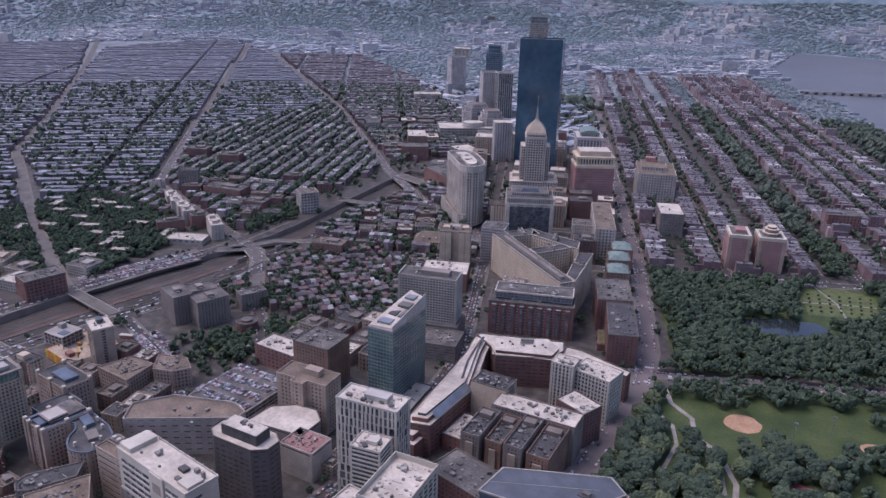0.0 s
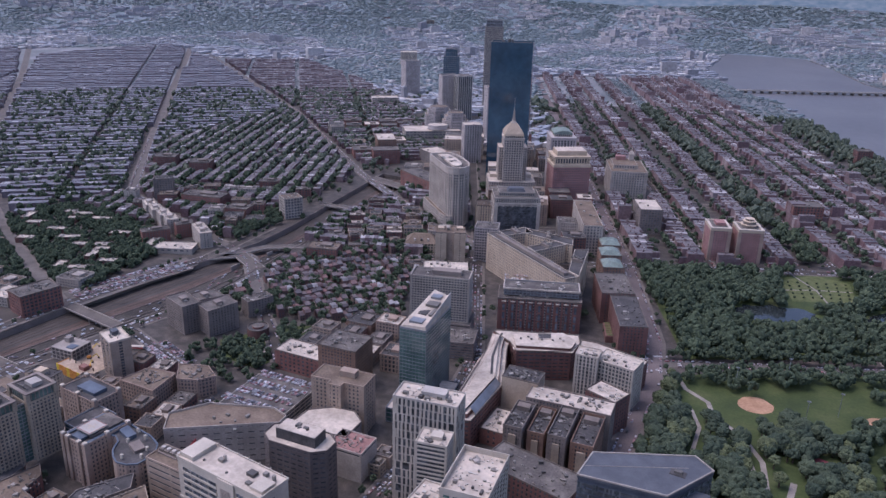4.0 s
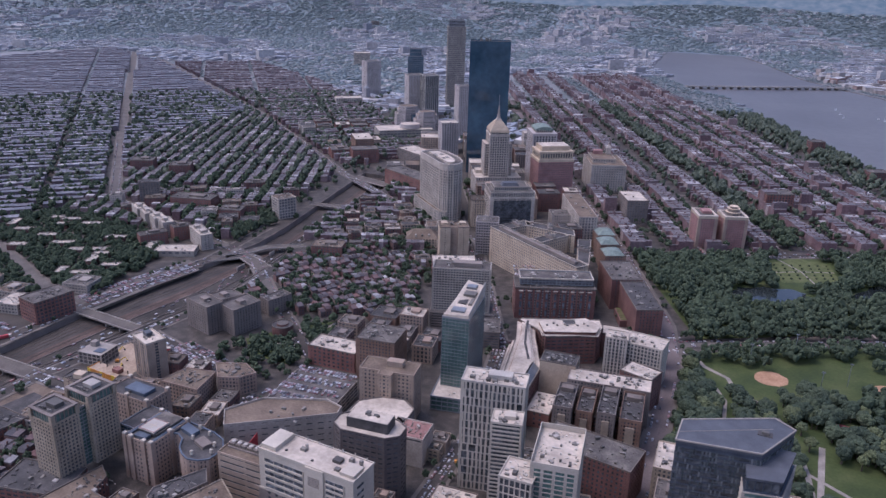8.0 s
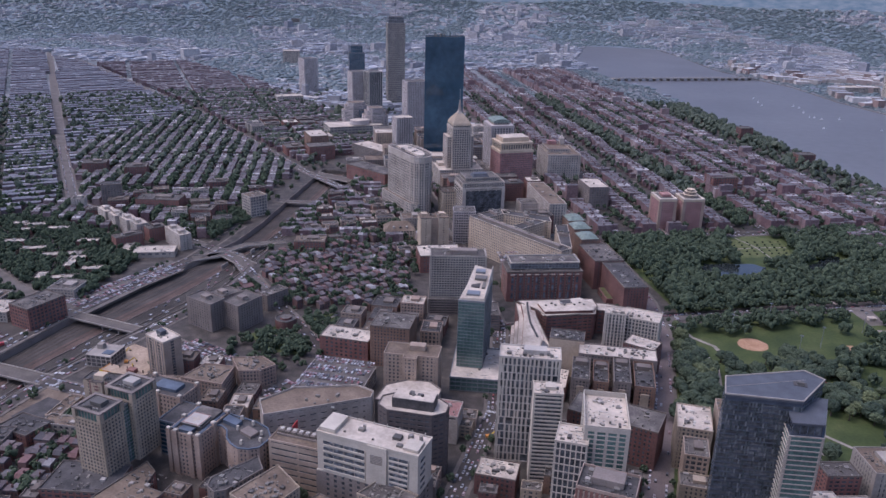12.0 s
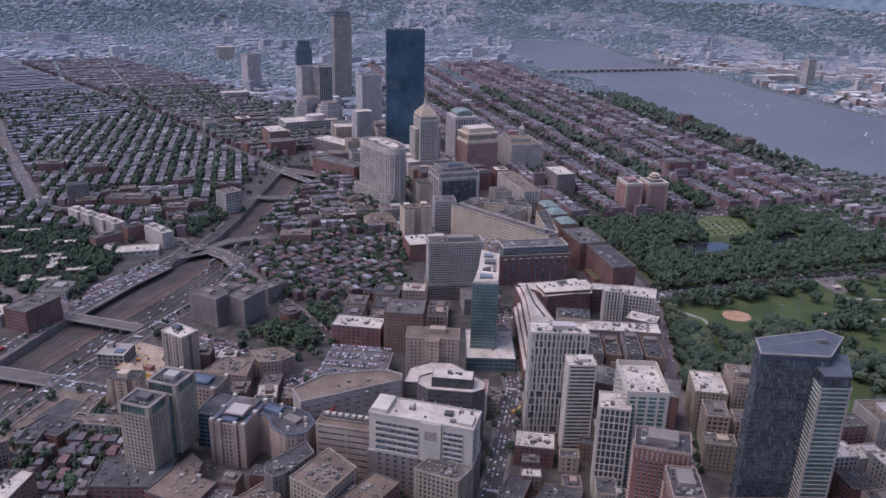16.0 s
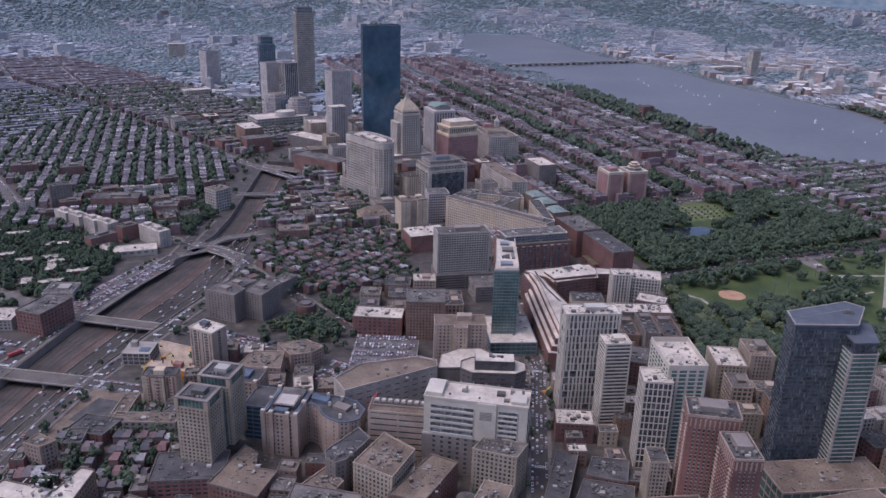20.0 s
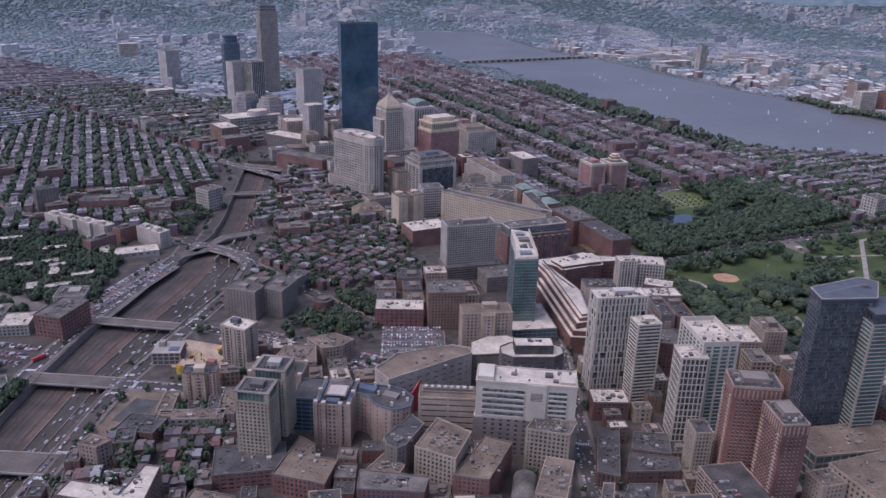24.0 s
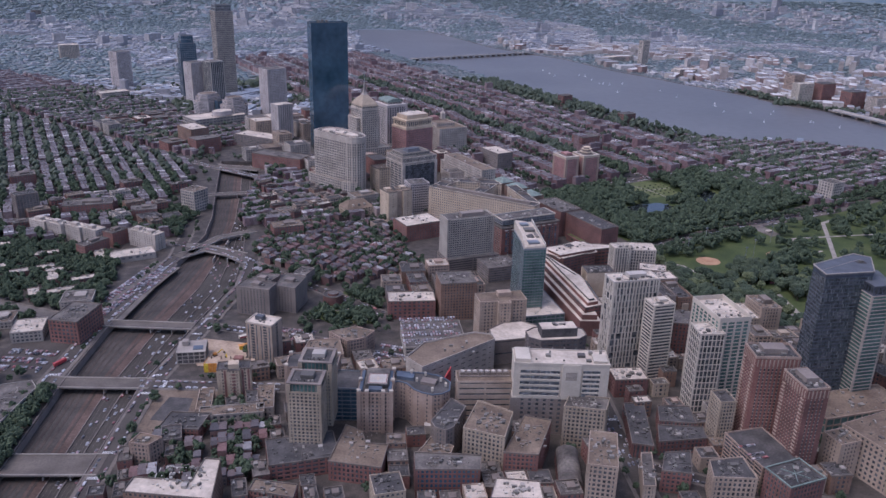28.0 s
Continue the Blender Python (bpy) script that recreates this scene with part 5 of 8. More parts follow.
h = thing("wrapped_building", -608, 273, -3, "low building shell wrapped in orange sheeting", "building site", z=0.0)
FOOTPRINTS.append((-608, 273, 46, 18, -3))
part("floor_slab", prism("floor_slab", rect(44, 14), 0, 8.6, [EARTH]), h)
for k in range(11):
    box_part("sheeting", h, ORANGE if k % 4 else YELLOW, -20 + k * 4, -7.2, 0.4 + (k % 3) * 0.3, 3.8, 0.3, 9.2)
for k in range(4):
    box_part("sheeting", h, ORANGE, -22.2, -5.2 + k * 3.4, 0.4, 0.3, 3.2, 9)
for k in range(5):
    box_part("column", h, RTAN, -18 + k * 9, 4.5, 8.6, 0.8, 0.8, 3)
box_part("stair_core", h, BRICK, 8, 2, 8.6, 8, 6, 4)
s = thing("site_shelter", -600, 316, 24, "long yellow site shelter on bare earth", "shelter", z=0.12)
box_part("wall", s, YELLOW, 0, 0, 0, 16, 4, 4)
box_part("roof", s, ORANGE, 0, 0, 4, 17, 5, 0.5)
h = thing("shell_building", -648, 296, 8, "grey concrete building shell under construction", "building site")
storeys(h, rect(26, 24), 0, 12, CONC, RDARK, floor_h=4, bay=5, pier=0.8, band=0.8, roof=CONC, fine=False, parapet=0.3)
box_part("stair_core", h, CONC, -6, 4, 12, 6, 6, 5)
box_part("formwork_deck", h, BLUEMETAL, 6, -4, 12.2, 9, 8, 0.6)
h = thing("site_trailer", -606, 338, 30, "white and red site trailer on bare earth", "trailer", z=0.12)
box_part("body", h, WHITE, 0, 0, 0.6, 14, 4, 3)
box_part("stripe", h, REDP, 0, -2.05, 1.4, 13.8, 0.1, 1.4)
h = thing("lorry", -766, 283, 62, "long red lorry in a parking lot", "lorry", z=0.1)
box_part("trailer", h, REDP, -2, 0, 1, 13, 2.6, 3)
box_part("cab", h, WHITE, 6, 0, 0.6, 2.4, 2.5, 2.8)
for x in (-7, -5.6, 5.6):
    for y in (-1, 1):
        box_part("wheel", h, RDARK, x, y, 0, 1.1, 0.4, 1.1)
lot = [(-830, 262), (-772, 262), (-772, 322), (-830, 338)]
tagged(new("parking_lot", mesh_of("parking_lot", [(x, y, 0.05) for x, y in lot], [(0, 1, 2, 3)], [ROAD])), "open asphalt parking lot beside a brick office", "parking lot", kind="structure")
FOOTPRINTS.append((-801, 295, 58, 66, 0))

# ---- the towers and blocks further off ----
far = dict(fine=False)
# Distant blocks take the glass with the sky painted in.
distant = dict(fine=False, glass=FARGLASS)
h = thing("mirror_tower", -606, 1180, 27, "very tall blue mirror-glass slab tower", "tower")
FOOTPRINTS.append((-606, 1180, 90, 60, 27))
storeys(h, [(-37, -18), (36, -18), (40, 14), (-33, 14)], 0, 238, BLUEGLASS, BLUEGLASS, floor_h=14, bay=60, pier=0, band=0.3, proud=0.06, roof=RDARK, parapet=2, **far)
clutter(h, rect(50, 20), 238, 4, 2, high=(3, 6))
h = thing("oval_office", -557, 878, -42, "cream round-ended office tower with a grid of dark upright windows", "tower")
FOOTPRINTS.append((-557, 878, 104, 50, -42))
oval = [(-42, -17), (34, -17), (43, -15), (49, -10), (52, -2), (50, 7), (44, 14), (34, 20), (18, 23.5), (-6, 24), (-30, 22), (-43, 15), (-46, 4), (-46, -9)]
storeys(h, oval, 6, 84, LIME, GLASS, floor_h=4.1, bay=4.0, pier=1.3, band=1.4, proud=0.4, top=False, **far)
part("arcade", prism("arcade", outset(oval, -1.5), 0, 6, [GLASS]), h)
part("blank_top", prism("blank_top", outset(oval, 0.45), 84, 92, [LIME]), h)
part("roof", prism("roof", outset(oval, -1.2), 92, 92.2, [RGRAVEL]), h)
part("parapet", rim("parapet", outset(oval, 0.6), 91.8, 94.2, 1.6, LIME), h)
part("roof_house", prism("roof_house", outset(oval, -11), 92.2, 94.6, [RWHITE]), h)
clutter(h, rect(50, 16), 92.2, 9, 5, size=(3, 9), high=(2.2, 3.6))
storeys(h, [(-52, -23), (30, -23), (44, -21), (52, -14), (52, -11), (-52, -10)], 5, 22, LIME, GLASS, floor_h=4.2, bay=4.2, pier=1.7, band=1.5, roof=RTAN, **far)
storeys(h, [(-51.5, -22.5), (30, -22.5), (43, -20.5), (51, -14), (51, -11.5), (-51.5, -10.5)], 0, 5, LIME, GLASS, floor_h=5, bay=5.4, pier=1.6, band=0.4, top=False, **far)


def crown_roof(rings):
    """A square roof that closes in ring by ring, from half widths, half depths and heights."""
    v, fc = [], []
    for a, b, z in rings:
        v += [(-a, -b, z), (a, -b, z), (a, b, z), (-a, b, z)]
    for k in range(len(rings) - 1):
        fc += [(4 * k + i, 4 * k + (i + 1) % 4, 4 * k + 4 + (i + 1) % 4, 4 * k + 4 + i) for i in range(4)]
    return v, fc + [tuple(range(len(v) - 4, len(v)))]


h = thing("stepped_tower", -526, 1032, 31, "limestone stepped tower with a curved pyramid top and spire", "tower")
FOOTPRINTS.append((-526, 1032, 80, 70, 31))
storeys(h, rect(76, 56, 0, 2), 0, 36, LIME, GLASS, floor_h=4, bay=4, pier=2.0, band=1.3, roof=RWHITE, **far)
storeys(h, rect(46, 32, 0, 3), 36, 90, LIME, GLASS, floor_h=4.1, bay=3.9, pier=1.6, band=1.5, roof=RWHITE, **far)
storeys(h, rect(32, 42), 36, 104, LIME, GLASS, floor_h=4.1, bay=3.9, pier=1.6, band=1.5, top=False, **far)
part("cornice", prism("cornice", rect(33.4, 43.4), 104, 107.5, [LIME]), h)
storeys(h, rect(30, 40), 107.5, 111, LIME, GLASS, floor_h=3.5, bay=3.3, pier=1.2, band=0.7, top=False, **far)
part("crown", mesh_of("crown", *crown_roof([(16, 21, 111), (15, 19.6, 114.5), (12, 15, 119.5), (8.6, 10, 124), (5.8, 6.4, 127.2), (4.8, 5.0, 128.8)]), [CREAM]), h)
part("pinnacle", mesh_of("pinnacle", *crown_roof([(4.6, 4.8, 128.8), (2.8, 2.8, 132), (1.8, 1.8, 138), (1.1, 1.1, 147), (0.5, 0.5, 152)]), [CONC]), h)
box_part("spire", h, STEEL, 0, 0, 152, 0.7, 0.7, 17)
for x in (-27, 27):
    box_part("roof_house", h, RWHITE, x, 14, 36, 14, 18, 6)
h = thing("postmodern_tower", -483, 1136, 31, "grey stone office tower with a green barrel roof", "tower")
FOOTPRINTS.append((-483, 1136, 46, 60, 30))
storeys(h, rect(42, 50), 0, 92, FARTAN, GLASS, floor_h=4, bay=5.2, pier=2.2, band=0.9, roof=RGRAVEL, top=False, **far)
part("cornice", prism("cornice", rect(43.4, 51.4), 92, 97, [FARTAN]), h)
storeys(h, rect(30, 36), 97, 101, LIME, GLASS, floor_h=4, bay=3.4, pier=1.2, band=0.6, top=False, **far)
vault = [(16 * math.cos(math.pi * k / 10), 101 + 6 * math.sin(math.pi * k / 10)) for k in range(11)]
part("vault", mesh_of("vault", [(x, y, z) for y in (-19, 19) for x, z in vault], [(k + 1, k, 11 + k, 12 + k) for k in range(10)] + [tuple(range(11)), tuple(range(21, 10, -1))], [COPPER]), h)
h = thing("red_tower", -440, 1066, 36, "red granite office tower with a pale arched colonnade and attic", "tower")
FOOTPRINTS.append((-440, 1066, 58, 46, 36))
storeys(h, rect(60, 44), 0, 68, ROSE, GREYGLASS, floor_h=3.8, bay=3.0, pier=1.5, band=1.9, roof=RTAN, **far)
part("cornice", prism("cornice", rect(61.5, 45.5), 66, 70, [BUFF]), h)
storeys(h, rect(57, 41), 70, 81, BUFF, GLASS, floor_h=11, bay=4.4, pier=1.9, band=2.4, top=False, **far)
part("cornice", prism("cornice", rect(60, 44), 80, 83.5, [BUFF]), h)
part("attic", prism("attic", rect(48, 32), 83.5, 91, [BUFF]), h)
part("attic_roof", prism("attic_roof", rect(46, 30), 91, 91.3, [RWHITE]), h)
h = thing("insurance_block", -378, 1180, 25, "broad cream stone office block with a low tower", "building")
FOOTPRINTS.append((-378, 1180, 64, 90, 25))
storeys(h, rect(60, 84), 0, 47, LIME, GREYGLASS, floor_h=4.3, bay=4.3, pier=2.2, band=1.8, roof=RTAN, parapet=2.0, **far)
storeys(h, rect(40, 50, -4, 8), 47, 53, LIME, GREYGLASS, floor_h=6, bay=4.3, pier=2.2, band=2.4, roof=RTAN, **far)
box_part("roof_house", h, ROSE, -8, 28, 53, 16, 12, 7)
box_part("cupola", h, LIME, 10, 24, 53, 8, 8, 12)
part("cupola_roof", mesh_of("cupola_roof", *crown_roof([(4.6, 4.6, 65), (3.4, 3.4, 67), (1.2, 1.2, 70), (0.3, 0.3, 76)]), [LIME]), h, pose(10, 24, 0))
clutter(h, rect(46, 70), 47, 12, 8, size=(2, 5))
h = thing("glass_front_office", -441, 868, 31.5, "stone office block with a large dark glass front", "building")
FOOTPRINTS.append((-441, 868, 72, 54, 31.5))
storeys(h, rect(65, 50), 0, 56, LIME, GLASS, floor_h=4, bay=12, pier=1.6, band=1.2, top=False, **far)
part("cornice", prism("cornice", rect(66, 51), 54, 56, [LIME]), h)
storeys(h, rect(64, 49), 56, 63, LIME, GLASS, floor_h=7, bay=2.6, pier=1.1, band=1.0, roof=RGRAVEL, **far)
box_part("glass_front", h, GLASS, 0, -25.7, 4, 55, 1.0, 47, label="large dark glass front")
for k in range(1, 12):
    box_part("mullion", h, SLATE, 0, -26.3, 4 + k * 3.92, 55, 0.2, 0.3)
for x in (-30, 30):
    box_part("pylon", h, LIME, x, -25.6, 0, 5, 1.4, 54)
storeys(h, rect(50, 34, 0, 3), 63, 68, CONC, GLASS, floor_h=5, bay=3, pier=1.0, band=1.4, roof=RGRAVEL, **far)
part("roof_house", mesh_of("roof_house", *crown_roof([(13, 8, 68), (10, 5.5, 72.5)]), [SLATELT]), h)
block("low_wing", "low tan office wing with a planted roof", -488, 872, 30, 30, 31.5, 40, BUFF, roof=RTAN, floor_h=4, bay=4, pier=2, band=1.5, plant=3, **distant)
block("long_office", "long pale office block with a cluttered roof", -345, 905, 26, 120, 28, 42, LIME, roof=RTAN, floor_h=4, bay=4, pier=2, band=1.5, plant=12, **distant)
h = thing("wedge_hotel", -345, 705, 0, "large wedge-shaped tan brick hotel round open light courts", "hotel")
FOOTPRINTS.append((-345, 705, 170, 90, 143))
storeys(h, [(-66, 31), (70, -55), (74, -50), (54, 38), (28, 60), (-38, 68)], 0, 17, TAN, FARGLASS, floor_h=4.2, bay=3.6, pier=2.1, band=1.6, roof=RGRAVEL, **far)
for wing in ([(-70, 26), (72, -64), (81, -50), (-61, 40)], [(66, -38), (81, -47), (60, 40), (46, 32)], [(-61, 41), (-46, 31), (-24, 62), (-40, 74)], [(-38, 72), (-30, 54), (38, 44), (30, 66)], [(-6, 8), (8, -1), (30, 42), (16, 46)]):
    storeys(h, wing, 0, 47, BUFF, GREYGLASS, floor_h=3.5, bay=3.6, pier=1.9, band=1.5, roof=RDARK, **far)
    part("white_edge", rim("white_edge", outset(wing, 0.5), 47.6, 48.4, 0.7, RWHITE), h)
    a, b = Vector(wing[0]).lerp(Vector(wing[3]), 0.5), Vector(wing[1]).lerp(Vector(wing[2]), 0.5)
    part("penthouse", ribbon([a.lerp(b, 0.06)[:], a.lerp(b, 0.94)[:]], 5.5, 50.5, DARKCONC, "penthouse", thick=3.5), h)
    for k in range(7):
        c = a.lerp(b, 0.1 + 0.13 * k)
        box_part("roof_unit", h, UNIT, c.x + (k % 3 - 1) * 1.6, c.y + (k % 2) * 2.4, 50.6, 2.6, 2.0, 1.2 + k % 2, 25)
clutter(h, rect(90, 40, 0, 14), 17, 8, 4, size=(3, 8), high=(1.5, 4))
h = thing("tan_hotel", -463, 720, 30, "buff brick twin hotel tower joined by a dark recess", "tower")
FOOTPRINTS.append((-463, 720, 42, 30, 30))
for x in (-12.2, 12.2):
    storeys(h, rect(13.6, 26, x, 0), 0, 46, BUFF, GLASS, floor_h=3.2, bay=4.5, pier=3.2, band=2.0, roof=RTAN, **far)
    box_part("roof_house", h, BUFF, x, 4, 46, 8, 9, 3)
storeys(h, rect(10.8, 18, 0, 0), 0, 45, TAN, GLASS, floor_h=3.2, bay=5, pier=3.2, band=2.0, roof=RTAN, **far)
clutter(h, rect(34, 20), 46, 6, 3, size=(1.5, 3))
block("grid_office", "tan concrete office block with deep dark windows", -433, 766, 30, 28, 20, 45, FARTAN, glass=GLASS, roof=RGRAVEL, floor_h=3.7, bay=3.4, pier=1.1, band=1.6, plant=8, **far)
h = thing("hotel_slab", -372, 541, 20, "grey concrete hotel slab with a fine window grid", "tower")
FOOTPRINTS.append((-366, 536, 68, 42, 20))
storeys(h, rect(60, 24), 18, 66, CONC, GLASS, floor_h=2.9, bay=3.0, pier=0.9, band=1.2, proud=0.4, roof=RGRAVEL, **far)
storeys(h, rect(66, 34, 1, -3), 0, 18, DARKCONC, RDARK, floor_h=3.0, bay=33, pier=1.4, band=1.4, proud=0.5, roof=RGRAVEL, **far)
box_part("roof_house", h, DARKCONC, 6, 0, 66, 30, 10, 5)
for x in (-30.6, 30.6):
    box_part("end_wall", h, CONC, x, 0, 18, 1.2, 25.4, 50)
clutter(h, rect(54, 18), 66, 8, 14, size=(1.5, 4))
block("hotel_annex", "low grey concrete hotel annex with long bands", -335, 508, 40, 34, 20, 18, DARKCONC, roof=RGRAVEL, floor_h=3, bay=30, pier=0.6, band=1.3, plant=5, **distant)
block("residential_block", "brick residential block with grey metal top floors", -290, 612, 88, 34, 24, 36, CONC, roof=RGRAVEL, floor_h=3.3, bay=4, pier=2.4, band=0.9, pier_mat=BRICK, plant=8)
h = thing("upper_floors", -290, 616, 24, "grey metal top floors set back on a brick block", "building", z=37.2)
storeys(h, rect(80, 24), 0, 7, STEEL, FARGLASS, floor_h=3.5, bay=4, pier=0.8, band=1.0, roof=RGRAVEL, **far)
part("white_edge", rim("white_edge", rect(82, 26), 6.6, 8.4, 0.9, RWHITE), h)
clutter(h, rect(74, 20), 7, 16, 9, size=(1.5, 4.5))
h = thing("bay_fronts", -290, 612, 24, "brick bay fronts with pale tops along a residential block", "building")
for k in range(9):
    box_part("bay", h, DKBRICK if k % 2 else BRICK, -38 + k * 9.5, -17.6, 0, 4.2, 1.8, 33)
    box_part("bay_top", h, RWHITE, -38 + k * 9.5, -17.6, 33, 4.6, 2.2, 0.9)
    for j in range(3):
        box_part("bay_window", h, GREYGLASS, -38 + k * 9.5, -18.55, 4 + j * 9.6, 2.6, 0.2, 7.4)
part("ledge", rim("ledge", rect(89.5, 35.5), 35.6, 37.4, 0.9, COPING), h)
block("parking_deck", "flat parking roof crowded with cars", -312, 655, 70, 36, 24, 24, DARKCONC, roof=RGRAVEL, floor_h=3, bay=9, pier=0.6, band=1.3, plant=0, **far)
block("brick_block", "dark red brick block beside the garden", -232, 688, 36, 60, 28, 36, DKBRICK, roof=RGRAVEL, floor_h=3.4, bay=3.6, pier=2.2, band=1.6, plant=7, **far)
block("brick_hotel", "dark red brick hotel with a dark metal roof beside the garden", -196, 628, 28, 78, 26, 34, DKBRICK, roof=RDARK, floor_h=3.4, bay=3.6, pier=2.2, band=1.6, plant=5, **far)
for x, y, w, d, top, text in ((-174, 946, 26, 38, 0, "pink brick hotel tower with pale stone corners and roof edge"), (-137, 958, 32, 34, 1, "pink brick hotel wing with pale corners and a stepped crown")):
    h = thing("garden_hotel", x, y, 24, text, "hotel")
    FOOTPRINTS.append((x, y, w, d, 24))
    storeys(h, rect(w, d), 0, 43, ROSE, FARGLASS, floor_h=3.3, bay=3.2, pier=1.7, band=1.9, top=False, **far)
    part("cornice", prism("cornice", rect(w + 1.2, d + 1.2), 43, 46, [BUFF]), h)
    part("roof_edge", rim("roof_edge", rect(w + 1.4, d + 1.4), 46, 47.4, 3.4, RWHITE), h)
    part("roof", prism("roof", rect(w - 2, d - 2), 45.8, 46.4, [RGRAVEL]), h)
    for sx in (-1, 1):
        for sy in (-1, 1):
            box_part("corner_pier", h, PINK, sx * (w / 2 - 1.6), sy * (d / 2 - 1.6), 0, 4.4, 4.4, 43)
    if top:
        for a, z in ((11, 46.4), (8.5, 51), (5.5, 54)):
            fp = [(a * math.cos((k + 0.5) * math.tau / 8), a * math.sin((k + 0.5) * math.tau / 8)) for k in range(8)]
            part("crown", prism("crown", fp, z, z + 3.8, [DARKCONC]), h)
            part("crown_edge", prism("crown_edge", outset(fp, 0.8), z + 3.8, z + 4.5, [BUFF]), h)
    else:
        box_part("roof_house", h, ROSE, 2, 2, 46.4, 13, 16, 4)
block("white_top_block", "dark stone block with a broad white roof", -288, 1008, 32, 54, 28, 38, DARKCONC, roof=RWHITE, floor_h=4, bay=4, pier=1.6, band=1.5, plant=3, **distant)
h = thing("tall_office_slab", -938, 1772, 28, "tall grey office tower with a recessed top and mast", "tower")
FOOTPRINTS.append((-938, 1772, 60, 60, 28))
storeys(h, rect(46, 46), 0, 212, CONC, FARGLASS, floor_h=5, bay=3, pier=1.1, band=1.6, roof=RGRAVEL, **far)
storeys(h, rect(40, 40), 212, 228, STEEL, FARGLASS, floor_h=8, bay=5, pier=0.8, band=2.0, roof=RGRAVEL, **far)
box_part("mast", h, STEEL, 0, 0, 228, 1.2, 1.2, 40)
h = thing("crowned_tower", -1010, 1680, 28, "blue-green glass tower with an open crown", "tower")
FOOTPRINTS.append((-1010, 1680, 40, 40, 28))
storeys(h, rect(40, 34), 0, 140, STEEL, BLUEGLASS, floor_h=5, bay=5, pier=0.7, band=0.9, roof=RDARK, **far)
storeys(h, rect(30, 26), 140, 158, STEEL, BLUEGLASS, floor_h=9, bay=5, pier=0.7, band=0.9, roof=RDARK, **far)
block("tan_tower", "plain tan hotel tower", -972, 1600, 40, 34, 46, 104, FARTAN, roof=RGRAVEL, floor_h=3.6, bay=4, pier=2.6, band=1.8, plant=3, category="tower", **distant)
block("striped_tower", "white-ribbed dark office tower", -925, 1590, 36, 36, 46, 108, PALE, glass=GLASS, roof=RGRAVEL, floor_h=24, bay=5.1, pier=1.1, band=0.3, plant=3, category="tower", **far)
block("tan_tower", "tan hotel tower with a stepped base", -755, 1432, 48, 36, 40, 116, FARTAN, roof=RGRAVEL, floor_h=3.6, bay=4, pier=2.4, band=1.6, plant=4, category="tower", **distant)
block("tan_tower", "tan slab of flats with a low wing", -1235, 1840, 44, 34, 55, 96, FARTAN, roof=RGRAVEL, floor_h=3.6, bay=4, pier=2.4, band=1.6, plant=2, category="tower", **distant)
block("brick_tower", "pale brown ribbed tower with white corners", -705, 1227, 34, 28, 40, 74, FARTAN, roof=RWHITE, floor_h=3.4, bay=5, pier=2.4, band=1.2, plant=2, category="tower", **distant)
for x, y, n in ((-905, 1440, 1.0), (-838, 1398, 0.9)):
    h = thing("hotel_block", x, y, 40, "stepped eight-sided tan concrete hotel with long bands", "hotel", "stepped hotel wings")
    FOOTPRINTS.append((x, y, 60, 56, 40))
    for k, (o, z0, z1) in enumerate(((0, 0, 40), (-5, 40, 50), (-10, 50, 56))):
        fp = outset([(-30 * n, -12), (-14, -27 * n), (14, -27 * n), (30 * n, -12), (30 * n, 12), (14, 27 * n), (-14, 27 * n), (-30 * n, 12)], o)
        storeys(h, fp, z0, z1, FARTAN, FARGLASS, floor_h=3.3, bay=40, pier=1.5, band=1.9, roof=RTAN, **far)
h = thing("glass_link", -872, 1416, 40, "dark glass link between two hotel wings", "building")
storeys(h, rect(20, 16), 0, 44, SLATE, BLUEGLASS, floor_h=4.4, bay=5, pier=0.4, band=0.6, roof=RDARK, **far)
h = thing("round_hall", -855, 1352, 40, "white-topped round drum on a mall block", "building", z=25.2)
part("wall", prism("wall", [(22 * math.cos(k * math.tau / 20), 16 * math.sin(k * math.tau / 20)) for k in range(20)], 0, 9, [FARTAN]), h)
part("roof", prism("roof", [(21 * math.cos(k * math.tau / 20), 15 * math.sin(k * math.tau / 20)) for k in range(20)], 9, 9.5, [RWHITE]), h)
block("mall_block", "low mall block with a white-topped drum", -870, 1350, 120, 60, 40, 24, CONC, roof=RWHITE, floor_h=6, bay=8, pier=2, band=3.4, plant=8, **distant)
block("white_top_block", "brick and white stepped block with a white roof", -872, 1175, 36, 60, 40, 36, BRNBRICK, roof=RWHITE, floor_h=3.6, bay=4, pier=2, band=1.5, plant=3, **distant)
block("brick_block", "rounded brick block by the rail cutting", -838, 1125, 50, 34, 40, 26, BRICK, roof=RGRAVEL, floor_h=3.6, bay=4, pier=2, band=1.5, plant=5, **distant)
block("parking_deck", "grey garage with a white-marked roof", -742, 1172, 40, 92, 62, 22, DARKCONC, roof=RWHITE, floor_h=3, bay=8, pier=1, band=1.4, plant=9, **distant)
block("brick_block", "long dark red brick block beside the rail cutting", -672, 1000, 100, 36, 155, 26, BRICK, roof=RGRAVEL, floor_h=3.6, bay=4, pier=2, band=1.6, plant=9, **distant)
block("cream_block", "cream block with deep square windows", -763, 758, 28, 26, 60, 31, LIME, roof=RTAN, floor_h=4.4, bay=4.4, pier=1.3, band=1.4, plant=4, **distant)
block("white_column_block", "white-framed tower block with dark bays", -990, 716, 30, 20, 42, 34, DARKCONC, roof=RDARK, pier_mat=WHITE, floor_h=3.2, bay=4.4, pier=1.1, band=0.9, plant=4, **distant)
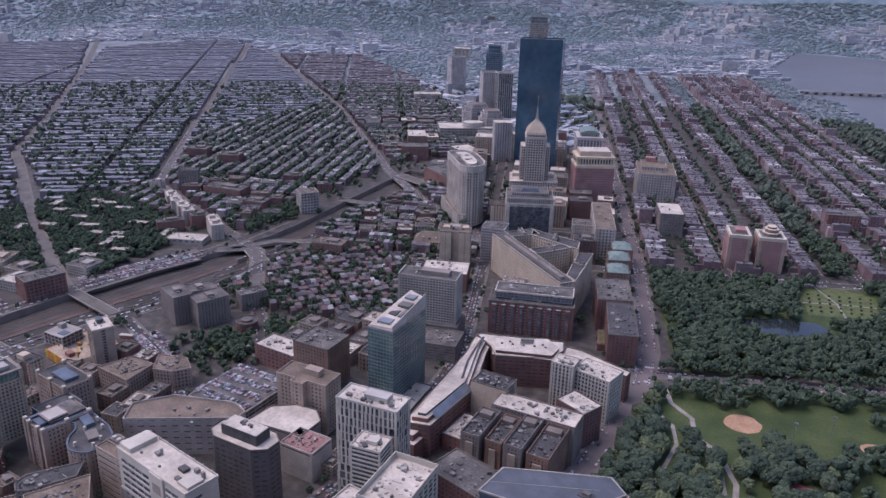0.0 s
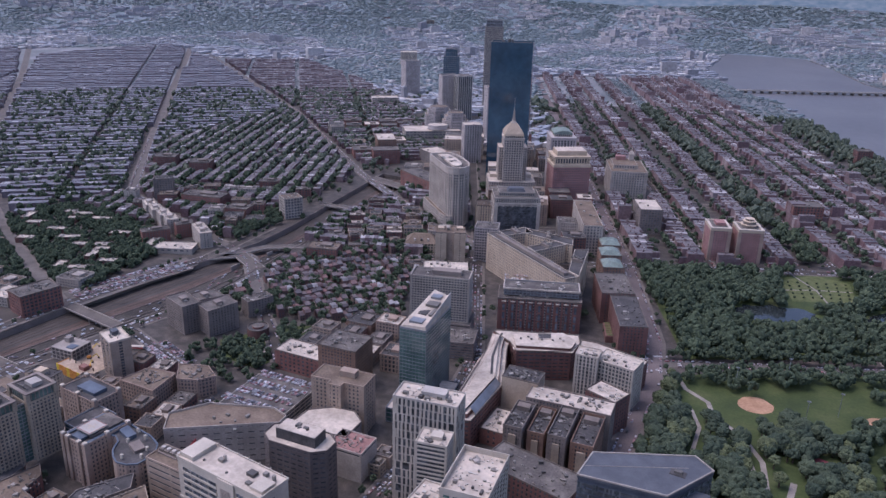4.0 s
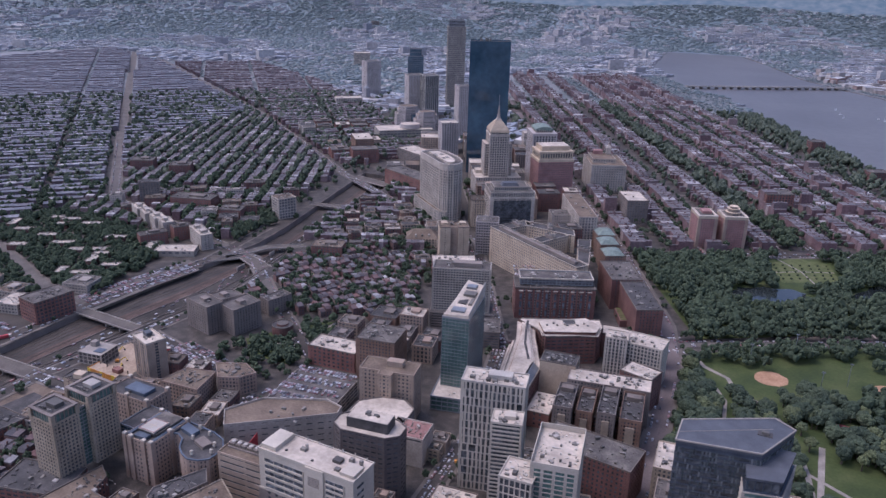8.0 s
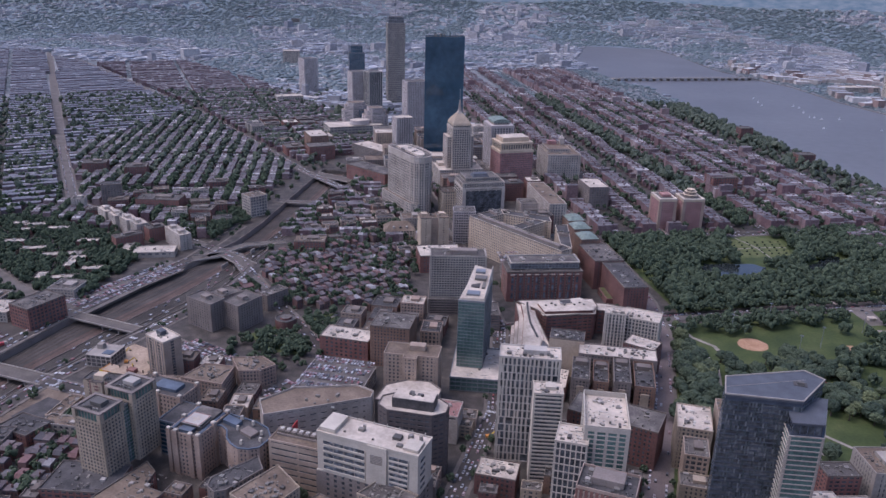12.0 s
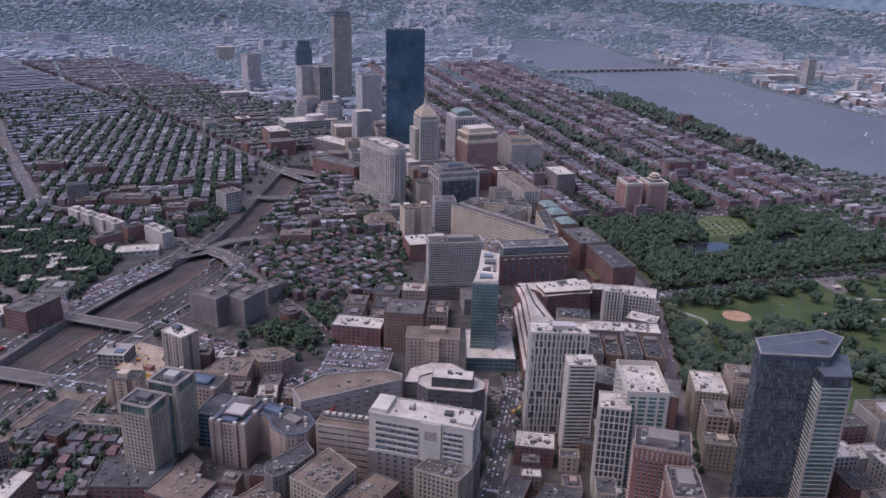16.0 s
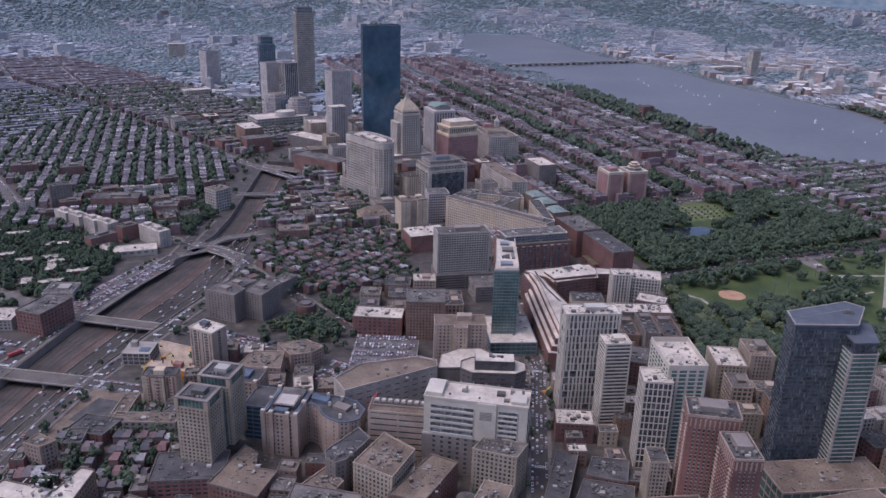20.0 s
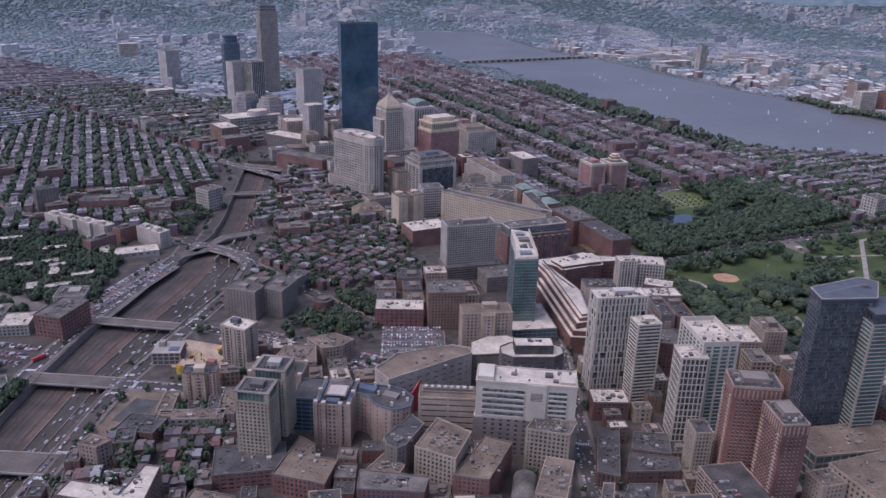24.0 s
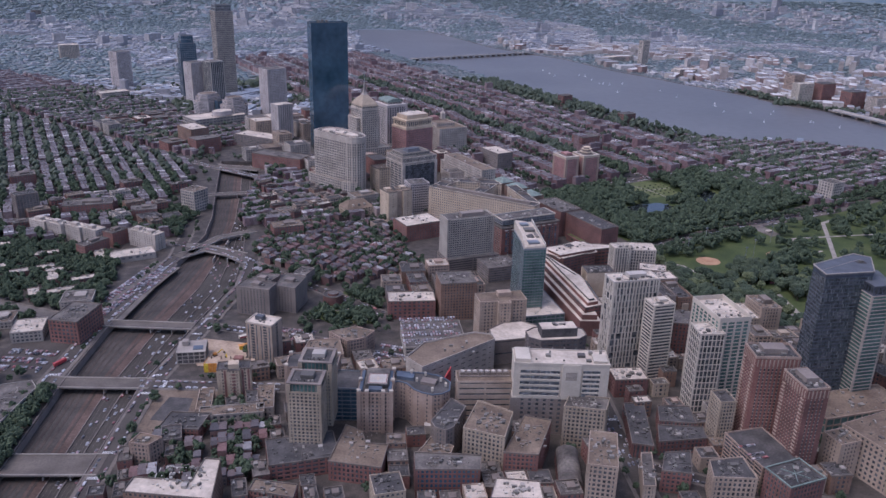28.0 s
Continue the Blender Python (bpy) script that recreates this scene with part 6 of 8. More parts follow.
for k, (x, y, w) in enumerate(((-935, 640, 30), (-908, 628, 28), (-880, 618, 28), (-855, 608, 26), (-794, 604, 24), (-774, 592, 24))):
    block("white_flats", "cream flats with flat white roofs", x, y, w, 16, 150, 21, LIME, roof=RWHITE, floor_h=2.9, bay=4, pier=2.4, band=1.5, plant=2, house=4, group="white flats", **distant)
for x, y, w, d, rz, h, wall, text in ((-905, 722, 66, 30, 16, 20, BRICK, "long red brick block beside a tree-lined street"), (-822, 710, 34, 26, 16, 17, BRICK, "red brick block near the highway"), (-827, 606, 24, 18, 60, 19, BRICK, "red brick flats between cream flats"), (-842, 568, 36, 16, 60, 17, BRICK, "red brick flats in front of cream flats"),
                                      (-1063, 866, 36, 30, 30, 21, DKBRICK, "dark red brick block among row houses"), (-1142, 856, 40, 28, 30, 22, DKBRICK, "dark brick slab among row houses"), (-1014, 672, 18, 18, 30, 20, LIME, "pale stone corner block")):
    block("brick_block", text, x, y, w, d, rz, h, wall, roof=RGRAVEL, floor_h=3.4, bay=3.6, pier=2.0, band=1.5, plant=5, house=3, **distant)
block("flat_hall", "low hall with a wide white roof", -790, 556, 52, 26, 28, 7, CONC, roof=RWHITE, floor_h=7, bay=8, pier=4, band=4, plant=3, **distant)
block("red_block", "low red brick block with white roofs", -432, 655, 54, 40, 28, 22, BRICK, roof=RWHITE, floor_h=3.6, bay=4, pier=2.2, band=1.6, plant=8, **distant)
h = thing("tan_hall", -523, 748, 28, "buff hall with a steep hipped tan roof and dormers", "building")
FOOTPRINTS.append((-523, 748, 44, 32, 28))
storeys(h, rect(42, 30), 0, 12, BUFF, GLASS, floor_h=4, bay=4, pier=2.2, band=1.5, top=False, **far)
part("hipped_roof", mesh_of("hipped_roof", *crown_roof([(22, 16, 12), (12, 2, 22)]), [RTAN]), h)
for x in (-9, 0, 9):
    box_part("dormer", h, UNIT, x, -10, 14.5, 2.6, 4, 3)
for x, y, z in ((-292, 850, 25), (-276, 803, 29), (-260, 764, 29)):
    h = block("pavilion_block", "brown stone block under a low green copper hipped roof", x, y, 26, 30, 28, z, BRNBRICK, roof=RGRAVEL, floor_h=3.6, bay=3.6, pier=1.8, band=1.5, plant=0, group="copper-roofed blocks", **distant)
    part("copper_roof", mesh_of("copper_roof", [(-12, -14, z + 0.6), (12, -14, z + 0.6), (12, 14, z + 0.6), (-12, 14, z + 0.6), (-5, -7, z + 5), (5, -7, z + 5), (5, 7, z + 5), (-5, 7, z + 5)], [(0, 1, 5, 4), (1, 2, 6, 5), (2, 3, 7, 6), (3, 0, 4, 7), (4, 5, 6, 7)], [COPPER]), h)
block("gabled_flats", "tan and red brick flats beside the highway", -610, 645, 40, 26, 20, 17, BRICK, roof=RTAN, floor_h=3.2, bay=4, pier=1.8, band=1.4, plant=4, house=3, **distant)
# the white-roofed ring block round a court
h = thing("ring_block", -226, 490, 0, "red brick block with white roofs stepped round an open court", "building")
FOOTPRINTS.append((-226, 505, 120, 110, 20))
storeys(h, [(-34, -136), (-14, -128), (-18, -60), (-44, 0), (-50, 18), (-72, 26), (-60, -10)], 0, 28, DKBRICK, GLASS, floor_h=4, bay=6, pier=1.5, band=2.4, roof=RWHITE, **far)
storeys(h, [(-70, 25), (-46, 12), (-33, -1), (11, 25), (12, 46), (4, 62), (-68, 29)], 0, 30, DKBRICK, GLASS, floor_h=4, bay=6, pier=1.5, band=2.4, roof=RWHITE, **far)
wing = [(-34, -136), (-14, -128), (-18, -60), (-44, 0), (-50, 18), (-72, 26), (-60, -10)]
storeys(h, [(8, 62), (13, 42), (40, 50), (76, 44), (76, 54), (22, 64)], 0, 26, DKBRICK, GLASS, floor_h=4, bay=6, pier=1.5, band=2.4, roof=RWHITE, **far)
part("upper_terrace", prism("upper_terrace", outset(wing, -4.5), 28, 31.5, [BRICK]), h)
part("terrace_roof", prism("terrace_roof", outset(wing, -4.8), 31.5, 31.8, [RWHITE]), h)
part("clerestory", prism("clerestory", outset(wing, -8), 31.8, 34.0, [GLASS]), h)
part("terrace_roof", prism("terrace_roof", outset(wing, -7.6), 34.0, 34.4, [RWHITE]), h)
for o, z in ((4, 22.5), (7.5, 17)):
    part("terrace", prism("terrace", outset([(-34, -136), (-26, -136), (-30, -62), (-56, -4), (-60, -10)], o), 0, z, [DKBRICK]), h)
    part("terrace_roof", prism("terrace_roof", outset([(-34, -136), (-26, -136), (-30, -62), (-56, -4), (-60, -10)], o - 0.3), z, z + 0.3, [RWHITE]), h)
back = [(-48, 24), (-36, 4), (10, 26), (9, 42), (-8, 52)]
part("upper_roof_wall", prism("upper_roof_wall", back, 30, 33.2, [DKBRICK]), h)
part("upper_roof", prism("upper_roof", outset(back, 0.6), 33.2, 33.7, [RWHITE]), h)
well = [(-23, 27), (-13, 33), (-17, 43), (-28, 36)]
part("light_well", prism("light_well", well, 33.7, 33.9, [RDARK]), h)
part("light_well_curb", rim("light_well_curb", outset(well, 0.8), 33.7, 34.6, 0.8, RWHITE), h)
part("lower_ledge", prism("lower_ledge", outset(back, 3.0), 30, 30.5, [RWHITE]), h)
part("glass_slope", mesh_of("glass_slope", [(-20, -118, 34.5), (-15, -118, 29.2), (-19, -62, 29.2), (-24, -64, 34.5)], [(0, 1, 2, 3)], [STEEL]), h)
part("slot", ribbon([(-30, -60), (-44, -30), (-54, 2), (-58, 18)], 2.2, 34.6, RDARK, "slot", thick=0.3), h)
for k in range(9):
    box_part("roof_unit", h, UNIT, -38 + k * 4.6, 18 + k * 2.2 + (k % 2) * 5, 33.7, 2.0, 1.8, 1.3, 28)
block("grid_block", "white stone block with a regular window grid", -191, 494, 20, 17, 8, 46, WHITE, roof=RWHITE, floor_h=3.6, bay=3.2, pier=1.5, band=0.6, plant=3, **far)
block("grid_block", "white stone block with a regular window grid and white roof", -165, 504, 36, 25, -4, 41, WHITE, roof=RWHITE, floor_h=3.6, bay=3.2, pier=1.3, band=1.0, plant=5, **far)
block("brick_block", "dark brick corner block with a white roof", -160, 460, 30, 22, -16, 32, DKBRICK, roof=RWHITE, floor_h=3.6, bay=3.4, pier=1.8, band=1.5, plant=3, **far)
block("low_hall", "low brick hall with a stained white roof", -230, 396, 20, 36, 4, 14, BRICK, roof=RWHITE, floor_h=4.6, bay=5, pier=3, band=2.4, plant=6, **far)
block("theatre_fly_tower", "cream theatre block with rows of roof plant", -229, 438, 32, 21, 6, 38, BUFF, roof=RDARK, floor_h=19, bay=32, pier=14, band=17, plant=16, **far)
for x, y, w, d, z, wall in ((-207, 384, 15, 40, 33, DARKCONC), (-190, 390, 13, 40, 30, BRNBRICK), (-172, 390, 14, 46, 35, DARKCONC), (-153, 394, 17, 46, 32, BRNBRICK)):
    h = block("old_office_block", "old brick and stone wing with a dark sunken roof", x, y, w, d, 8, z, wall, roof=RDARK, floor_h=3.5, bay=2.8, pier=1.5, band=1.4, plant=4, parapet=2.2, group="old hotel wings", **far)
    box_part("roof_house", h, COPING, 0, d * 0.28, z, w * 0.7, 7, 4)
    box_part("bay_front", h, CREAM, 0, -d / 2 - 0.6, 0, w * 0.42, 1.6, z - 5)
block("old_link", "low brick link between old hotel wings", -181, 396, 62, 26, 8, 21, DKBRICK, roof=RTAN, floor_h=3.5, bay=2.8, pier=1.5, band=1.4, plant=9, **far)
block("old_office_block", "old stone office block with a cluttered white roof", -180, 425, 70, 22, 8, 35, DARKCONC, roof=RWHITE, floor_h=3.5, bay=2.8, pier=1.5, band=1.4, plant=22, **far)
block("brick_block", "dark brick block with a flat grey roof and plant", -168, 322, 72, 32, -8, 34, DKBRICK, roof=RGRAVEL, floor_h=3.6, bay=3.6, pier=2.0, band=1.6, plant=10, **far)

# ---- the city fabric between the landmarks ----
def inside(px, py, poly):
    """Which of many points lie in a polygon."""
    px, py = np.asarray(px, float), np.asarray(py, float)
    hit = np.zeros(px.shape, bool)
    for (ax, ay), (bx, by) in zip(poly, poly[1:] + poly[:1]):
        cross = ((ay > py) != (by > py)) & (px < (bx - ax) * (py - ay) / ((by - ay) or 1e-9) + ax)
        hit ^= cross
    return hit


def off_roads(x, y, pad, names=None):
    return all(not near_line(x, y, pts, w / 2 + pad) for k, (pts, w) in ROADS.items() if names is None or k in names)


WALLS = [BRICK, DKBRICK, BRNBRICK, TAN, CREAM, PINK, CONC, DARKCONC]
ROOFS = [RGRAVEL, RGRAVEL, RDARK, RDARK, RTAN, RWHITE]
KINDS = {"white_panel": "white panelled", "red_brick": "red brick", "dark_red_brick": "dark red brick", "brown_brick": "brown brick", "tan_brick": "tan brick", "limestone": "pale stone", "cream_precast": "cream stone", "pinkish_precast": "pinkish stone",
         "grey_concrete": "grey concrete", "brown_grey_concrete": "brown-grey concrete"}
ROOFWORDS = {"grey_gravel_roof": "grey gravel roof", "dark_tar_roof": "dark tar roof", "tan_gravel_roof": "tan gravel roof", "white_membrane_roof": "white roof"}


def infill(zone, angle, step, high, seed, group, walls=WALLS, roofs=ROOFS, limit=80, size=(0.62, 0.95), cell=1.0):
    """City blocks set out on a skewed grid wherever a zone is still free."""
    rng = random.Random(seed)
    xs, ys = [p[0] for p in zone], [p[1] for p in zone]
    cx, cy = sum(xs) / len(xs), sum(ys) / len(ys)
    r = max(max(xs) - min(xs), max(ys) - min(ys))
    c, s = math.cos(radians(angle)), math.sin(radians(angle))
    made, k = 0, int(r / step) + 2
    cells = [(i, j) for j in range(-k, k + 1) for i in range(-k, k + 1)]
    rng.shuffle(cells)
    for i, j in cells:
        lx, ly = i * step, j * step * cell
        x, y = cx + lx * c - ly * s, cy + lx * s + ly * c
        if made >= limit or y < 64 or not inside([x], [y], zone)[0]:
            continue
        w, d = step * rng.uniform(*size), step * cell * rng.uniform(*size)
        h, wall, roof = rng.uniform(*high), rng.choice(walls), rng.choice(roofs)
        rad = min(w, d) / 2
        if not clear_of(x, y, rad * 0.8) or not off_roads(x, y, rad + 1.5):
            continue
        t = trench_at(y)
        if t and t[0] - rad - 12 < x < t[1] + rad + 4:
            continue
        block("city_block", "%s city block with a %s" % (KINDS[wall.name], ROOFWORDS[roof.name]), x, y, w, d, angle + rng.uniform(-3, 3), h, wall, roof=roof, floor_h=rng.uniform(3.4, 4.2), bay=rng.uniform(3.2, 4.5),
              pier=rng.uniform(1.3, 2.4), band=rng.uniform(1.2, 1.8), plant=rng.randint(1, 2), house=rng.choice((0, 2.5, 3)), fine=False, group=group)
        made += 1


infill([(-470, 20), (-110, -20), (-110, 60), (-200, 70), (-290, 62), (-390, 52), (-450, 80), (-480, 90)], 12, 27, (12, 26), 11, "old quarter blocks", limit=40, size=(0.7, 0.98))
infill([(-470, 60), (-110, 60), (-110, 130), (-200, 200), (-290, 200), (-420, 180), (-480, 110)], 5, 17, (9, 16), 111, "old quarter blocks", limit=44, size=(0.7, 0.98), walls=[BRICK, DKBRICK, BRNBRICK, TAN])
infill([(-650, 260), (-470, 215), (-440, 270), (-466, 330), (-560, 352), (-645, 350)], 16, 24, (8, 15), 13, "low quarter blocks", limit=24)
infill([(-110, 20), (140, -40), (220, 260), (10, 320), (-30, 190)], 22, 40, (24, 44), 14, "downtown blocks", limit=24)
infill([(-132, 240), (-30, 250), (-30, 330), (-128, 360)], 5, 26, (18, 34), 18, "downtown blocks", limit=10)
infill([(-470, 430), (-340, 430), (-330, 500), (-410, 520), (-470, 480)], 10, 30, (10, 20), 15, "side street blocks", limit=12)
infill([(-330, 640), (-190, 660), uv(860, 145), uv(860, -120)], 28, 34, (16, 26), 19, "side street blocks", limit=17)
infill([uv(880, 30), uv(1560, 30), uv(1560, 142), uv(880, 142)], 27.5, 36, (18, 34), 21, "avenue blocks", limit=24, walls=[BRICK, LIME, PINK, TAN, DKBRICK])
infill([uv(880, -120), uv(1500, -120), uv(1500, 20), uv(880, 20)], 27.5, 42, (18, 40), 22, "avenue blocks", limit=20, walls=[BRICK, LIME, PINK, TAN, CONC])
infill([(-1180, 380), (-780, 200), (-780, 330), (-1000, 430)], 30, 46, (7, 14), 23, "workshop blocks", limit=12, roofs=[RGRAVEL, RTAN, RWHITE, RDARK])
infill([(-1200, 40), (-785, 0), (-785, 180), (-1180, 330)], 12, 50, (7, 14), 24, "workshop blocks", limit=14, roofs=[RGRAVEL, RGRAVEL, RTAN, RWHITE, RDARK])
infill([(-650, 700), (-470, 660), (-500, 760), (-560, 830), (-690, 960), (-690, 800)], 34, 27, (7, 17), 25, "side street blocks", limit=28, size=(0.4, 1.0), cell=0.7, walls=[DKBRICK, DKBRICK, BRNBRICK, TAN], roofs=[RDARK, RDARK, RGRAVEL, RGRAVEL, RTAN, RWHITE])
infill([(-1000, 640), (-770, 640), (-790, 850), (-860, 900), (-960, 780), (-1000, 740)], 35, 30, (9, 18), 26, "side street blocks", limit=16, size=(0.4, 1.0), cell=0.75, walls=[BRICK, DKBRICK, BRNBRICK, LIME], roofs=[RDARK, RGRAVEL, RGRAVEL, RTAN])

infill([(-835, 1060), (-1200, 1330), (-1000, 1520), (-740, 1330)], 40, 40, (10, 22), 27, "side street blocks", limit=12, walls=[BRICK, DKBRICK, TAN, CONC])
infill([(-740, 1050), (-600, 1080), (-690, 1380), (-760, 1340)], 30, 36, (14, 28), 28, "avenue blocks", limit=14)


infill([(-900, 190), (-792, 190), (-792, 420), (-900, 400)], 12, 34, (6, 12), 31, "workshop blocks", limit=9, walls=[BRICK, CONC, TAN, WHITE], roofs=[RWHITE, RGRAVEL, RTAN])
infill([(-50, 110), (140, 60), (220, 260), (10, 340), (-34, 260)], 22, 27, (18, 40), 29, "downtown blocks", limit=22, size=(0.6, 0.98), walls=[LIME, TAN, PINK, BRICK, CONC], roofs=[RWHITE, RGRAVEL, RTAN, RDARK])
infill([(-296, 190), (-130, 185), (-125, 340), (-200, 350), (-290, 330)], 8, 15, (8, 17), 30, "downtown blocks", limit=24, size=(0.6, 0.98), roofs=[RDARK, RGRAVEL, RGRAVEL, RWHITE])


# row houses near enough to tell apart, each a thing of its own
def house_model(seed, w=6.0, d=11.0, h=10.5):
    rng = random.Random(seed)
    wall = prism("wall", rect(w - 0.05, d), 0, h, [HOUSE])
    roof = mesh_of("roof", [(-w / 2, -d / 2 - 0.3, h), (w / 2, -d / 2 - 0.3, h), (w / 2, -d / 2 + 2.4, h + 2.4), (-w / 2, -d / 2 + 2.4, h + 2.4), (-w / 2, d / 2, h + 1.4), (w / 2, d / 2, h + 1.4), (-w / 2, d / 2, h), (w / 2, d / 2, h)],
                   [(0, 1, 2, 3), (3, 2, 5, 4), (4, 5, 7, 6), (0, 3, 4, 6), (1, 7, 5, 2)], [HROOF])
    v, fc = [], []
    for side, y in ((1, -d / 2 - 0.04), (-1, d / 2 + 0.04)):
        for f in range(2):
            for k in range(2):
                x, z, o = (k - 0.5) * w * 0.5, 1.4 + f * 3.1, len(v)
                v += [(x - 0.6, y, z), (x + 0.6, y, z), (x + 0.6, y, z + 1.8), (x - 0.6, y, z + 1.8)]
                fc.append((o, o + 1, o + 2, o + 3) if side > 0 else (o + 3, o + 2, o + 1, o))
    pane = mesh_of("glazing", v, fc, [GLASS])
    root = thing("row_house", 0, -9999, 0, "narrow brick row house with a grey mansard roof and chimney", "house", "row houses")
    part("wall", wall, root)
    top = part("roof", roof, root)
    tagged(part("glazing", pane, root), kind="stuff")
    box_part("chimney", top, HOUSE, w / 2 - 0.4, rng.uniform(-2, 2), h, 0.7, 1.4, 4.2)
    return root


def place_houses():
    rng, made = random.Random(31), 0
    models = [house_model(k, 5.2 + 0.4 * k, 8 + 0.9 * k, 5.6 + 1.0 * k) for k in range(5)]
    sites = []
    for zone, angle, period in (([(-646, 96), (-560, 100), (-548, 176), (-600, 180), (-640, 178)], 12, 30), ([(-640, 480), (-540, 470), (-486, 486), (-420, 520), (-470, 640), (-560, 760), (-645, 640)], 57, 34), ([(300, 880), (200, 860), (150, 980), (330, 1180), (520, 1100)], 28, 40)):
        cx, cy = np.mean([p[0] for p in zone]), np.mean([p[1] for p in zone])
        c, s = math.cos(radians(angle)), math.sin(radians(angle))
        for j in range(-14, 15):
            for k in range(-60, 61):
                lx, ly = k * 6.2, (j // 2) * period + (j % 2) * period * 0.52
                x, y = cx + lx * c - ly * s, cy + lx * s + ly * c
                if j % 2 == 0:
                    for gap in (0.27, 0.78):
                        ty = ly + period * gap + rng.uniform(-1.5, 1.5)
                        tx, ty = cx + lx * c - ty * s, cy + lx * s + ty * c
                        if rng.random() < (0.5 if j % 4 == 0 else 0.25) and inside([tx], [ty], zone)[0]:
                            sites.append((tx, ty, None))
                if k % 12 == 0 or rng.random() < 0.22 or not inside([x], [y], zone)[0]:
                    if k % 12 and inside([x], [y], zone)[0]:
                        sites.append((x, y, None))
                    continue
                t = trench_at(y)
                if (t and t[0] - 8 < x < t[1] + 14) or not clear_of(x, y, 5) or not off_roads(x, y, 7):
                    continue
                sites.append((x, y, angle + (180 if j % 2 else 0)))
    for x, y, rz in sites:
        if rz is None:
            t = trench_at(y)
            if clear_of(x, y, 1) and off_roads(x, y, 2) and not (t and t[0] - 6 < x < t[1] + 6):
                TREES.append((x, y, rng.uniform(3.0, 5.6), rng.uniform(9, 13.5)))
            continue
        if made >= 255:
            continue
        m = models[rng.randrange(5)]
        copy_thing(m, pose(x, y, 0, 0, 0, rz + rng.uniform(-2, 2)))
        FOOTPRINTS.append((x, y, 7, 11, rz))
        made += 1
    for m in models:
        for o in (*m.children_recursive, m):
            bpy.data.objects.remove(o)


place_houses()
infill([(-660, 30), (-480, 30), (-480, 100), (-500, 240), (-655, 240)], 14, 16, (7, 12), 12, "low quarter blocks", limit=44, size=(0.5, 0.97), cell=1.3, walls=[DKBRICK, DKBRICK, BRNBRICK, BRICK, DARKCONC], roofs=[RDARK, RDARK, RDARK, RGRAVEL])

# long terraces of row houses, too many to count


def terraces(zone, angle, period, seed, width=6.2, high=(10, 14), deep=11, street=16, tree=0.5, run=150, test=None):
    rng = random.Random(seed)
    rows = []
    cx, cy = np.mean([p[0] for p in zone]), np.mean([p[1] for p in zone])
    r = max(max(abs(p[0] - cx), abs(p[1] - cy)) for p in zone) * 1.5
    c, s = math.cos(radians(angle)), math.sin(radians(angle))
    n, m = int(r / period) + 1, int(r / width) + 1
    for j in range(-n, n + 1):
        for side in (0, 1):
            base = j * period + (street / 2 + deep / 2 if side else period - street / 2 - deep / 2)
            k = np.arange(-m, m + 1)
            lx = k * width
            x, y = cx + lx * c - base * s, cy + lx * s + base * c
            ok = inside(x, y, zone) & ((lx % run) > 13)
            hh = 0
            for xx, yy, kk in zip(x[ok], y[ok], k[ok]):
                if kk % 7 == 0 or not hh:
                    hh = rng.uniform(*high)
                if not clear_of(xx, yy, deep * 0.45) or not off_roads(xx, yy, deep * 0.5, MAIN):
                    continue
                h = hh + rng.uniform(-0.6, 0.6)
                rows.append((xx, yy, 0, width - 0.1, deep + rng.uniform(-1, 1.5), h, angle))
                rows.append((xx + rng.uniform(-2, 2), yy + rng.uniform(-3, 3), h, rng.uniform(0.7, 1.5), rng.uniform(0.8, 2.2), rng.uniform(0.6, 1.7), angle))
                if rng.random() < 0.5:
                    rows.append((xx - (deep * 0.75) * (-s) * (1 if side else -1), yy - (deep * 0.75) * c * (1 if side else -1), 0, width * 0.55, 5, h * rng.uniform(0.4, 0.75), angle))
        for base, chance in ((j * period, tree), (j * period + period / 2, tree * 0.9)):
            for k in range(-int(r / 9), int(r / 9) + 1):
                if rng.random() > chance:
                    continue
                lx, ly = k * 9 + rng.uniform(-3, 3), base + rng.uniform(-4, 4)
                x, y = cx + lx * c - ly * s, cy + lx * s + ly * c
                if inside([x], [y], zone)[0] and off_roads(x, y, 7, MAIN) and clear_of(x, y, 3):
                    TREES.append((x, y, rng.uniform(4.2, 7.4), rng.uniform(11, 17)))
    return rows


MAIN = ("boylston", "columbus", "tremont", "washington", "arlington", "mall_south", "mall_north", "beacon", "charles", "herald", "stuart")
rows = terraces([(-800, 850), (-880, 760), (-1060, 730), (-1300, 970), (-1330, 1420), (-1180, 1310), (-840, 1050)], 116, 50, 41, tree=0.85, deep=10.5, street=17, width=9.5, high=(9, 12), run=230)
rows += terraces([(-835, 1060), (-1320, 1430), (-2155, 2010), (-1950, 2230), (-1500, 1960), (-1080, 1600), (-1000, 1500), (-900, 1480), (-740, 1330)], 40, 44, 44, tree=0.7, deep=11, width=7.5, run=160)
rows += terraces([(-1070, 610), (-765, 600), (-790, 720), (-830, 860), (-900, 800), (-1070, 745)], 116, 46, 45, deep=11.5, street=14, tree=0.75, run=120)
rows += terraces([(-690, 690), (-470, 650), (-430, 760), (-560, 1070), (-700, 1070)], 28, 40, 46, deep=11, street=12, tree=0.7, run=110)
tagged(new("terraced_houses", boxes_mesh("terraced_houses", rows, TOWNWALL, TOWNROOF)), "rows of dark brick terraced houses with grey roofs", "houses", kind="stuff")
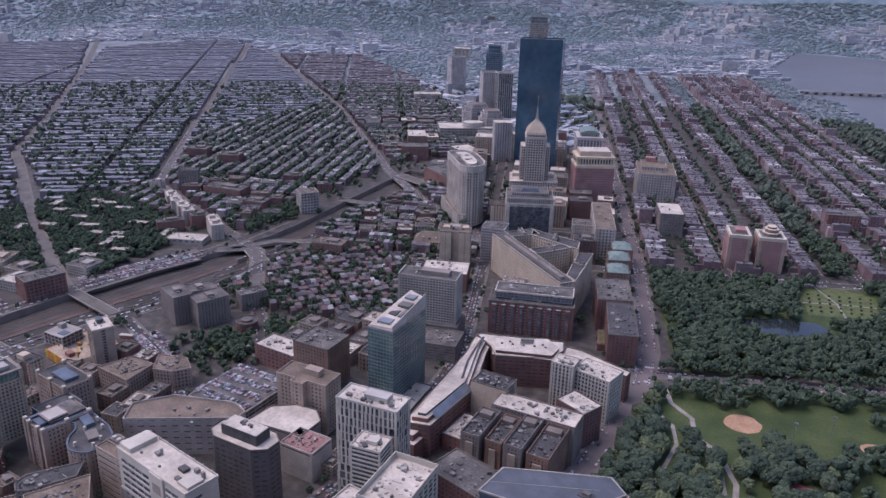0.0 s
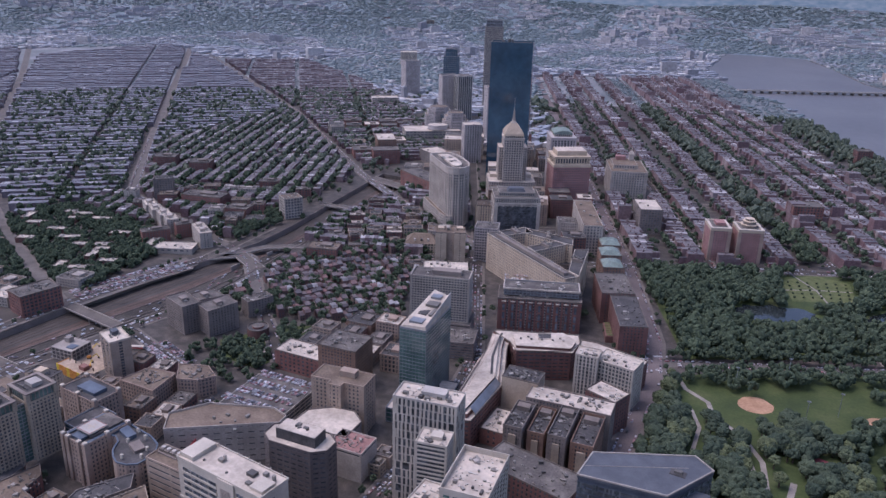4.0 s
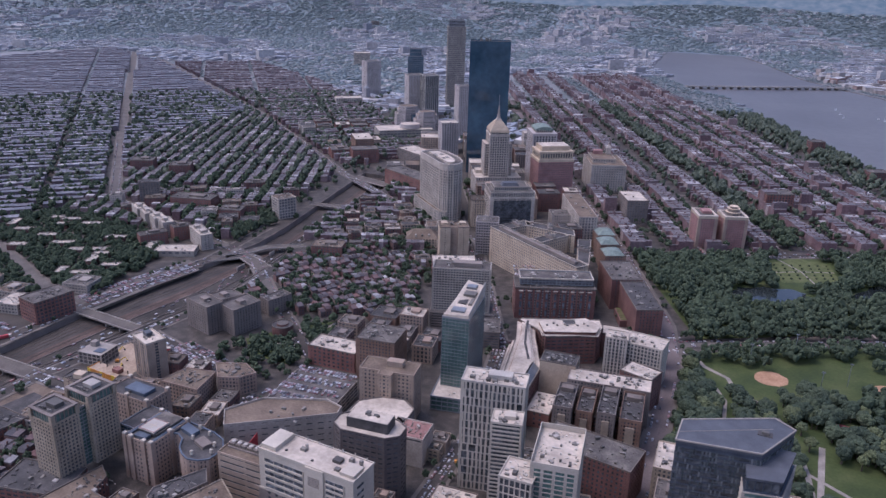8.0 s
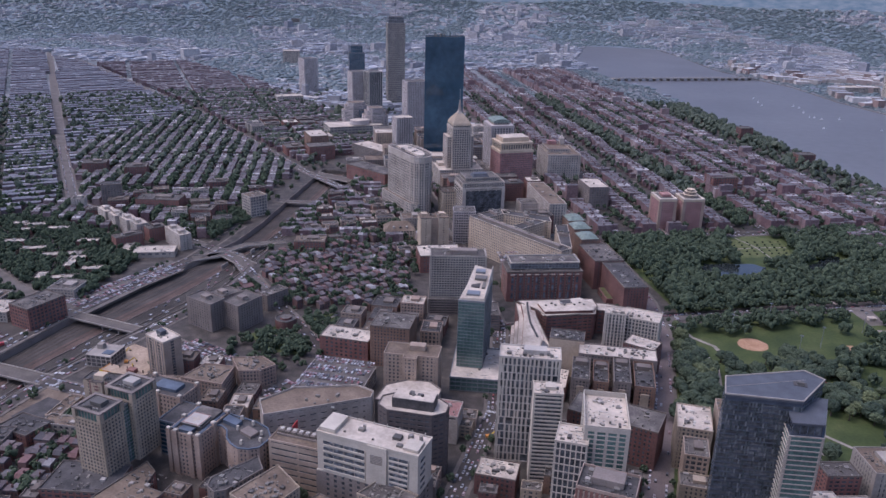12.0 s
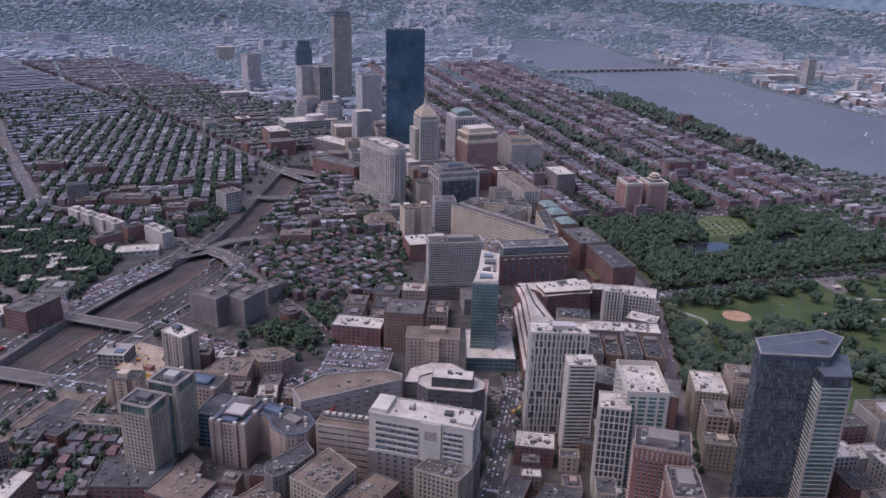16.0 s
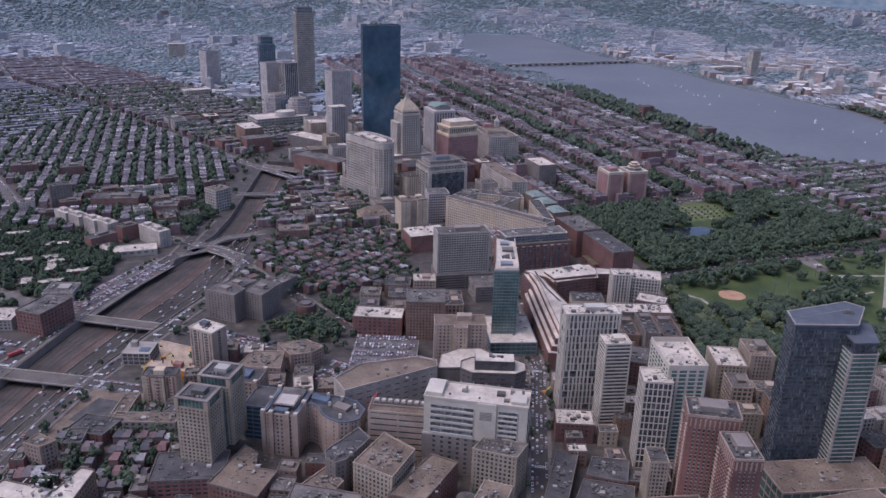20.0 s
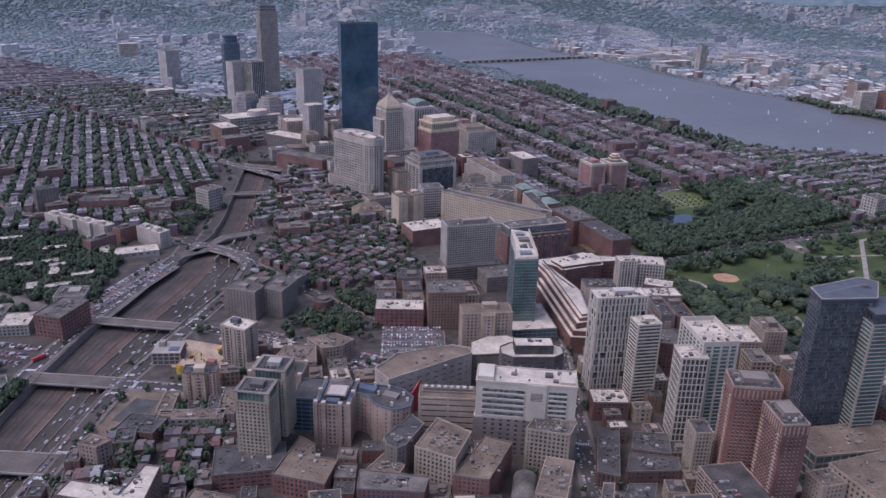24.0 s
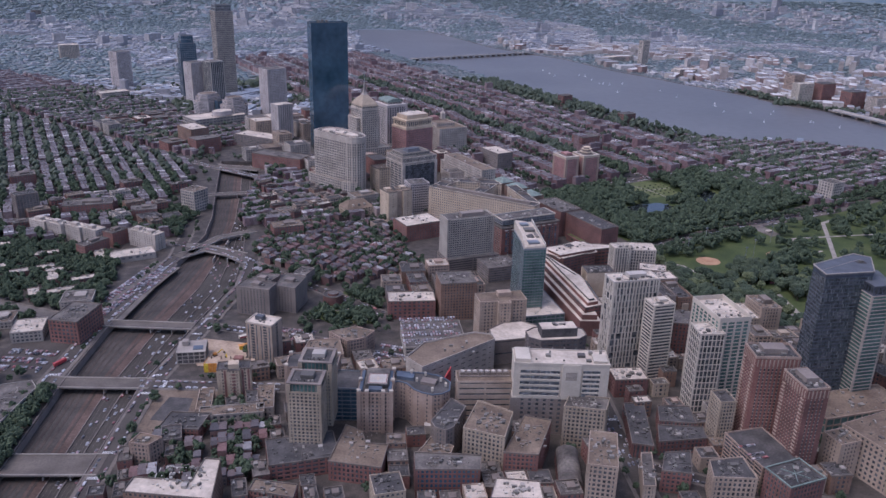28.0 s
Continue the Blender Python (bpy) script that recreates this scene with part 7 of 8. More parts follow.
rows = terraces([(-1080, 520), (-1440, 690), (-2360, 1390), (-2750, 1700), (-2700, 2250), (-2155, 1990), (-1330, 1420), (-1300, 980), (-1080, 740)], 45, 54, 42, tree=0.6, width=13.5, deep=13, street=18, high=(9, 12), run=500)
rows += terraces([(-1080, 420), (-1090, 470), (-2360, 1350), (-3000, 1780), (-3200, 1300), (-1700, 240), (-1180, 250)], 40, 56, 43, tree=0.6, width=14.5, deep=13, street=18, high=(9, 12), run=500)
tagged(new("far_terraces", boxes_mesh("far_terraces", rows, HOUSES, HROOFS)), "long far rows of brick terraced houses, roofs greyed for haze", "houses", kind="stuff")


def avenue_rows():
    """The terraces on both sides of each avenue, with yards, alleys and street trees between."""
    rng, rows = random.Random(57), []
    for street, w, leafy in ((157, 8.5, 0.15), (268, 5.5, 0.55), (385, 5, 0.4), (432, 5, 0.4), (530, 5, 0.95), (622, 6, 0.7)):
        for side in (-1, 1):
            if street in (385, 432) and (side > 0) == (street == 385) or street == 157 and side < 0:
                continue
            u, h, hue = 882.0, 15.0, 0
            while u < 2660:
                wd = rng.choice((6.5, 7.5, 7.5, 8.5, 9.5, 16))
                if (u - 868) % 152 < 14:
                    u += 14
                    h = rng.uniform(12, 19)
                    continue
                h += rng.uniform(-1.6, 1.6) + (16 - h) * 0.15
                deep = rng.uniform(17, 24)
                x, y = uv(u + wd / 2, street + side * (w + 4 + deep / 2))
                u += wd
                if not clear_of(x, y, 8):
                    continue
                top = h + (rng.uniform(8, 16) if rng.random() < 0.025 else 0)
                rows.append((x, y, 0, wd - 0.1, deep, top, 117.5))
                for _ in range(2):
                    rows.append((x + rng.uniform(-4, 4), y + rng.uniform(-6, 6), top, rng.uniform(1, 3), rng.uniform(1, 3), rng.uniform(0.8, 3), 117.5))
                if rng.random() < 0.6:
                    x, y = uv(u - wd / 2, street + side * (w + 4 + deep + 5))
                    rows.append((x, y, 0, wd * 0.55, 11, h * rng.uniform(0.35, 0.85), 117.5))
                if rng.random() < 0.75:
                    x, y = uv(u, street + side * (w + deep + 14 + rng.uniform(0, 8)))
                    if clear_of(x, y, 2):
                        TREES.append((x, y, rng.uniform(3, 5.4), rng.uniform(10, 17)))
                if rng.random() < leafy:
                    x, y = uv(u, street + side * (w + 0.5))
                    TREES.append((x, y, rng.uniform(3.2, 5.4), rng.uniform(10, 16)))
    return rows


rows = avenue_rows()
rows += terraces([(420, 905), (230, 790), (60, 1010), (150, 1290), (420, 1230), (900, 920), (700, 820)], 28, 46, 58, width=7, high=(10, 16), deep=12, street=9, tree=0.7, run=120)
tagged(new("town_houses", boxes_mesh("town_houses", rows, TOWNWALL, TOWNROOF)), "closely built streets of red brick town houses", "houses", kind="stuff")

# low flats with white roofs under trees
rng = random.Random(61)
for k in range(90):
    x, y = rng.uniform(-1100, -770), rng.uniform(380, 600)
    if not inside([x], [y], [(-1090, 480), (-1060, 600), (-880, 570), (-800, 545), (-785, 410), (-850, 370)])[0] or not clear_of(x, y, 9) or not off_roads(x, y, 8):
        continue
    w = rng.uniform(18, 34)
    block("garden_flats", "low brick flats with a flat white roof under trees", x, y, w, 12, rng.choice((28, 28, 118)), 7, DKBRICK, roof=RWHITE, floor_h=3, bay=4, pier=2.4, band=1.5, plant=1, fine=False, group="garden flats")


def far_city():
    """Everything past the named quarters, thinned into woods, houses and large roofs."""
    g = np.random.default_rng(7)
    step = 25.0
    gx, gy = np.meshgrid(np.arange(-4700, 2600, step), np.arange(-200, 4700, step))
    x, y = gx.ravel() + g.uniform(-9, 9, gx.size), gy.ravel() + g.uniform(-9, 9, gx.size)
    dx, dy = x + 200, y + 230
    r, a = np.hypot(dx, dy), np.degrees(np.arctan2(dy, dx))
    ok = (r < 4810) & (r > 900) & (a > 52) & (a < 160) & (~inside(x, y, RIVER) | (r > 3960))
    for zone in ([(-760, -400), (-640, 420), (-700, 1000), (-700, 1300), (-1000, 1520), (-1500, 1960), (-1950, 2230), (-2155, 2060), (-2720, 2270), (-3000, 1790), (-3220, 1290), (-1700, 220), (-1200, -100)],
                 [uv(600, -260), uv(1560, -260), uv(1560, 150), uv(2680, 150), uv(2680, 690), uv(600, 690)], [(900, 900), (60, 1010), (150, 1320), (560, 1240)], [(-900, 300), (600, 300), (600, 980), (-900, 980)]):
        ok &= ~inside(x, y, zone)
    ok &= inside(x, y, [uv(500, 690), uv(2700, 690), uv(2700, 800), uv(500, 800)]) == 0
    x, y, r = x[ok], y[ok], r[ok]
    low = np.array([noise.noise(Vector((p * 0.0021, q * 0.0021, 3.0))) for p, q in zip(x, y)])
    mid = np.array([noise.noise(Vector((p * 0.006, q * 0.006, 9.0))) for p, q in zip(x, y)])
    across = (y > 1200) & (x > -300 + (y - 2900) * 0.1) & (x - 0.55 * (2800 - y) > 0)
    wood = (low + 0.45 * mid < -0.04) & ~((r < 2600) & across)
    wood |= (r > 3950) & (mid > 0.2) & (low < 0.1)
    big = ((low > 0.1) | (across & (r < 3300))) & (mid > -0.12)
    sky = g.uniform(0, 1, len(x))
    turn = np.round(np.array([noise.noise(Vector((p * 0.0011, q * 0.0011, 17.0))) for p, q in zip(x, y)]) * 5) * 24 + 38
    base = hill(x, y)
    rows, campus = [], []
    for k in range(len(x)):
        c, s, px, py = math.cos(radians(turn[k])), math.sin(radians(turn[k])), x[k], y[k]
        if wood[k] and sky[k] > 0.08:
            for _ in range(2 if r[k] < 3600 else 3):
                TREES.append((px + g.uniform(-12, 12), py + g.uniform(-12, 12), g.uniform(9, 16), g.uniform(8, 12)))
        elif big[k]:
            if across[k] and r[k] < 3400 and near_line(px, py, RIVER[20:34], 48):
                TREES.append((px, py, g.uniform(4, 7), g.uniform(8, 12)))
            elif across[k] and r[k] < 3400 and sky[k] < 0.5:
                campus.append((px, py, 0, g.uniform(16, 60), g.uniform(12, 30), g.uniform(8, 22) if sky[k] > 0.02 else g.uniform(26, 44), turn[k]))
            elif sky[k] < 0.5:
                w, d = g.uniform(18, 70), g.uniform(12, 30)
                rows.append((px, py, base[k] - 1, w, d, g.uniform(5, 13) if sky[k] > 0.015 else g.uniform(22, 42), turn[k]))
                if sky[k] < 0.25:
                    rows.append((px, py, base[k] + rows[-1][5] - 1, w * 0.3, d * 0.35, 3, turn[k]))
            elif sky[k] > 0.66:
                TREES.append((px, py, g.uniform(4, 8), g.uniform(8, 12)))
        else:
            for off in (-7, 6):
                if g.uniform() < 0.42:
                    n = g.integers(1, 3)
                    for i in range(n):
                        f = (i - (n - 1) / 2) * 15
                        rows.append((px + f * c - off * s, py + f * s + off * c, base[k] - 1, g.uniform(10, 20), g.uniform(8, 12), g.uniform(5, 8), turn[k]))
            if sky[k] > 0.38:
                TREES.append((px + g.uniform(-9, 9), py + g.uniform(-9, 9), g.uniform(4, 7.5), g.uniform(8, 12)))
    tagged(new("riverside_campus", boxes_mesh("riverside_campus", campus, CAMPUS, CAMPUSROOF)), "broad pale halls and blocks across the river", "buildings", kind="stuff")
    tagged(new("distant_city", boxes_mesh("distant_city", rows, FARWALL, FARROOF)), "blocks and roofs of the distant city, paled for haze", "city", kind="stuff")


far_city()
for name, text, x, y, w, d, rz, h, wall, roof in (
        ("campus_tower", "tall slim concrete campus tower", 405, 2560, 34, 20, 30, 84, LIME, RGRAVEL), ("office_tower", "pinkish riverside office tower", 668, 1905, 40, 36, 20, 62, PINK, RGRAVEL),
        ("white_tower_block", "white riverside block with a fine window grid", 640, 1790, 52, 26, 20, 54, WHITE, RWHITE), ("red_office", "dark red riverside office block", 705, 1800, 48, 34, 20, 54, BRICK, RDARK),
        ("red_office", "dark red riverside office block", 752, 1730, 52, 36, 20, 44, BRICK, RDARK), ("stepped_hotel", "tan stepped riverside hotel", 812, 1690, 80, 34, 20, 36, LIME, RTAN),
        ("campus_hall", "wide pale campus hall with a white roof", 480, 2300, 90, 40, 25, 20, LIME, RWHITE), ("campus_hall", "wide pale campus hall with a white roof", 330, 2640, 120, 44, 25, 18, LIME, RWHITE),
        ("white_hall", "broad white block beside the highway", -1190, 1640, 70, 36, 40, 22, LIME, RWHITE), ("institute_block", "pale tower block among low houses", -1610, 2420, 60, 40, 30, 44, LIME, RWHITE),
        ("dark_tower_block", "dark distant tower above low houses", -2240, 3620, 40, 40, 30, 60, DARKCONC, RDARK), ("orange_tower", "orange brick distant tower", -2480, 3560, 40, 36, 30, 66, BRICK, RDARK),
        ("riverside_block", "red brick block beside the river park", -40, 1690, 30, 22, 27, 26, DKBRICK, RGRAVEL), ("riverside_block", "dark red block by the river park", 70, 1480, 36, 24, 27, 20, DKBRICK, RGRAVEL),
        ("square_apartment", "red brick apartment block over the row houses", -90, 1180, 46, 30, 28, 30, BRICK, RGRAVEL), ("corner_apartment", "tan apartment block beside the park", 250, 850, 30, 26, 28, 32, LIME, RGRAVEL)):
    block(name, text, x, y, w, d, rz, h, wall, roof=roof, floor_h=4.4, bay=5, pier=2.2, band=1.7, plant=3, fine=False)

# ---- trees ----
def ico():
    g = (1 + 5 ** 0.5) / 2
    v = [Vector(p).normalized() for p in ((-1, g, 0), (1, g, 0), (-1, -g, 0), (1, -g, 0), (0, -1, g), (0, 1, g), (0, -1, -g), (0, 1, -g), (g, 0, -1), (g, 0, 1), (-g, 0, -1), (-g, 0, 1))]
    f = [(0, 11, 5), (0, 5, 1), (0, 1, 7), (0, 7, 10), (0, 10, 11), (1, 5, 9), (5, 11, 4), (11, 10, 2), (10, 7, 6), (7, 1, 8), (3, 9, 4), (3, 4, 2), (3, 2, 6), (3, 6, 8), (3, 8, 9), (4, 9, 5), (2, 4, 11), (6, 2, 10), (8, 6, 7), (9, 8, 1)]
    return v, f


IV, IF = ico()


def finer(v, f):
    v, out, seen = list(v), [], {}
    def mid(a, b):
        k = (min(a, b), max(a, b))
        if k not in seen:
            seen[k] = len(v)
            v.append(((v[a] + v[b]) / 2).normalized())
        return seen[k]
    for a, b, c in f:
        x, y, z = mid(a, b), mid(b, c), mid(c, a)
        out += [(a, x, z), (b, y, x), (c, z, y), (x, y, z)]
    return v, out


FV, FF = finer(IV, IF)


def crown_mesh(seed, clumps, base_v, base_f, spread=(1.0, 1.0, 0.8), mat=LEAF, size=(0.28, 0.46), rough=0.3):
    """A crown one unit in radius, of leafy clumps with gaps and an uneven outline."""
    rng = random.Random(seed)
    v, fc = [], []
    for k in range(clumps):
        t, z = rng.uniform(0, 2 * math.pi), rng.uniform(-0.75, 1)
        q = math.sqrt(max(0, 1 - z * z)) * rng.uniform(0.55, 0.8)
        c = Vector((q * math.cos(t) * spread[0], q * math.sin(t) * spread[1], z * 0.66 * spread[2]))
        r, o = rng.uniform(*size), len(v)
        for p in base_v:
            v.append(tuple(c + p * r * rng.uniform(1 - rough, 1 + rough)))
        fc += [(a + o, b + o, d + o) for a, b, d in base_f]
    return mesh_of("crown", v, fc, [mat])


def trunk_mesh():
    v, fc, n = [], [], 6
    for z, r in ((0, 0.06), (0.3, 0.042), (0.75, 0.03), (1.0, 0.012)):
        v += [(r * math.cos(k * math.tau / n), r * math.sin(k * math.tau / n), z) for k in range(n)]
    for i in range(3):
        fc += [(i * n + k, i * n + (k + 1) % n, i * n + n + (k + 1) % n, i * n + n + k) for k in range(n)]
    for k in range(5):
        t, o = k * 1.26, len(v)
        a, b = Vector((0, 0, 0.5 + 0.06 * k)), Vector((0.3 * math.cos(t), 0.3 * math.sin(t), 0.85 + 0.03 * k))
        s = Vector((-math.sin(t), math.cos(t), 0)) * 0.014
        v += [tuple(a + s), tuple(a - s), tuple(a + Vector((0, 0, -0.03))), tuple(b)]
        fc += [(o, o + 1, o + 3), (o + 1, o + 2, o + 3), (o + 2, o, o + 3)]
    return mesh_of("trunk", v, fc, [TRUNK])


CROWNS = [crown_mesh(k, 70, IV, IF, (1, 0.9 + 0.04 * k, 0.8 + 0.05 * (k % 3)), size=(0.2, 0.4), rough=0.34) for k in range(6)]
TRUNKM = trunk_mesh()


def tree(x, y, r, h, rng):
    root = thing("tree", x, y, rng.uniform(0, 360), "broad leafy green park tree", "tree", "park trees")
    part("trunk", TRUNKM, root, Matrix.Diagonal((h, h, h * 0.85, 1)))
    part("crown", rng.choice(CROWNS), root, pose(0, 0, h - r * 0.72) @ Matrix.Diagonal((r, r, r * 0.95, 1)))


CLUSTERS = [[(-30, 548), (10, 548), (-2, 484), (-30, 488)], [(-46, 526), (-22, 522), (-16, 446), (-34, 462)], [(20, 538), (46, 546), (54, 514), (24, 503)], [(-4, 474), (42, 498), (44, 434), (10, 440)], [(60, 470), (110, 500), (110, 400), (70, 380)], [(72, 634), (100, 614), (90, 580), (70, 588)], [(30, 568), (84, 600), (80, 560), (28, 540)]]


def park_trees():
    rng = random.Random(81)
    sites = []
    def wanted(x, y):
        if inside([x], [y], GARDEN)[0]:
            if ((x + 66) * 0.906 + (y - 781) * 0.423) ** 2 / 52 ** 2 + (-(x + 66) * 0.423 + (y - 781) * 0.906) ** 2 / 36 ** 2 < 1:
                return False
            if ((x - 48) * 0.5 + (y - 848) * 0.866) ** 2 / 52 ** 2 + (-(x - 48) * 0.866 + (y - 848) * 0.5) ** 2 / 18 ** 2 < 1:
                return False
            return not inside([x], [y], [(-86, 905), (-66, 818), (-20, 828), (18, 856), (2, 944), (-50, 954)])[0]
        if not inside([x], [y], COMMON)[0] or any(near_line(x, y, p, w / 2 + 3.5) for p, w in PARK_PATHS):
            return False
        if inside([x], [y], [(-121, 546), (-100, 551), (-80, 520), (-106, 516)])[0]:
            return False
        if near_line(x, y, ROADS["charles"][0], 10):
            return False
        if x < 48 and near_line(x, y, ROADS["charles"][0][:4], 40 - max(0, x) * 0.2):
            return True
        west = next((ax + (y - ay) * (bx - ax) / (by - ay) for (ax, ay), (bx, by) in zip(DIAG[1:], DIAG) if ay <= y <= by), -70 if y > 500 else -10)
        if x < west:
            return rng.random() < 0.95
        if any(inside([x], [y], c)[0] for c in CLUSTERS):
            return True
        return rng.random() < (0.02 if y > 540 - max(0, -x) and x < 60 else 0.1 if x < 190 else 0.3)
    for j in range(-90, 95):
        for i in range(-65, 95):
            x, y = i * 8.4 + rng.uniform(-3.4, 3.4), 640 + j * 8.4 + rng.uniform(-3.4, 3.4)
            if -330 < x < 560 and 300 < y < 1060 and wanted(x, y) and clear_of(x, y, 6) and off_roads(x, y, 1.5) and rng.random() < 0.8:
                sites.append((x, y))
    sites.sort(key=lambda p: math.hypot(p[0] + 150, p[1] - 200))
    for k, (x, y) in enumerate(sites):
        r = rng.choice((rng.uniform(3.6, 5.4), rng.uniform(5, 7.5), rng.uniform(6.5, 9.5)))
        if y > 560 and near_line(x, y, ROADS["charles"][0][:5], 33) and inside([x], [y], COMMON)[0]:
            r = min(r, 5.6)
        if k < 290:
            tree(x, y, r, r + rng.uniform(6, 9), rng)
        else:
            TREES.append((x, y, r, r + rng.uniform(6, 9)))


park_trees()


def more_trees():
    rng = random.Random(82)
    for _ in range(520):                      # the planted mall
        u, v = rng.uniform(885, 2650), rng.uniform(392, 424)
        TREES.append((*uv(u, v), rng.uniform(5, 8), rng.uniform(13, 18)))
    for _ in range(900):                      # the river park
        u, v = rng.uniform(560, 2700), rng.uniform(685, 775)
        x, y = uv(u, v)
        if not inside([x], [y], RIVER)[0]:
            TREES.append((x, y, rng.uniform(4.5, 8), rng.uniform(10, 16)))
    for _ in range(620):                      # the near bank further up
        k = rng.randrange(6, 13)
        a, b, f = RIVER[k], RIVER[k + 1], rng.random()
        x, y = a[0] + f * (b[0] - a[0]) - rng.uniform(8, 70), a[1] + f * (b[1] - a[1]) - rng.uniform(0, 20)
        if not inside([x], [y], RIVER)[0]:
            TREES.append((x, y, rng.uniform(4.5, 8), rng.uniform(10, 16)))
    for _ in range(760):                      # far bank
        k = rng.randrange(20, 32)
        a, b, f = RIVER[k], RIVER[(k + 1) % len(RIVER)], rng.random()
        x, y = a[0] + f * (b[0] - a[0]) + rng.uniform(8, 50), a[1] + f * (b[1] - a[1]) + rng.uniform(8, 40)
        if not inside([x], [y], RIVER)[0]:
            TREES.append((x, y, rng.uniform(3.5, 6), rng.uniform(8, 12)))
    for k in ("stuart", "kneeland", "oak", "shawmut", "essex", "marginal", "herald", "charles_south", "boylston", "arlington"):
        pts, w = ROADS[k]
        for (ax, ay), (bx, by) in zip(pts, pts[1:]):
            run = math.dist((ax, ay), (bx, by))
            for i in range(int(min(run, 500) / 9)):
                s, f = rng.choice((-1, 1)), (i * 9 + rng.uniform(0, 5)) / run
                o = s * (w / 2 + rng.uniform(1.8, 3)) / run
                x, y = ax + (bx - ax) * f - (by - ay) * o, ay + (by - ay) * f + (bx - ax) * o
                t = trench_at(y)
                if rng.random() < 0.6 and clear_of(x, y, 1.2) and off_roads(x, y, 0.8) and not (t and t[0] - 3 < x < t[1] + 3):
                    TREES.append((x, y, rng.uniform(2, 3.6), rng.uniform(6, 10)))
    for s in (1,):                            # along the park road
        for (ax, ay), (bx, by) in zip(ROADS['charles'][0], ROADS['charles'][0][1:]):
            m = int(math.dist((ax, ay), (bx, by)) / 8)
            for i in range(m):
                o = s * rng.uniform(8, 10.5) / math.dist((ax, ay), (bx, by))
                x, y = ax + (bx - ax) * i / m - (by - ay) * o, ay + (by - ay) * i / m + (bx - ax) * o
                if clear_of(x, y, 2) and off_roads(x, y, 1):
                    TREES.append((x, y, rng.uniform(4, 6), rng.uniform(10, 14)))
    for zone, n, pad in (([(-1010, 560), (-760, 560), (-480, 560), (-420, 700), (-560, 1060), (-850, 1080)], 620, 2.5), ([(-330, 520), (-190, 640), (-330, 900), (-480, 840)], 90, 2), ([(-1330, 20), (-790, 20), (-790, 360), (-1330, 400)], 260, 2), ([(-1110, 450), (-1060, 640), (-880, 590), (-800, 560), (-775, 410), (-860, 365), (-960, 390)], 2300, 1.0), ([(-800, 600), (-735, 690), (-775, 780), (-830, 720)], 170, 4), ([(-900, 700), (-770, 790), (-800, 900), (-860, 780)], 60, 3), (SQUARE, 150, 1.5), ([(-560, 352), (-470, 335), (-450, 380), (-470, 400), (-550, 392)], 60, 2),
                         ([(-650, 470), (-480, 410), (-420, 560), (-480, 680), (-640, 700)], 240, 1.5), ([(-790, 60), (-768, 60), (-770, 236), (-790, 236)], 240, 0.3), ([(-606, 197), (-572, 197), (-572, 216), (-606, 216)], 30, 0.5), ([(-670, 100), (-470, 0), (-470, 230), (-660, 380)], 130, 1.5), ([(-470, 0), (-100, 0), (-100, 160), (-470, 200)], 60, 2)):
        xs, ys = [p[0] for p in zone], [p[1] for p in zone]
        for _ in range(n):
            x, y = rng.uniform(min(xs), max(xs)), rng.uniform(min(ys), max(ys))
            t = trench_at(y)
            if inside([x], [y], zone)[0] and clear_of(x, y, pad) and off_roads(x, y, 2) and not (t and t[0] - 4 < x < t[1] + 4):
                TREES.append((x, y, rng.uniform(2.8, 5.4), rng.uniform(7, 12)))


more_trees()


def bank_trees():
    """The leafy bank along the railway."""
    rng = random.Random(83)
    for _ in range(150):
        y = rng.uniform(20, 234)
        x = trench_at(y)[0] + rng.uniform(-26, -2)
        TREES.append((x, y, rng.uniform(3.2, 5.6), rng.uniform(7, 11)))


bank_trees()
rng = random.Random(84)
for _ in range(130):                          # the grove west of the junction
    x, y = rng.uniform(-822, -742), rng.uniform(625, 757)
    if inside([x], [y], [(-806, 628), (-822, 743), (-775, 757), (-756, 700), (-750, 630)])[0] and clear_of(x, y, 2):
        TREES.append((x, y, rng.uniform(3.6, 6), rng.uniform(9, 13)))


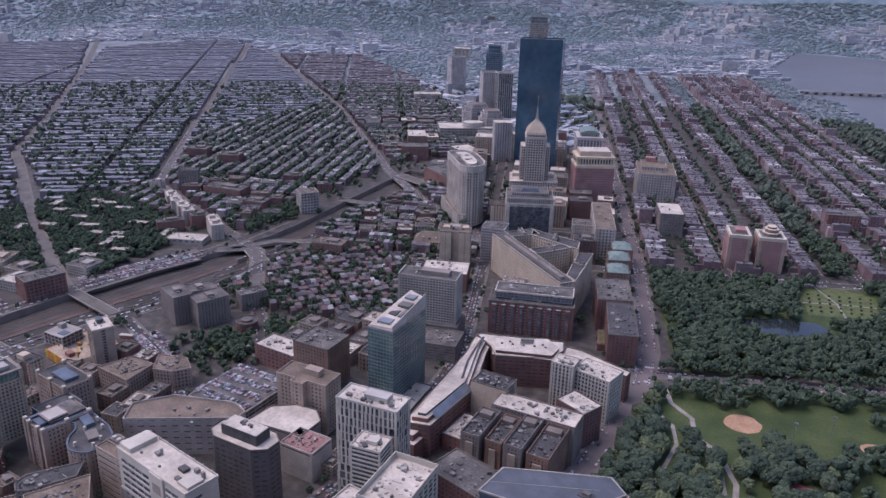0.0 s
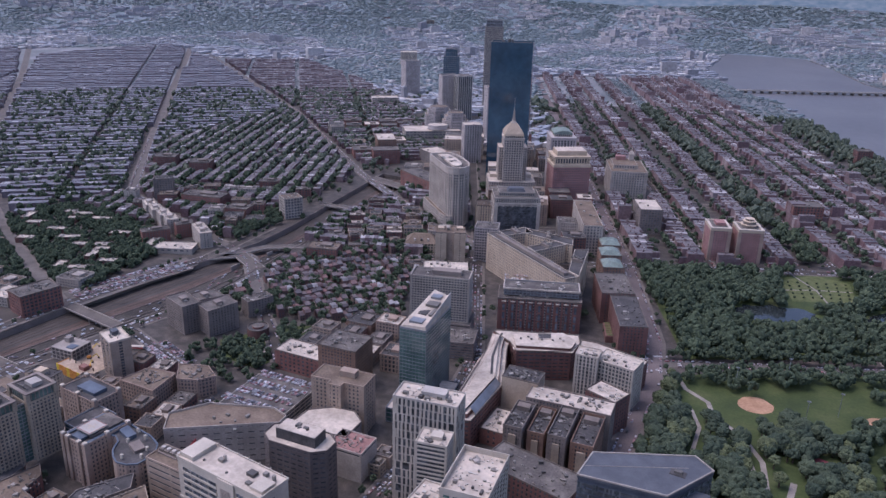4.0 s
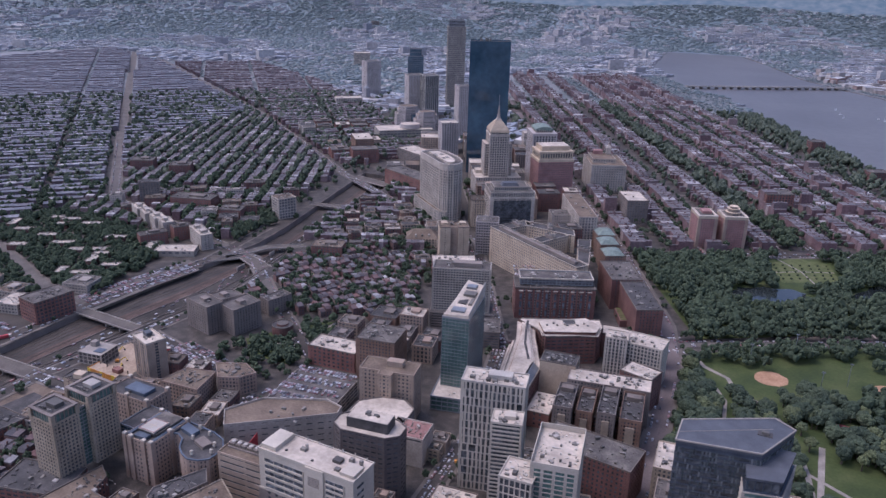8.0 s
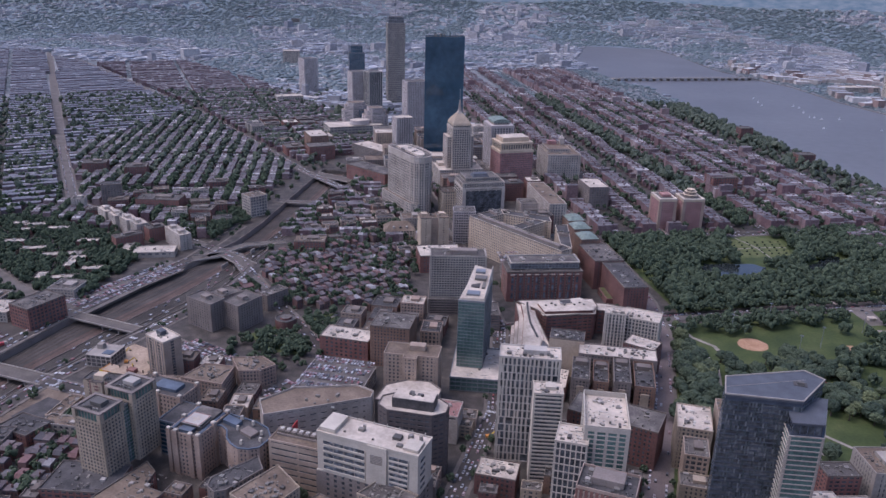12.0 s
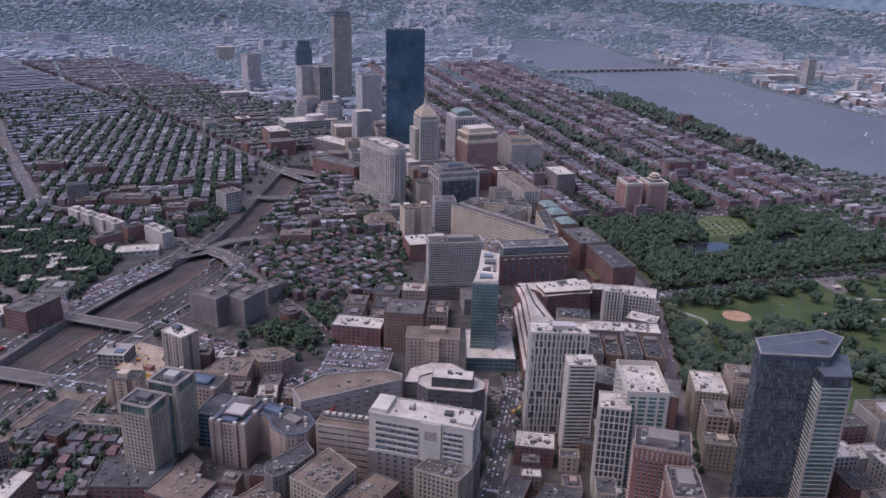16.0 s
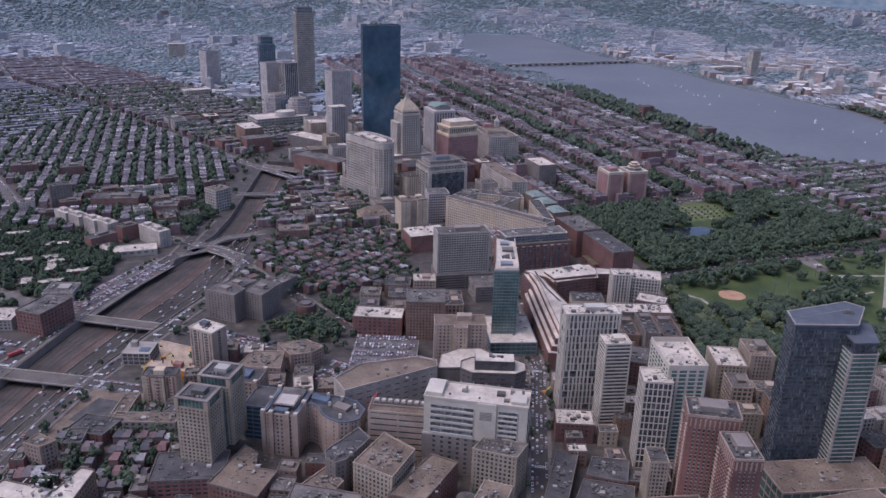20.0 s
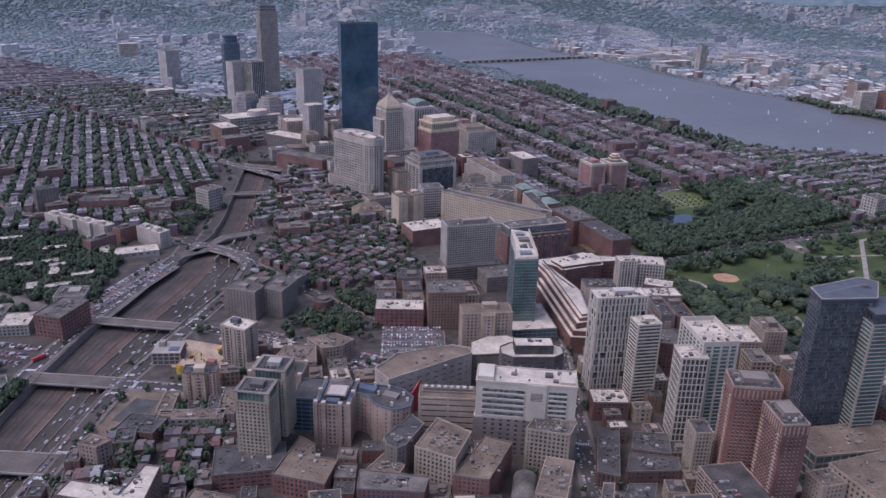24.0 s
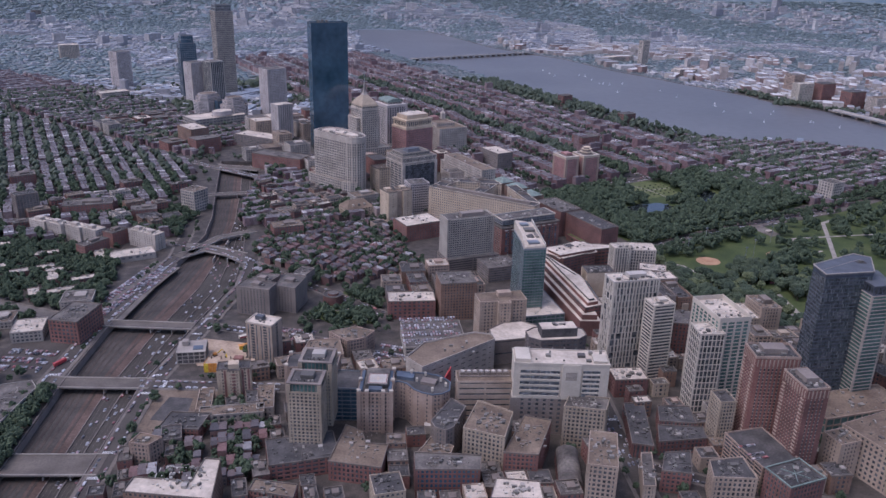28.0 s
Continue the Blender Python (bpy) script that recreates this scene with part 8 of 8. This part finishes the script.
def massed():
    """All trees past counting, in two meshes: fuller ones nearer, simpler ones far off."""
    g = np.random.default_rng(9)
    t = np.array(TREES)
    dist = np.hypot(t[:, 0] + 200, t[:, 1] + 230)
    # LEAFFAR carries painted haze for the trees furthest off.
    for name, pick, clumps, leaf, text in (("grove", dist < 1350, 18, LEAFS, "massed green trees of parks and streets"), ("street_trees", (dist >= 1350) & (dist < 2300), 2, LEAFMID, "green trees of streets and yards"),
                                           ("distant_woods", dist >= 2300, 1, LEAFFAR, "distant tree cover with haze put into its green")):
        q = t[pick]
        models = []
        for k in range(8):
            me = crown_mesh(100 + k, clumps, IV, IF, mat=leaf, size=(0.24, 0.44) if clumps > 5 else (0.6, 0.85), rough=0.35 if clumps > 1 else 0.22)
            co = np.zeros(len(me.vertices) * 3)
            me.vertices.foreach_get("co", co)
            models.append((co.reshape(-1, 3), np.array([p.vertices[:] for p in me.polygons])))
            bpy.data.meshes.remove(me)
        vs, fs, o = [], [], 0
        for k in range(8):
            rows = q[k::8]
            co, f = models[k]
            spin = g.uniform(0, 6.28, len(rows))
            c, s = np.cos(spin)[:, None], np.sin(spin)[:, None]
            x = (co[:, 0] * c - co[:, 1] * s) * rows[:, 2:3] + rows[:, 0:1]
            y = (co[:, 0] * s + co[:, 1] * c) * rows[:, 2:3] + rows[:, 1:2]
            tall = 0.3 if name == "distant_woods" else 1.15
            lift = 0.35 if name == "distant_woods" else 1.0
            z = np.maximum(co[:, 2] * rows[:, 2:3] * tall + rows[:, 3:4] * lift - rows[:, 2:3] * 0.7 * tall, 0.2) + hill(rows[:, 0:1], rows[:, 1:2])
            vs.append(np.stack([x, y, z], 2).reshape(-1, 3))
            fs.append((f[None] + (np.arange(len(rows)) * len(co))[:, None, None] + o).reshape(-1, 3))
            o += len(rows) * len(co)
        v, f = np.concatenate(vs), np.concatenate(fs)
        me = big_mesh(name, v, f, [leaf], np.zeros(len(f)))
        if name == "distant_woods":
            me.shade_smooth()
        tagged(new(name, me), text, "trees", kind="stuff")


massed()

# ---- vehicles ----
def car_meshes():
    def loft(sections, mats):
        v, fc = [], []
        for x, w, z0, z1 in sections:
            v += [(x, -w, z0), (x, w, z0), (x, w * 0.94, z1), (x, -w * 0.94, z1)]
        for i in range(len(sections) - 1):
            for k in range(4):
                fc.append((i * 4 + k, i * 4 + (k + 1) % 4, i * 4 + 4 + (k + 1) % 4, i * 4 + 4 + k))
        fc += [(3, 2, 1, 0), tuple(len(v) - 4 + k for k in range(4))]
        return mesh_of("part", v, fc, mats)
    body = loft([(-2.25, 0.8, 0.45, 0.8), (-2.0, 0.9, 0.3, 0.95), (1.1, 0.92, 0.3, 0.95), (2.1, 0.86, 0.32, 0.78), (2.3, 0.74, 0.45, 0.65)], [CARS])
    cabin = loft([(-1.85, 0.78, 0.94, 0.96), (-1.35, 0.76, 0.94, 1.42), (0.35, 0.76, 0.94, 1.44), (1.1, 0.78, 0.94, 0.96)], [GLASS, CARS])
    cabin.polygons[6].material_index = 1
    return body, cabin


CAR_BODY, CAR_CABIN = car_meshes()
PARKED = []


def car(x, y, rz, z=0.06):
    root = thing("car", x, y, rz, "small car on a city street", "car", "cars", z=z)
    part("body", CAR_BODY, root)
    part("cabin", CAR_CABIN, root)


def traffic():
    rng, made = random.Random(91), 0
    def along(pts, offset, gap, z, chance, limit, reverse=False):
        nonlocal made
        n = 0
        for (ax, ay), (bx, by) in zip(pts, pts[1:]):
            run, rz = math.dist((ax, ay), (bx, by)), math.degrees(math.atan2(by - ay, bx - ax))
            s = rng.uniform(2, gap)
            while s < run - 3:
                if rng.random() < chance:
                    f = s / run
                    x, y = ax + f * (bx - ax) - offset * math.sin(radians(rz)), ay + f * (by - ay) + offset * math.cos(radians(rz))
                    n += 1
                    if n > limit or made >= 150:
                        PARKED.append((x, y, z, rz))
                    else:
                        car(x, y, rz + (180 if reverse else 0), z)
                        made += 1
                s += gap * rng.uniform(0.8, 1.3)
    st = ROADS["stuart"][0]
    along(st[1:6], -5.4, 6.2, 0.06, 0.75, 40)
    along(st[1:6], 5.4, 6.2, 0.06, 0.7, 40)
    along(st[1:6], 1.8, 7.5, 0.06, 0.75, 20)
    along(st[1:6], -1.8, 7.5, 0.06, 0.75, 20)
    bo = ROADS["boylston"][0]
    along(bo[:6], 6.4, 6.4, 0.06, 0.7, 40)
    along(bo[:6], -6.4, 6.4, 0.06, 0.6, 30)
    along(bo[:6], 2, 22, 0.06, 0.7, 12)
    along(ROADS["charles"][0][:5], 5.4, 6.3, 0.06, 0.7, 25)
    along(ROADS["charles"][0][:5], -5.4, 6.3, 0.06, 0.5, 15)
    for f in (0.588, 0.643, 0.698, 0.75, 0.807, 0.862, 0.917, 0.968):
        along([(l + (r - l) * f, y) for y, l, r in TRENCH[:8]], 0, 19, DEPTH + 0.06, 0.5 if f < 0.9 else 0.8, 8)
    for k in ("herald", "marginal", "kneeland", "oak", "shawmut", "essex", "arlington", "columbus", "tremont", "charles_south", "newbury", "mall_south", "mall_north"):
        pts, w = ROADS[k]
        along(pts[:5], w / 2 - 1.3, 6.4, 0.06, 0.7, 0)
        along(pts[:5], 1.3 - w / 2, 6.4, 0.06, 0.7, 0)
    # car parks: by the highway, on the decks
    for (x0, y0), (ax, ay), (bx, by), rows, cols, z, rz in (
            ((-786, 392), (0.19, 0.98), (0.98, -0.19), 50, 5, 0.1, 5), ((-446, 300), (0.995, 0.1), (-0.1, 0.995), 21, 8, 14.1, 96),
            ((-345, 640), (0.91, 0.41), (-0.41, 0.91), 24, 5, 24.1, 114), ((-480, 290), (0.9, -0.3), (0.3, 0.9), 14, 6, 0.1, 75), ((-185, 102), (0.97, 0.24), (-0.24, 0.97), 4, 3, 22.1, 14),
            ((-850, 150), (0.98, 0.2), (-0.2, 0.98), 12, 8, 0.1, 100), ((-826, 272), (0.98, -0.1), (0.1, 0.98), 17, 6, 0.1, 84), ((-600, 344), (0.96, -0.25), (0.25, 0.96), 22, 4, 0.1, 75), ((-115, 330), (0.98, 0.1), (-0.1, 0.98), 12, 3, 0.1, 90), ((-60, 20), (0.95, 0.3), (-0.3, 0.95), 14, 4, 0.1, 100)):
        for i in range(rows):
            for j in range(cols):
                if rng.random() < 0.78:
                    s, t = i * 2.8 if cols > 3 else i * 3.4, (j // 2) * 16 + (j % 2) * 5.4
                    PARKED.append((x0 + ax * s + bx * t, y0 + ay * s + by * t, z, rz))
    if PARKED:
        rows = []
        for x, y, z, rz in PARKED:
            rows.append((x, y, z + 0.3, 4.4, 1.8, 0.6, rz))
            rows.append((x - 0.2 * math.cos(radians(rz)), y - 0.2 * math.sin(radians(rz)), z + 0.9, 2.5, 1.55, 0.52, rz))
        tagged(new("parked_cars", boxes_mesh("parked_cars", rows, CARI, CARI)), "rows of parked cars in many colours", "cars", kind="stuff")


tagged(new("parking_lot", mesh_of("parking_lot", [(x, y, 0.05) for x, y in ((-792, 388), (-742, 376), (-728, 536), (-760, 545))], [(0, 1, 2, 3)], [LOT])), "long asphalt parking lot beside the highway", "parking lot", kind="structure")
for k in (0, 1):
    a, b = (-767 + k * 15.6, 392 - k * 3), (-741 + k * 15.6, 528 - k * 3)
    tagged(new("parking_lane", ribbon([a, b], 5.6, 0.09, SIDEWALK, "parking_lane")), "pale concrete lane between rows of parked cars", "lane", kind="structure")
traffic()


def bus():
    root = thing("bus", -330, 522, 62, "yellow bus on a city street", "bus", z=0.06)
    part("body", prism("body", rect(12, 2.6), 0.4, 3.1, [YELLOW]), root)
    part("glazing", prism("glazing", rect(11.6, 2.66), 1.5, 2.5, [GLASS], caps=False), root)


bus()
SAIL = material("white_sail", [(0.7, 0.7, 0.7), (0.8, 0.8, 0.8)], 1.0)
rng = random.Random(95)
for k in range(46):
    f = rng.random()
    x, y = 560 - 620 * f + rng.uniform(-60, 90), 1420 + 900 * f + rng.uniform(-60, 130)
    if inside([x], [y], RIVER)[0]:
        if k % 2:
            continue
        b = thing("sailboat", x, y, rng.uniform(0, 360), "small white sailing boat on the river", "boat", "sailboats", z=0.3)
        part("hull", mesh_of("hull", [(-3, -0.8, 0), (-3, 0.8, 0), (1, 0.9, 0), (3.4, 0, 0), (1, -0.9, 0), (-3, -1, 0.8), (-3, 1, 0.8), (1, 1.1, 0.8), (3.8, 0, 0.9), (1, -1.1, 0.8)], [(0, 1, 6, 5), (1, 2, 7, 6), (2, 3, 8, 7), (3, 4, 9, 8), (4, 0, 5, 9), (5, 6, 7, 8, 9)], [SAIL]), b)
        part("sail", mesh_of("sail", [(0.4, 0.02, 1.3), (-2.8, 0.3, 1.3), (0.4, 0.02, 6.2), (0.5, -0.06, 1.3), (-2.7, 0.22, 1.3), (0.5, -0.06, 6.2)], [(0, 1, 2), (5, 4, 3), (0, 3, 4, 1), (1, 4, 5, 2), (2, 5, 3, 0)], [SAIL]), b)

# small things of the park
for x, y in ((-75, 583), (-35, 629), (-10, 553), (14, 583), (62, 640)):
    m = thing("light_mast", x, y, 0, "tall grey floodlight mast on a ball field", "lamp", "floodlight masts")
    box_part("pole", m, STEEL, 0, 0, 0, 0.5, 0.5, 24)
    box_part("lamp_bar", m, STEEL, 0, 0, 23.2, 3.4, 0.6, 1.2)
k = thing("kiosk", 77, 681, 25, "small white kiosk on the park plaza", "kiosk", z=0.12)
box_part("wall", k, WHITE, 0, 0, 0, 8, 5, 3)
box_part("roof", k, RWHITE, 0, 0, 3, 9.5, 6.5, 0.5)
g = thing("formal_garden", -35, 893, 0, "clipped shrubs in rows on a bright formal lawn", "garden", z=0.1)
rng = random.Random(97)
for i in range(7):
    for j in range(5):
        p = Vector((-78, 905)).lerp(Vector((-60, 845)), 0.1 + j * 0.2).lerp(Vector((-4, 938)).lerp(Vector((6, 880)), 0.1 + j * 0.2), 0.06 + i * 0.145)
        part("shrub", CROWNS[(i + j) % 6], g, pose(p.x + 35, p.y - 893, 0.9, 0, 0, rng.uniform(0, 360)) @ Matrix.Diagonal((1.5, 1.5, 1.5, 1)))
g = thing("roof_garden", -211, 630, 24, "striped green roof garden between brick hotels", "garden")
box_part("base", g, DKBRICK, 0, 0, 0, 18, 34, 8)
for k in range(6):
    box_part("planting_strip", g, BEDS, 0, -14 + k * 5.6, 8, 15, 3.4, 0.4)
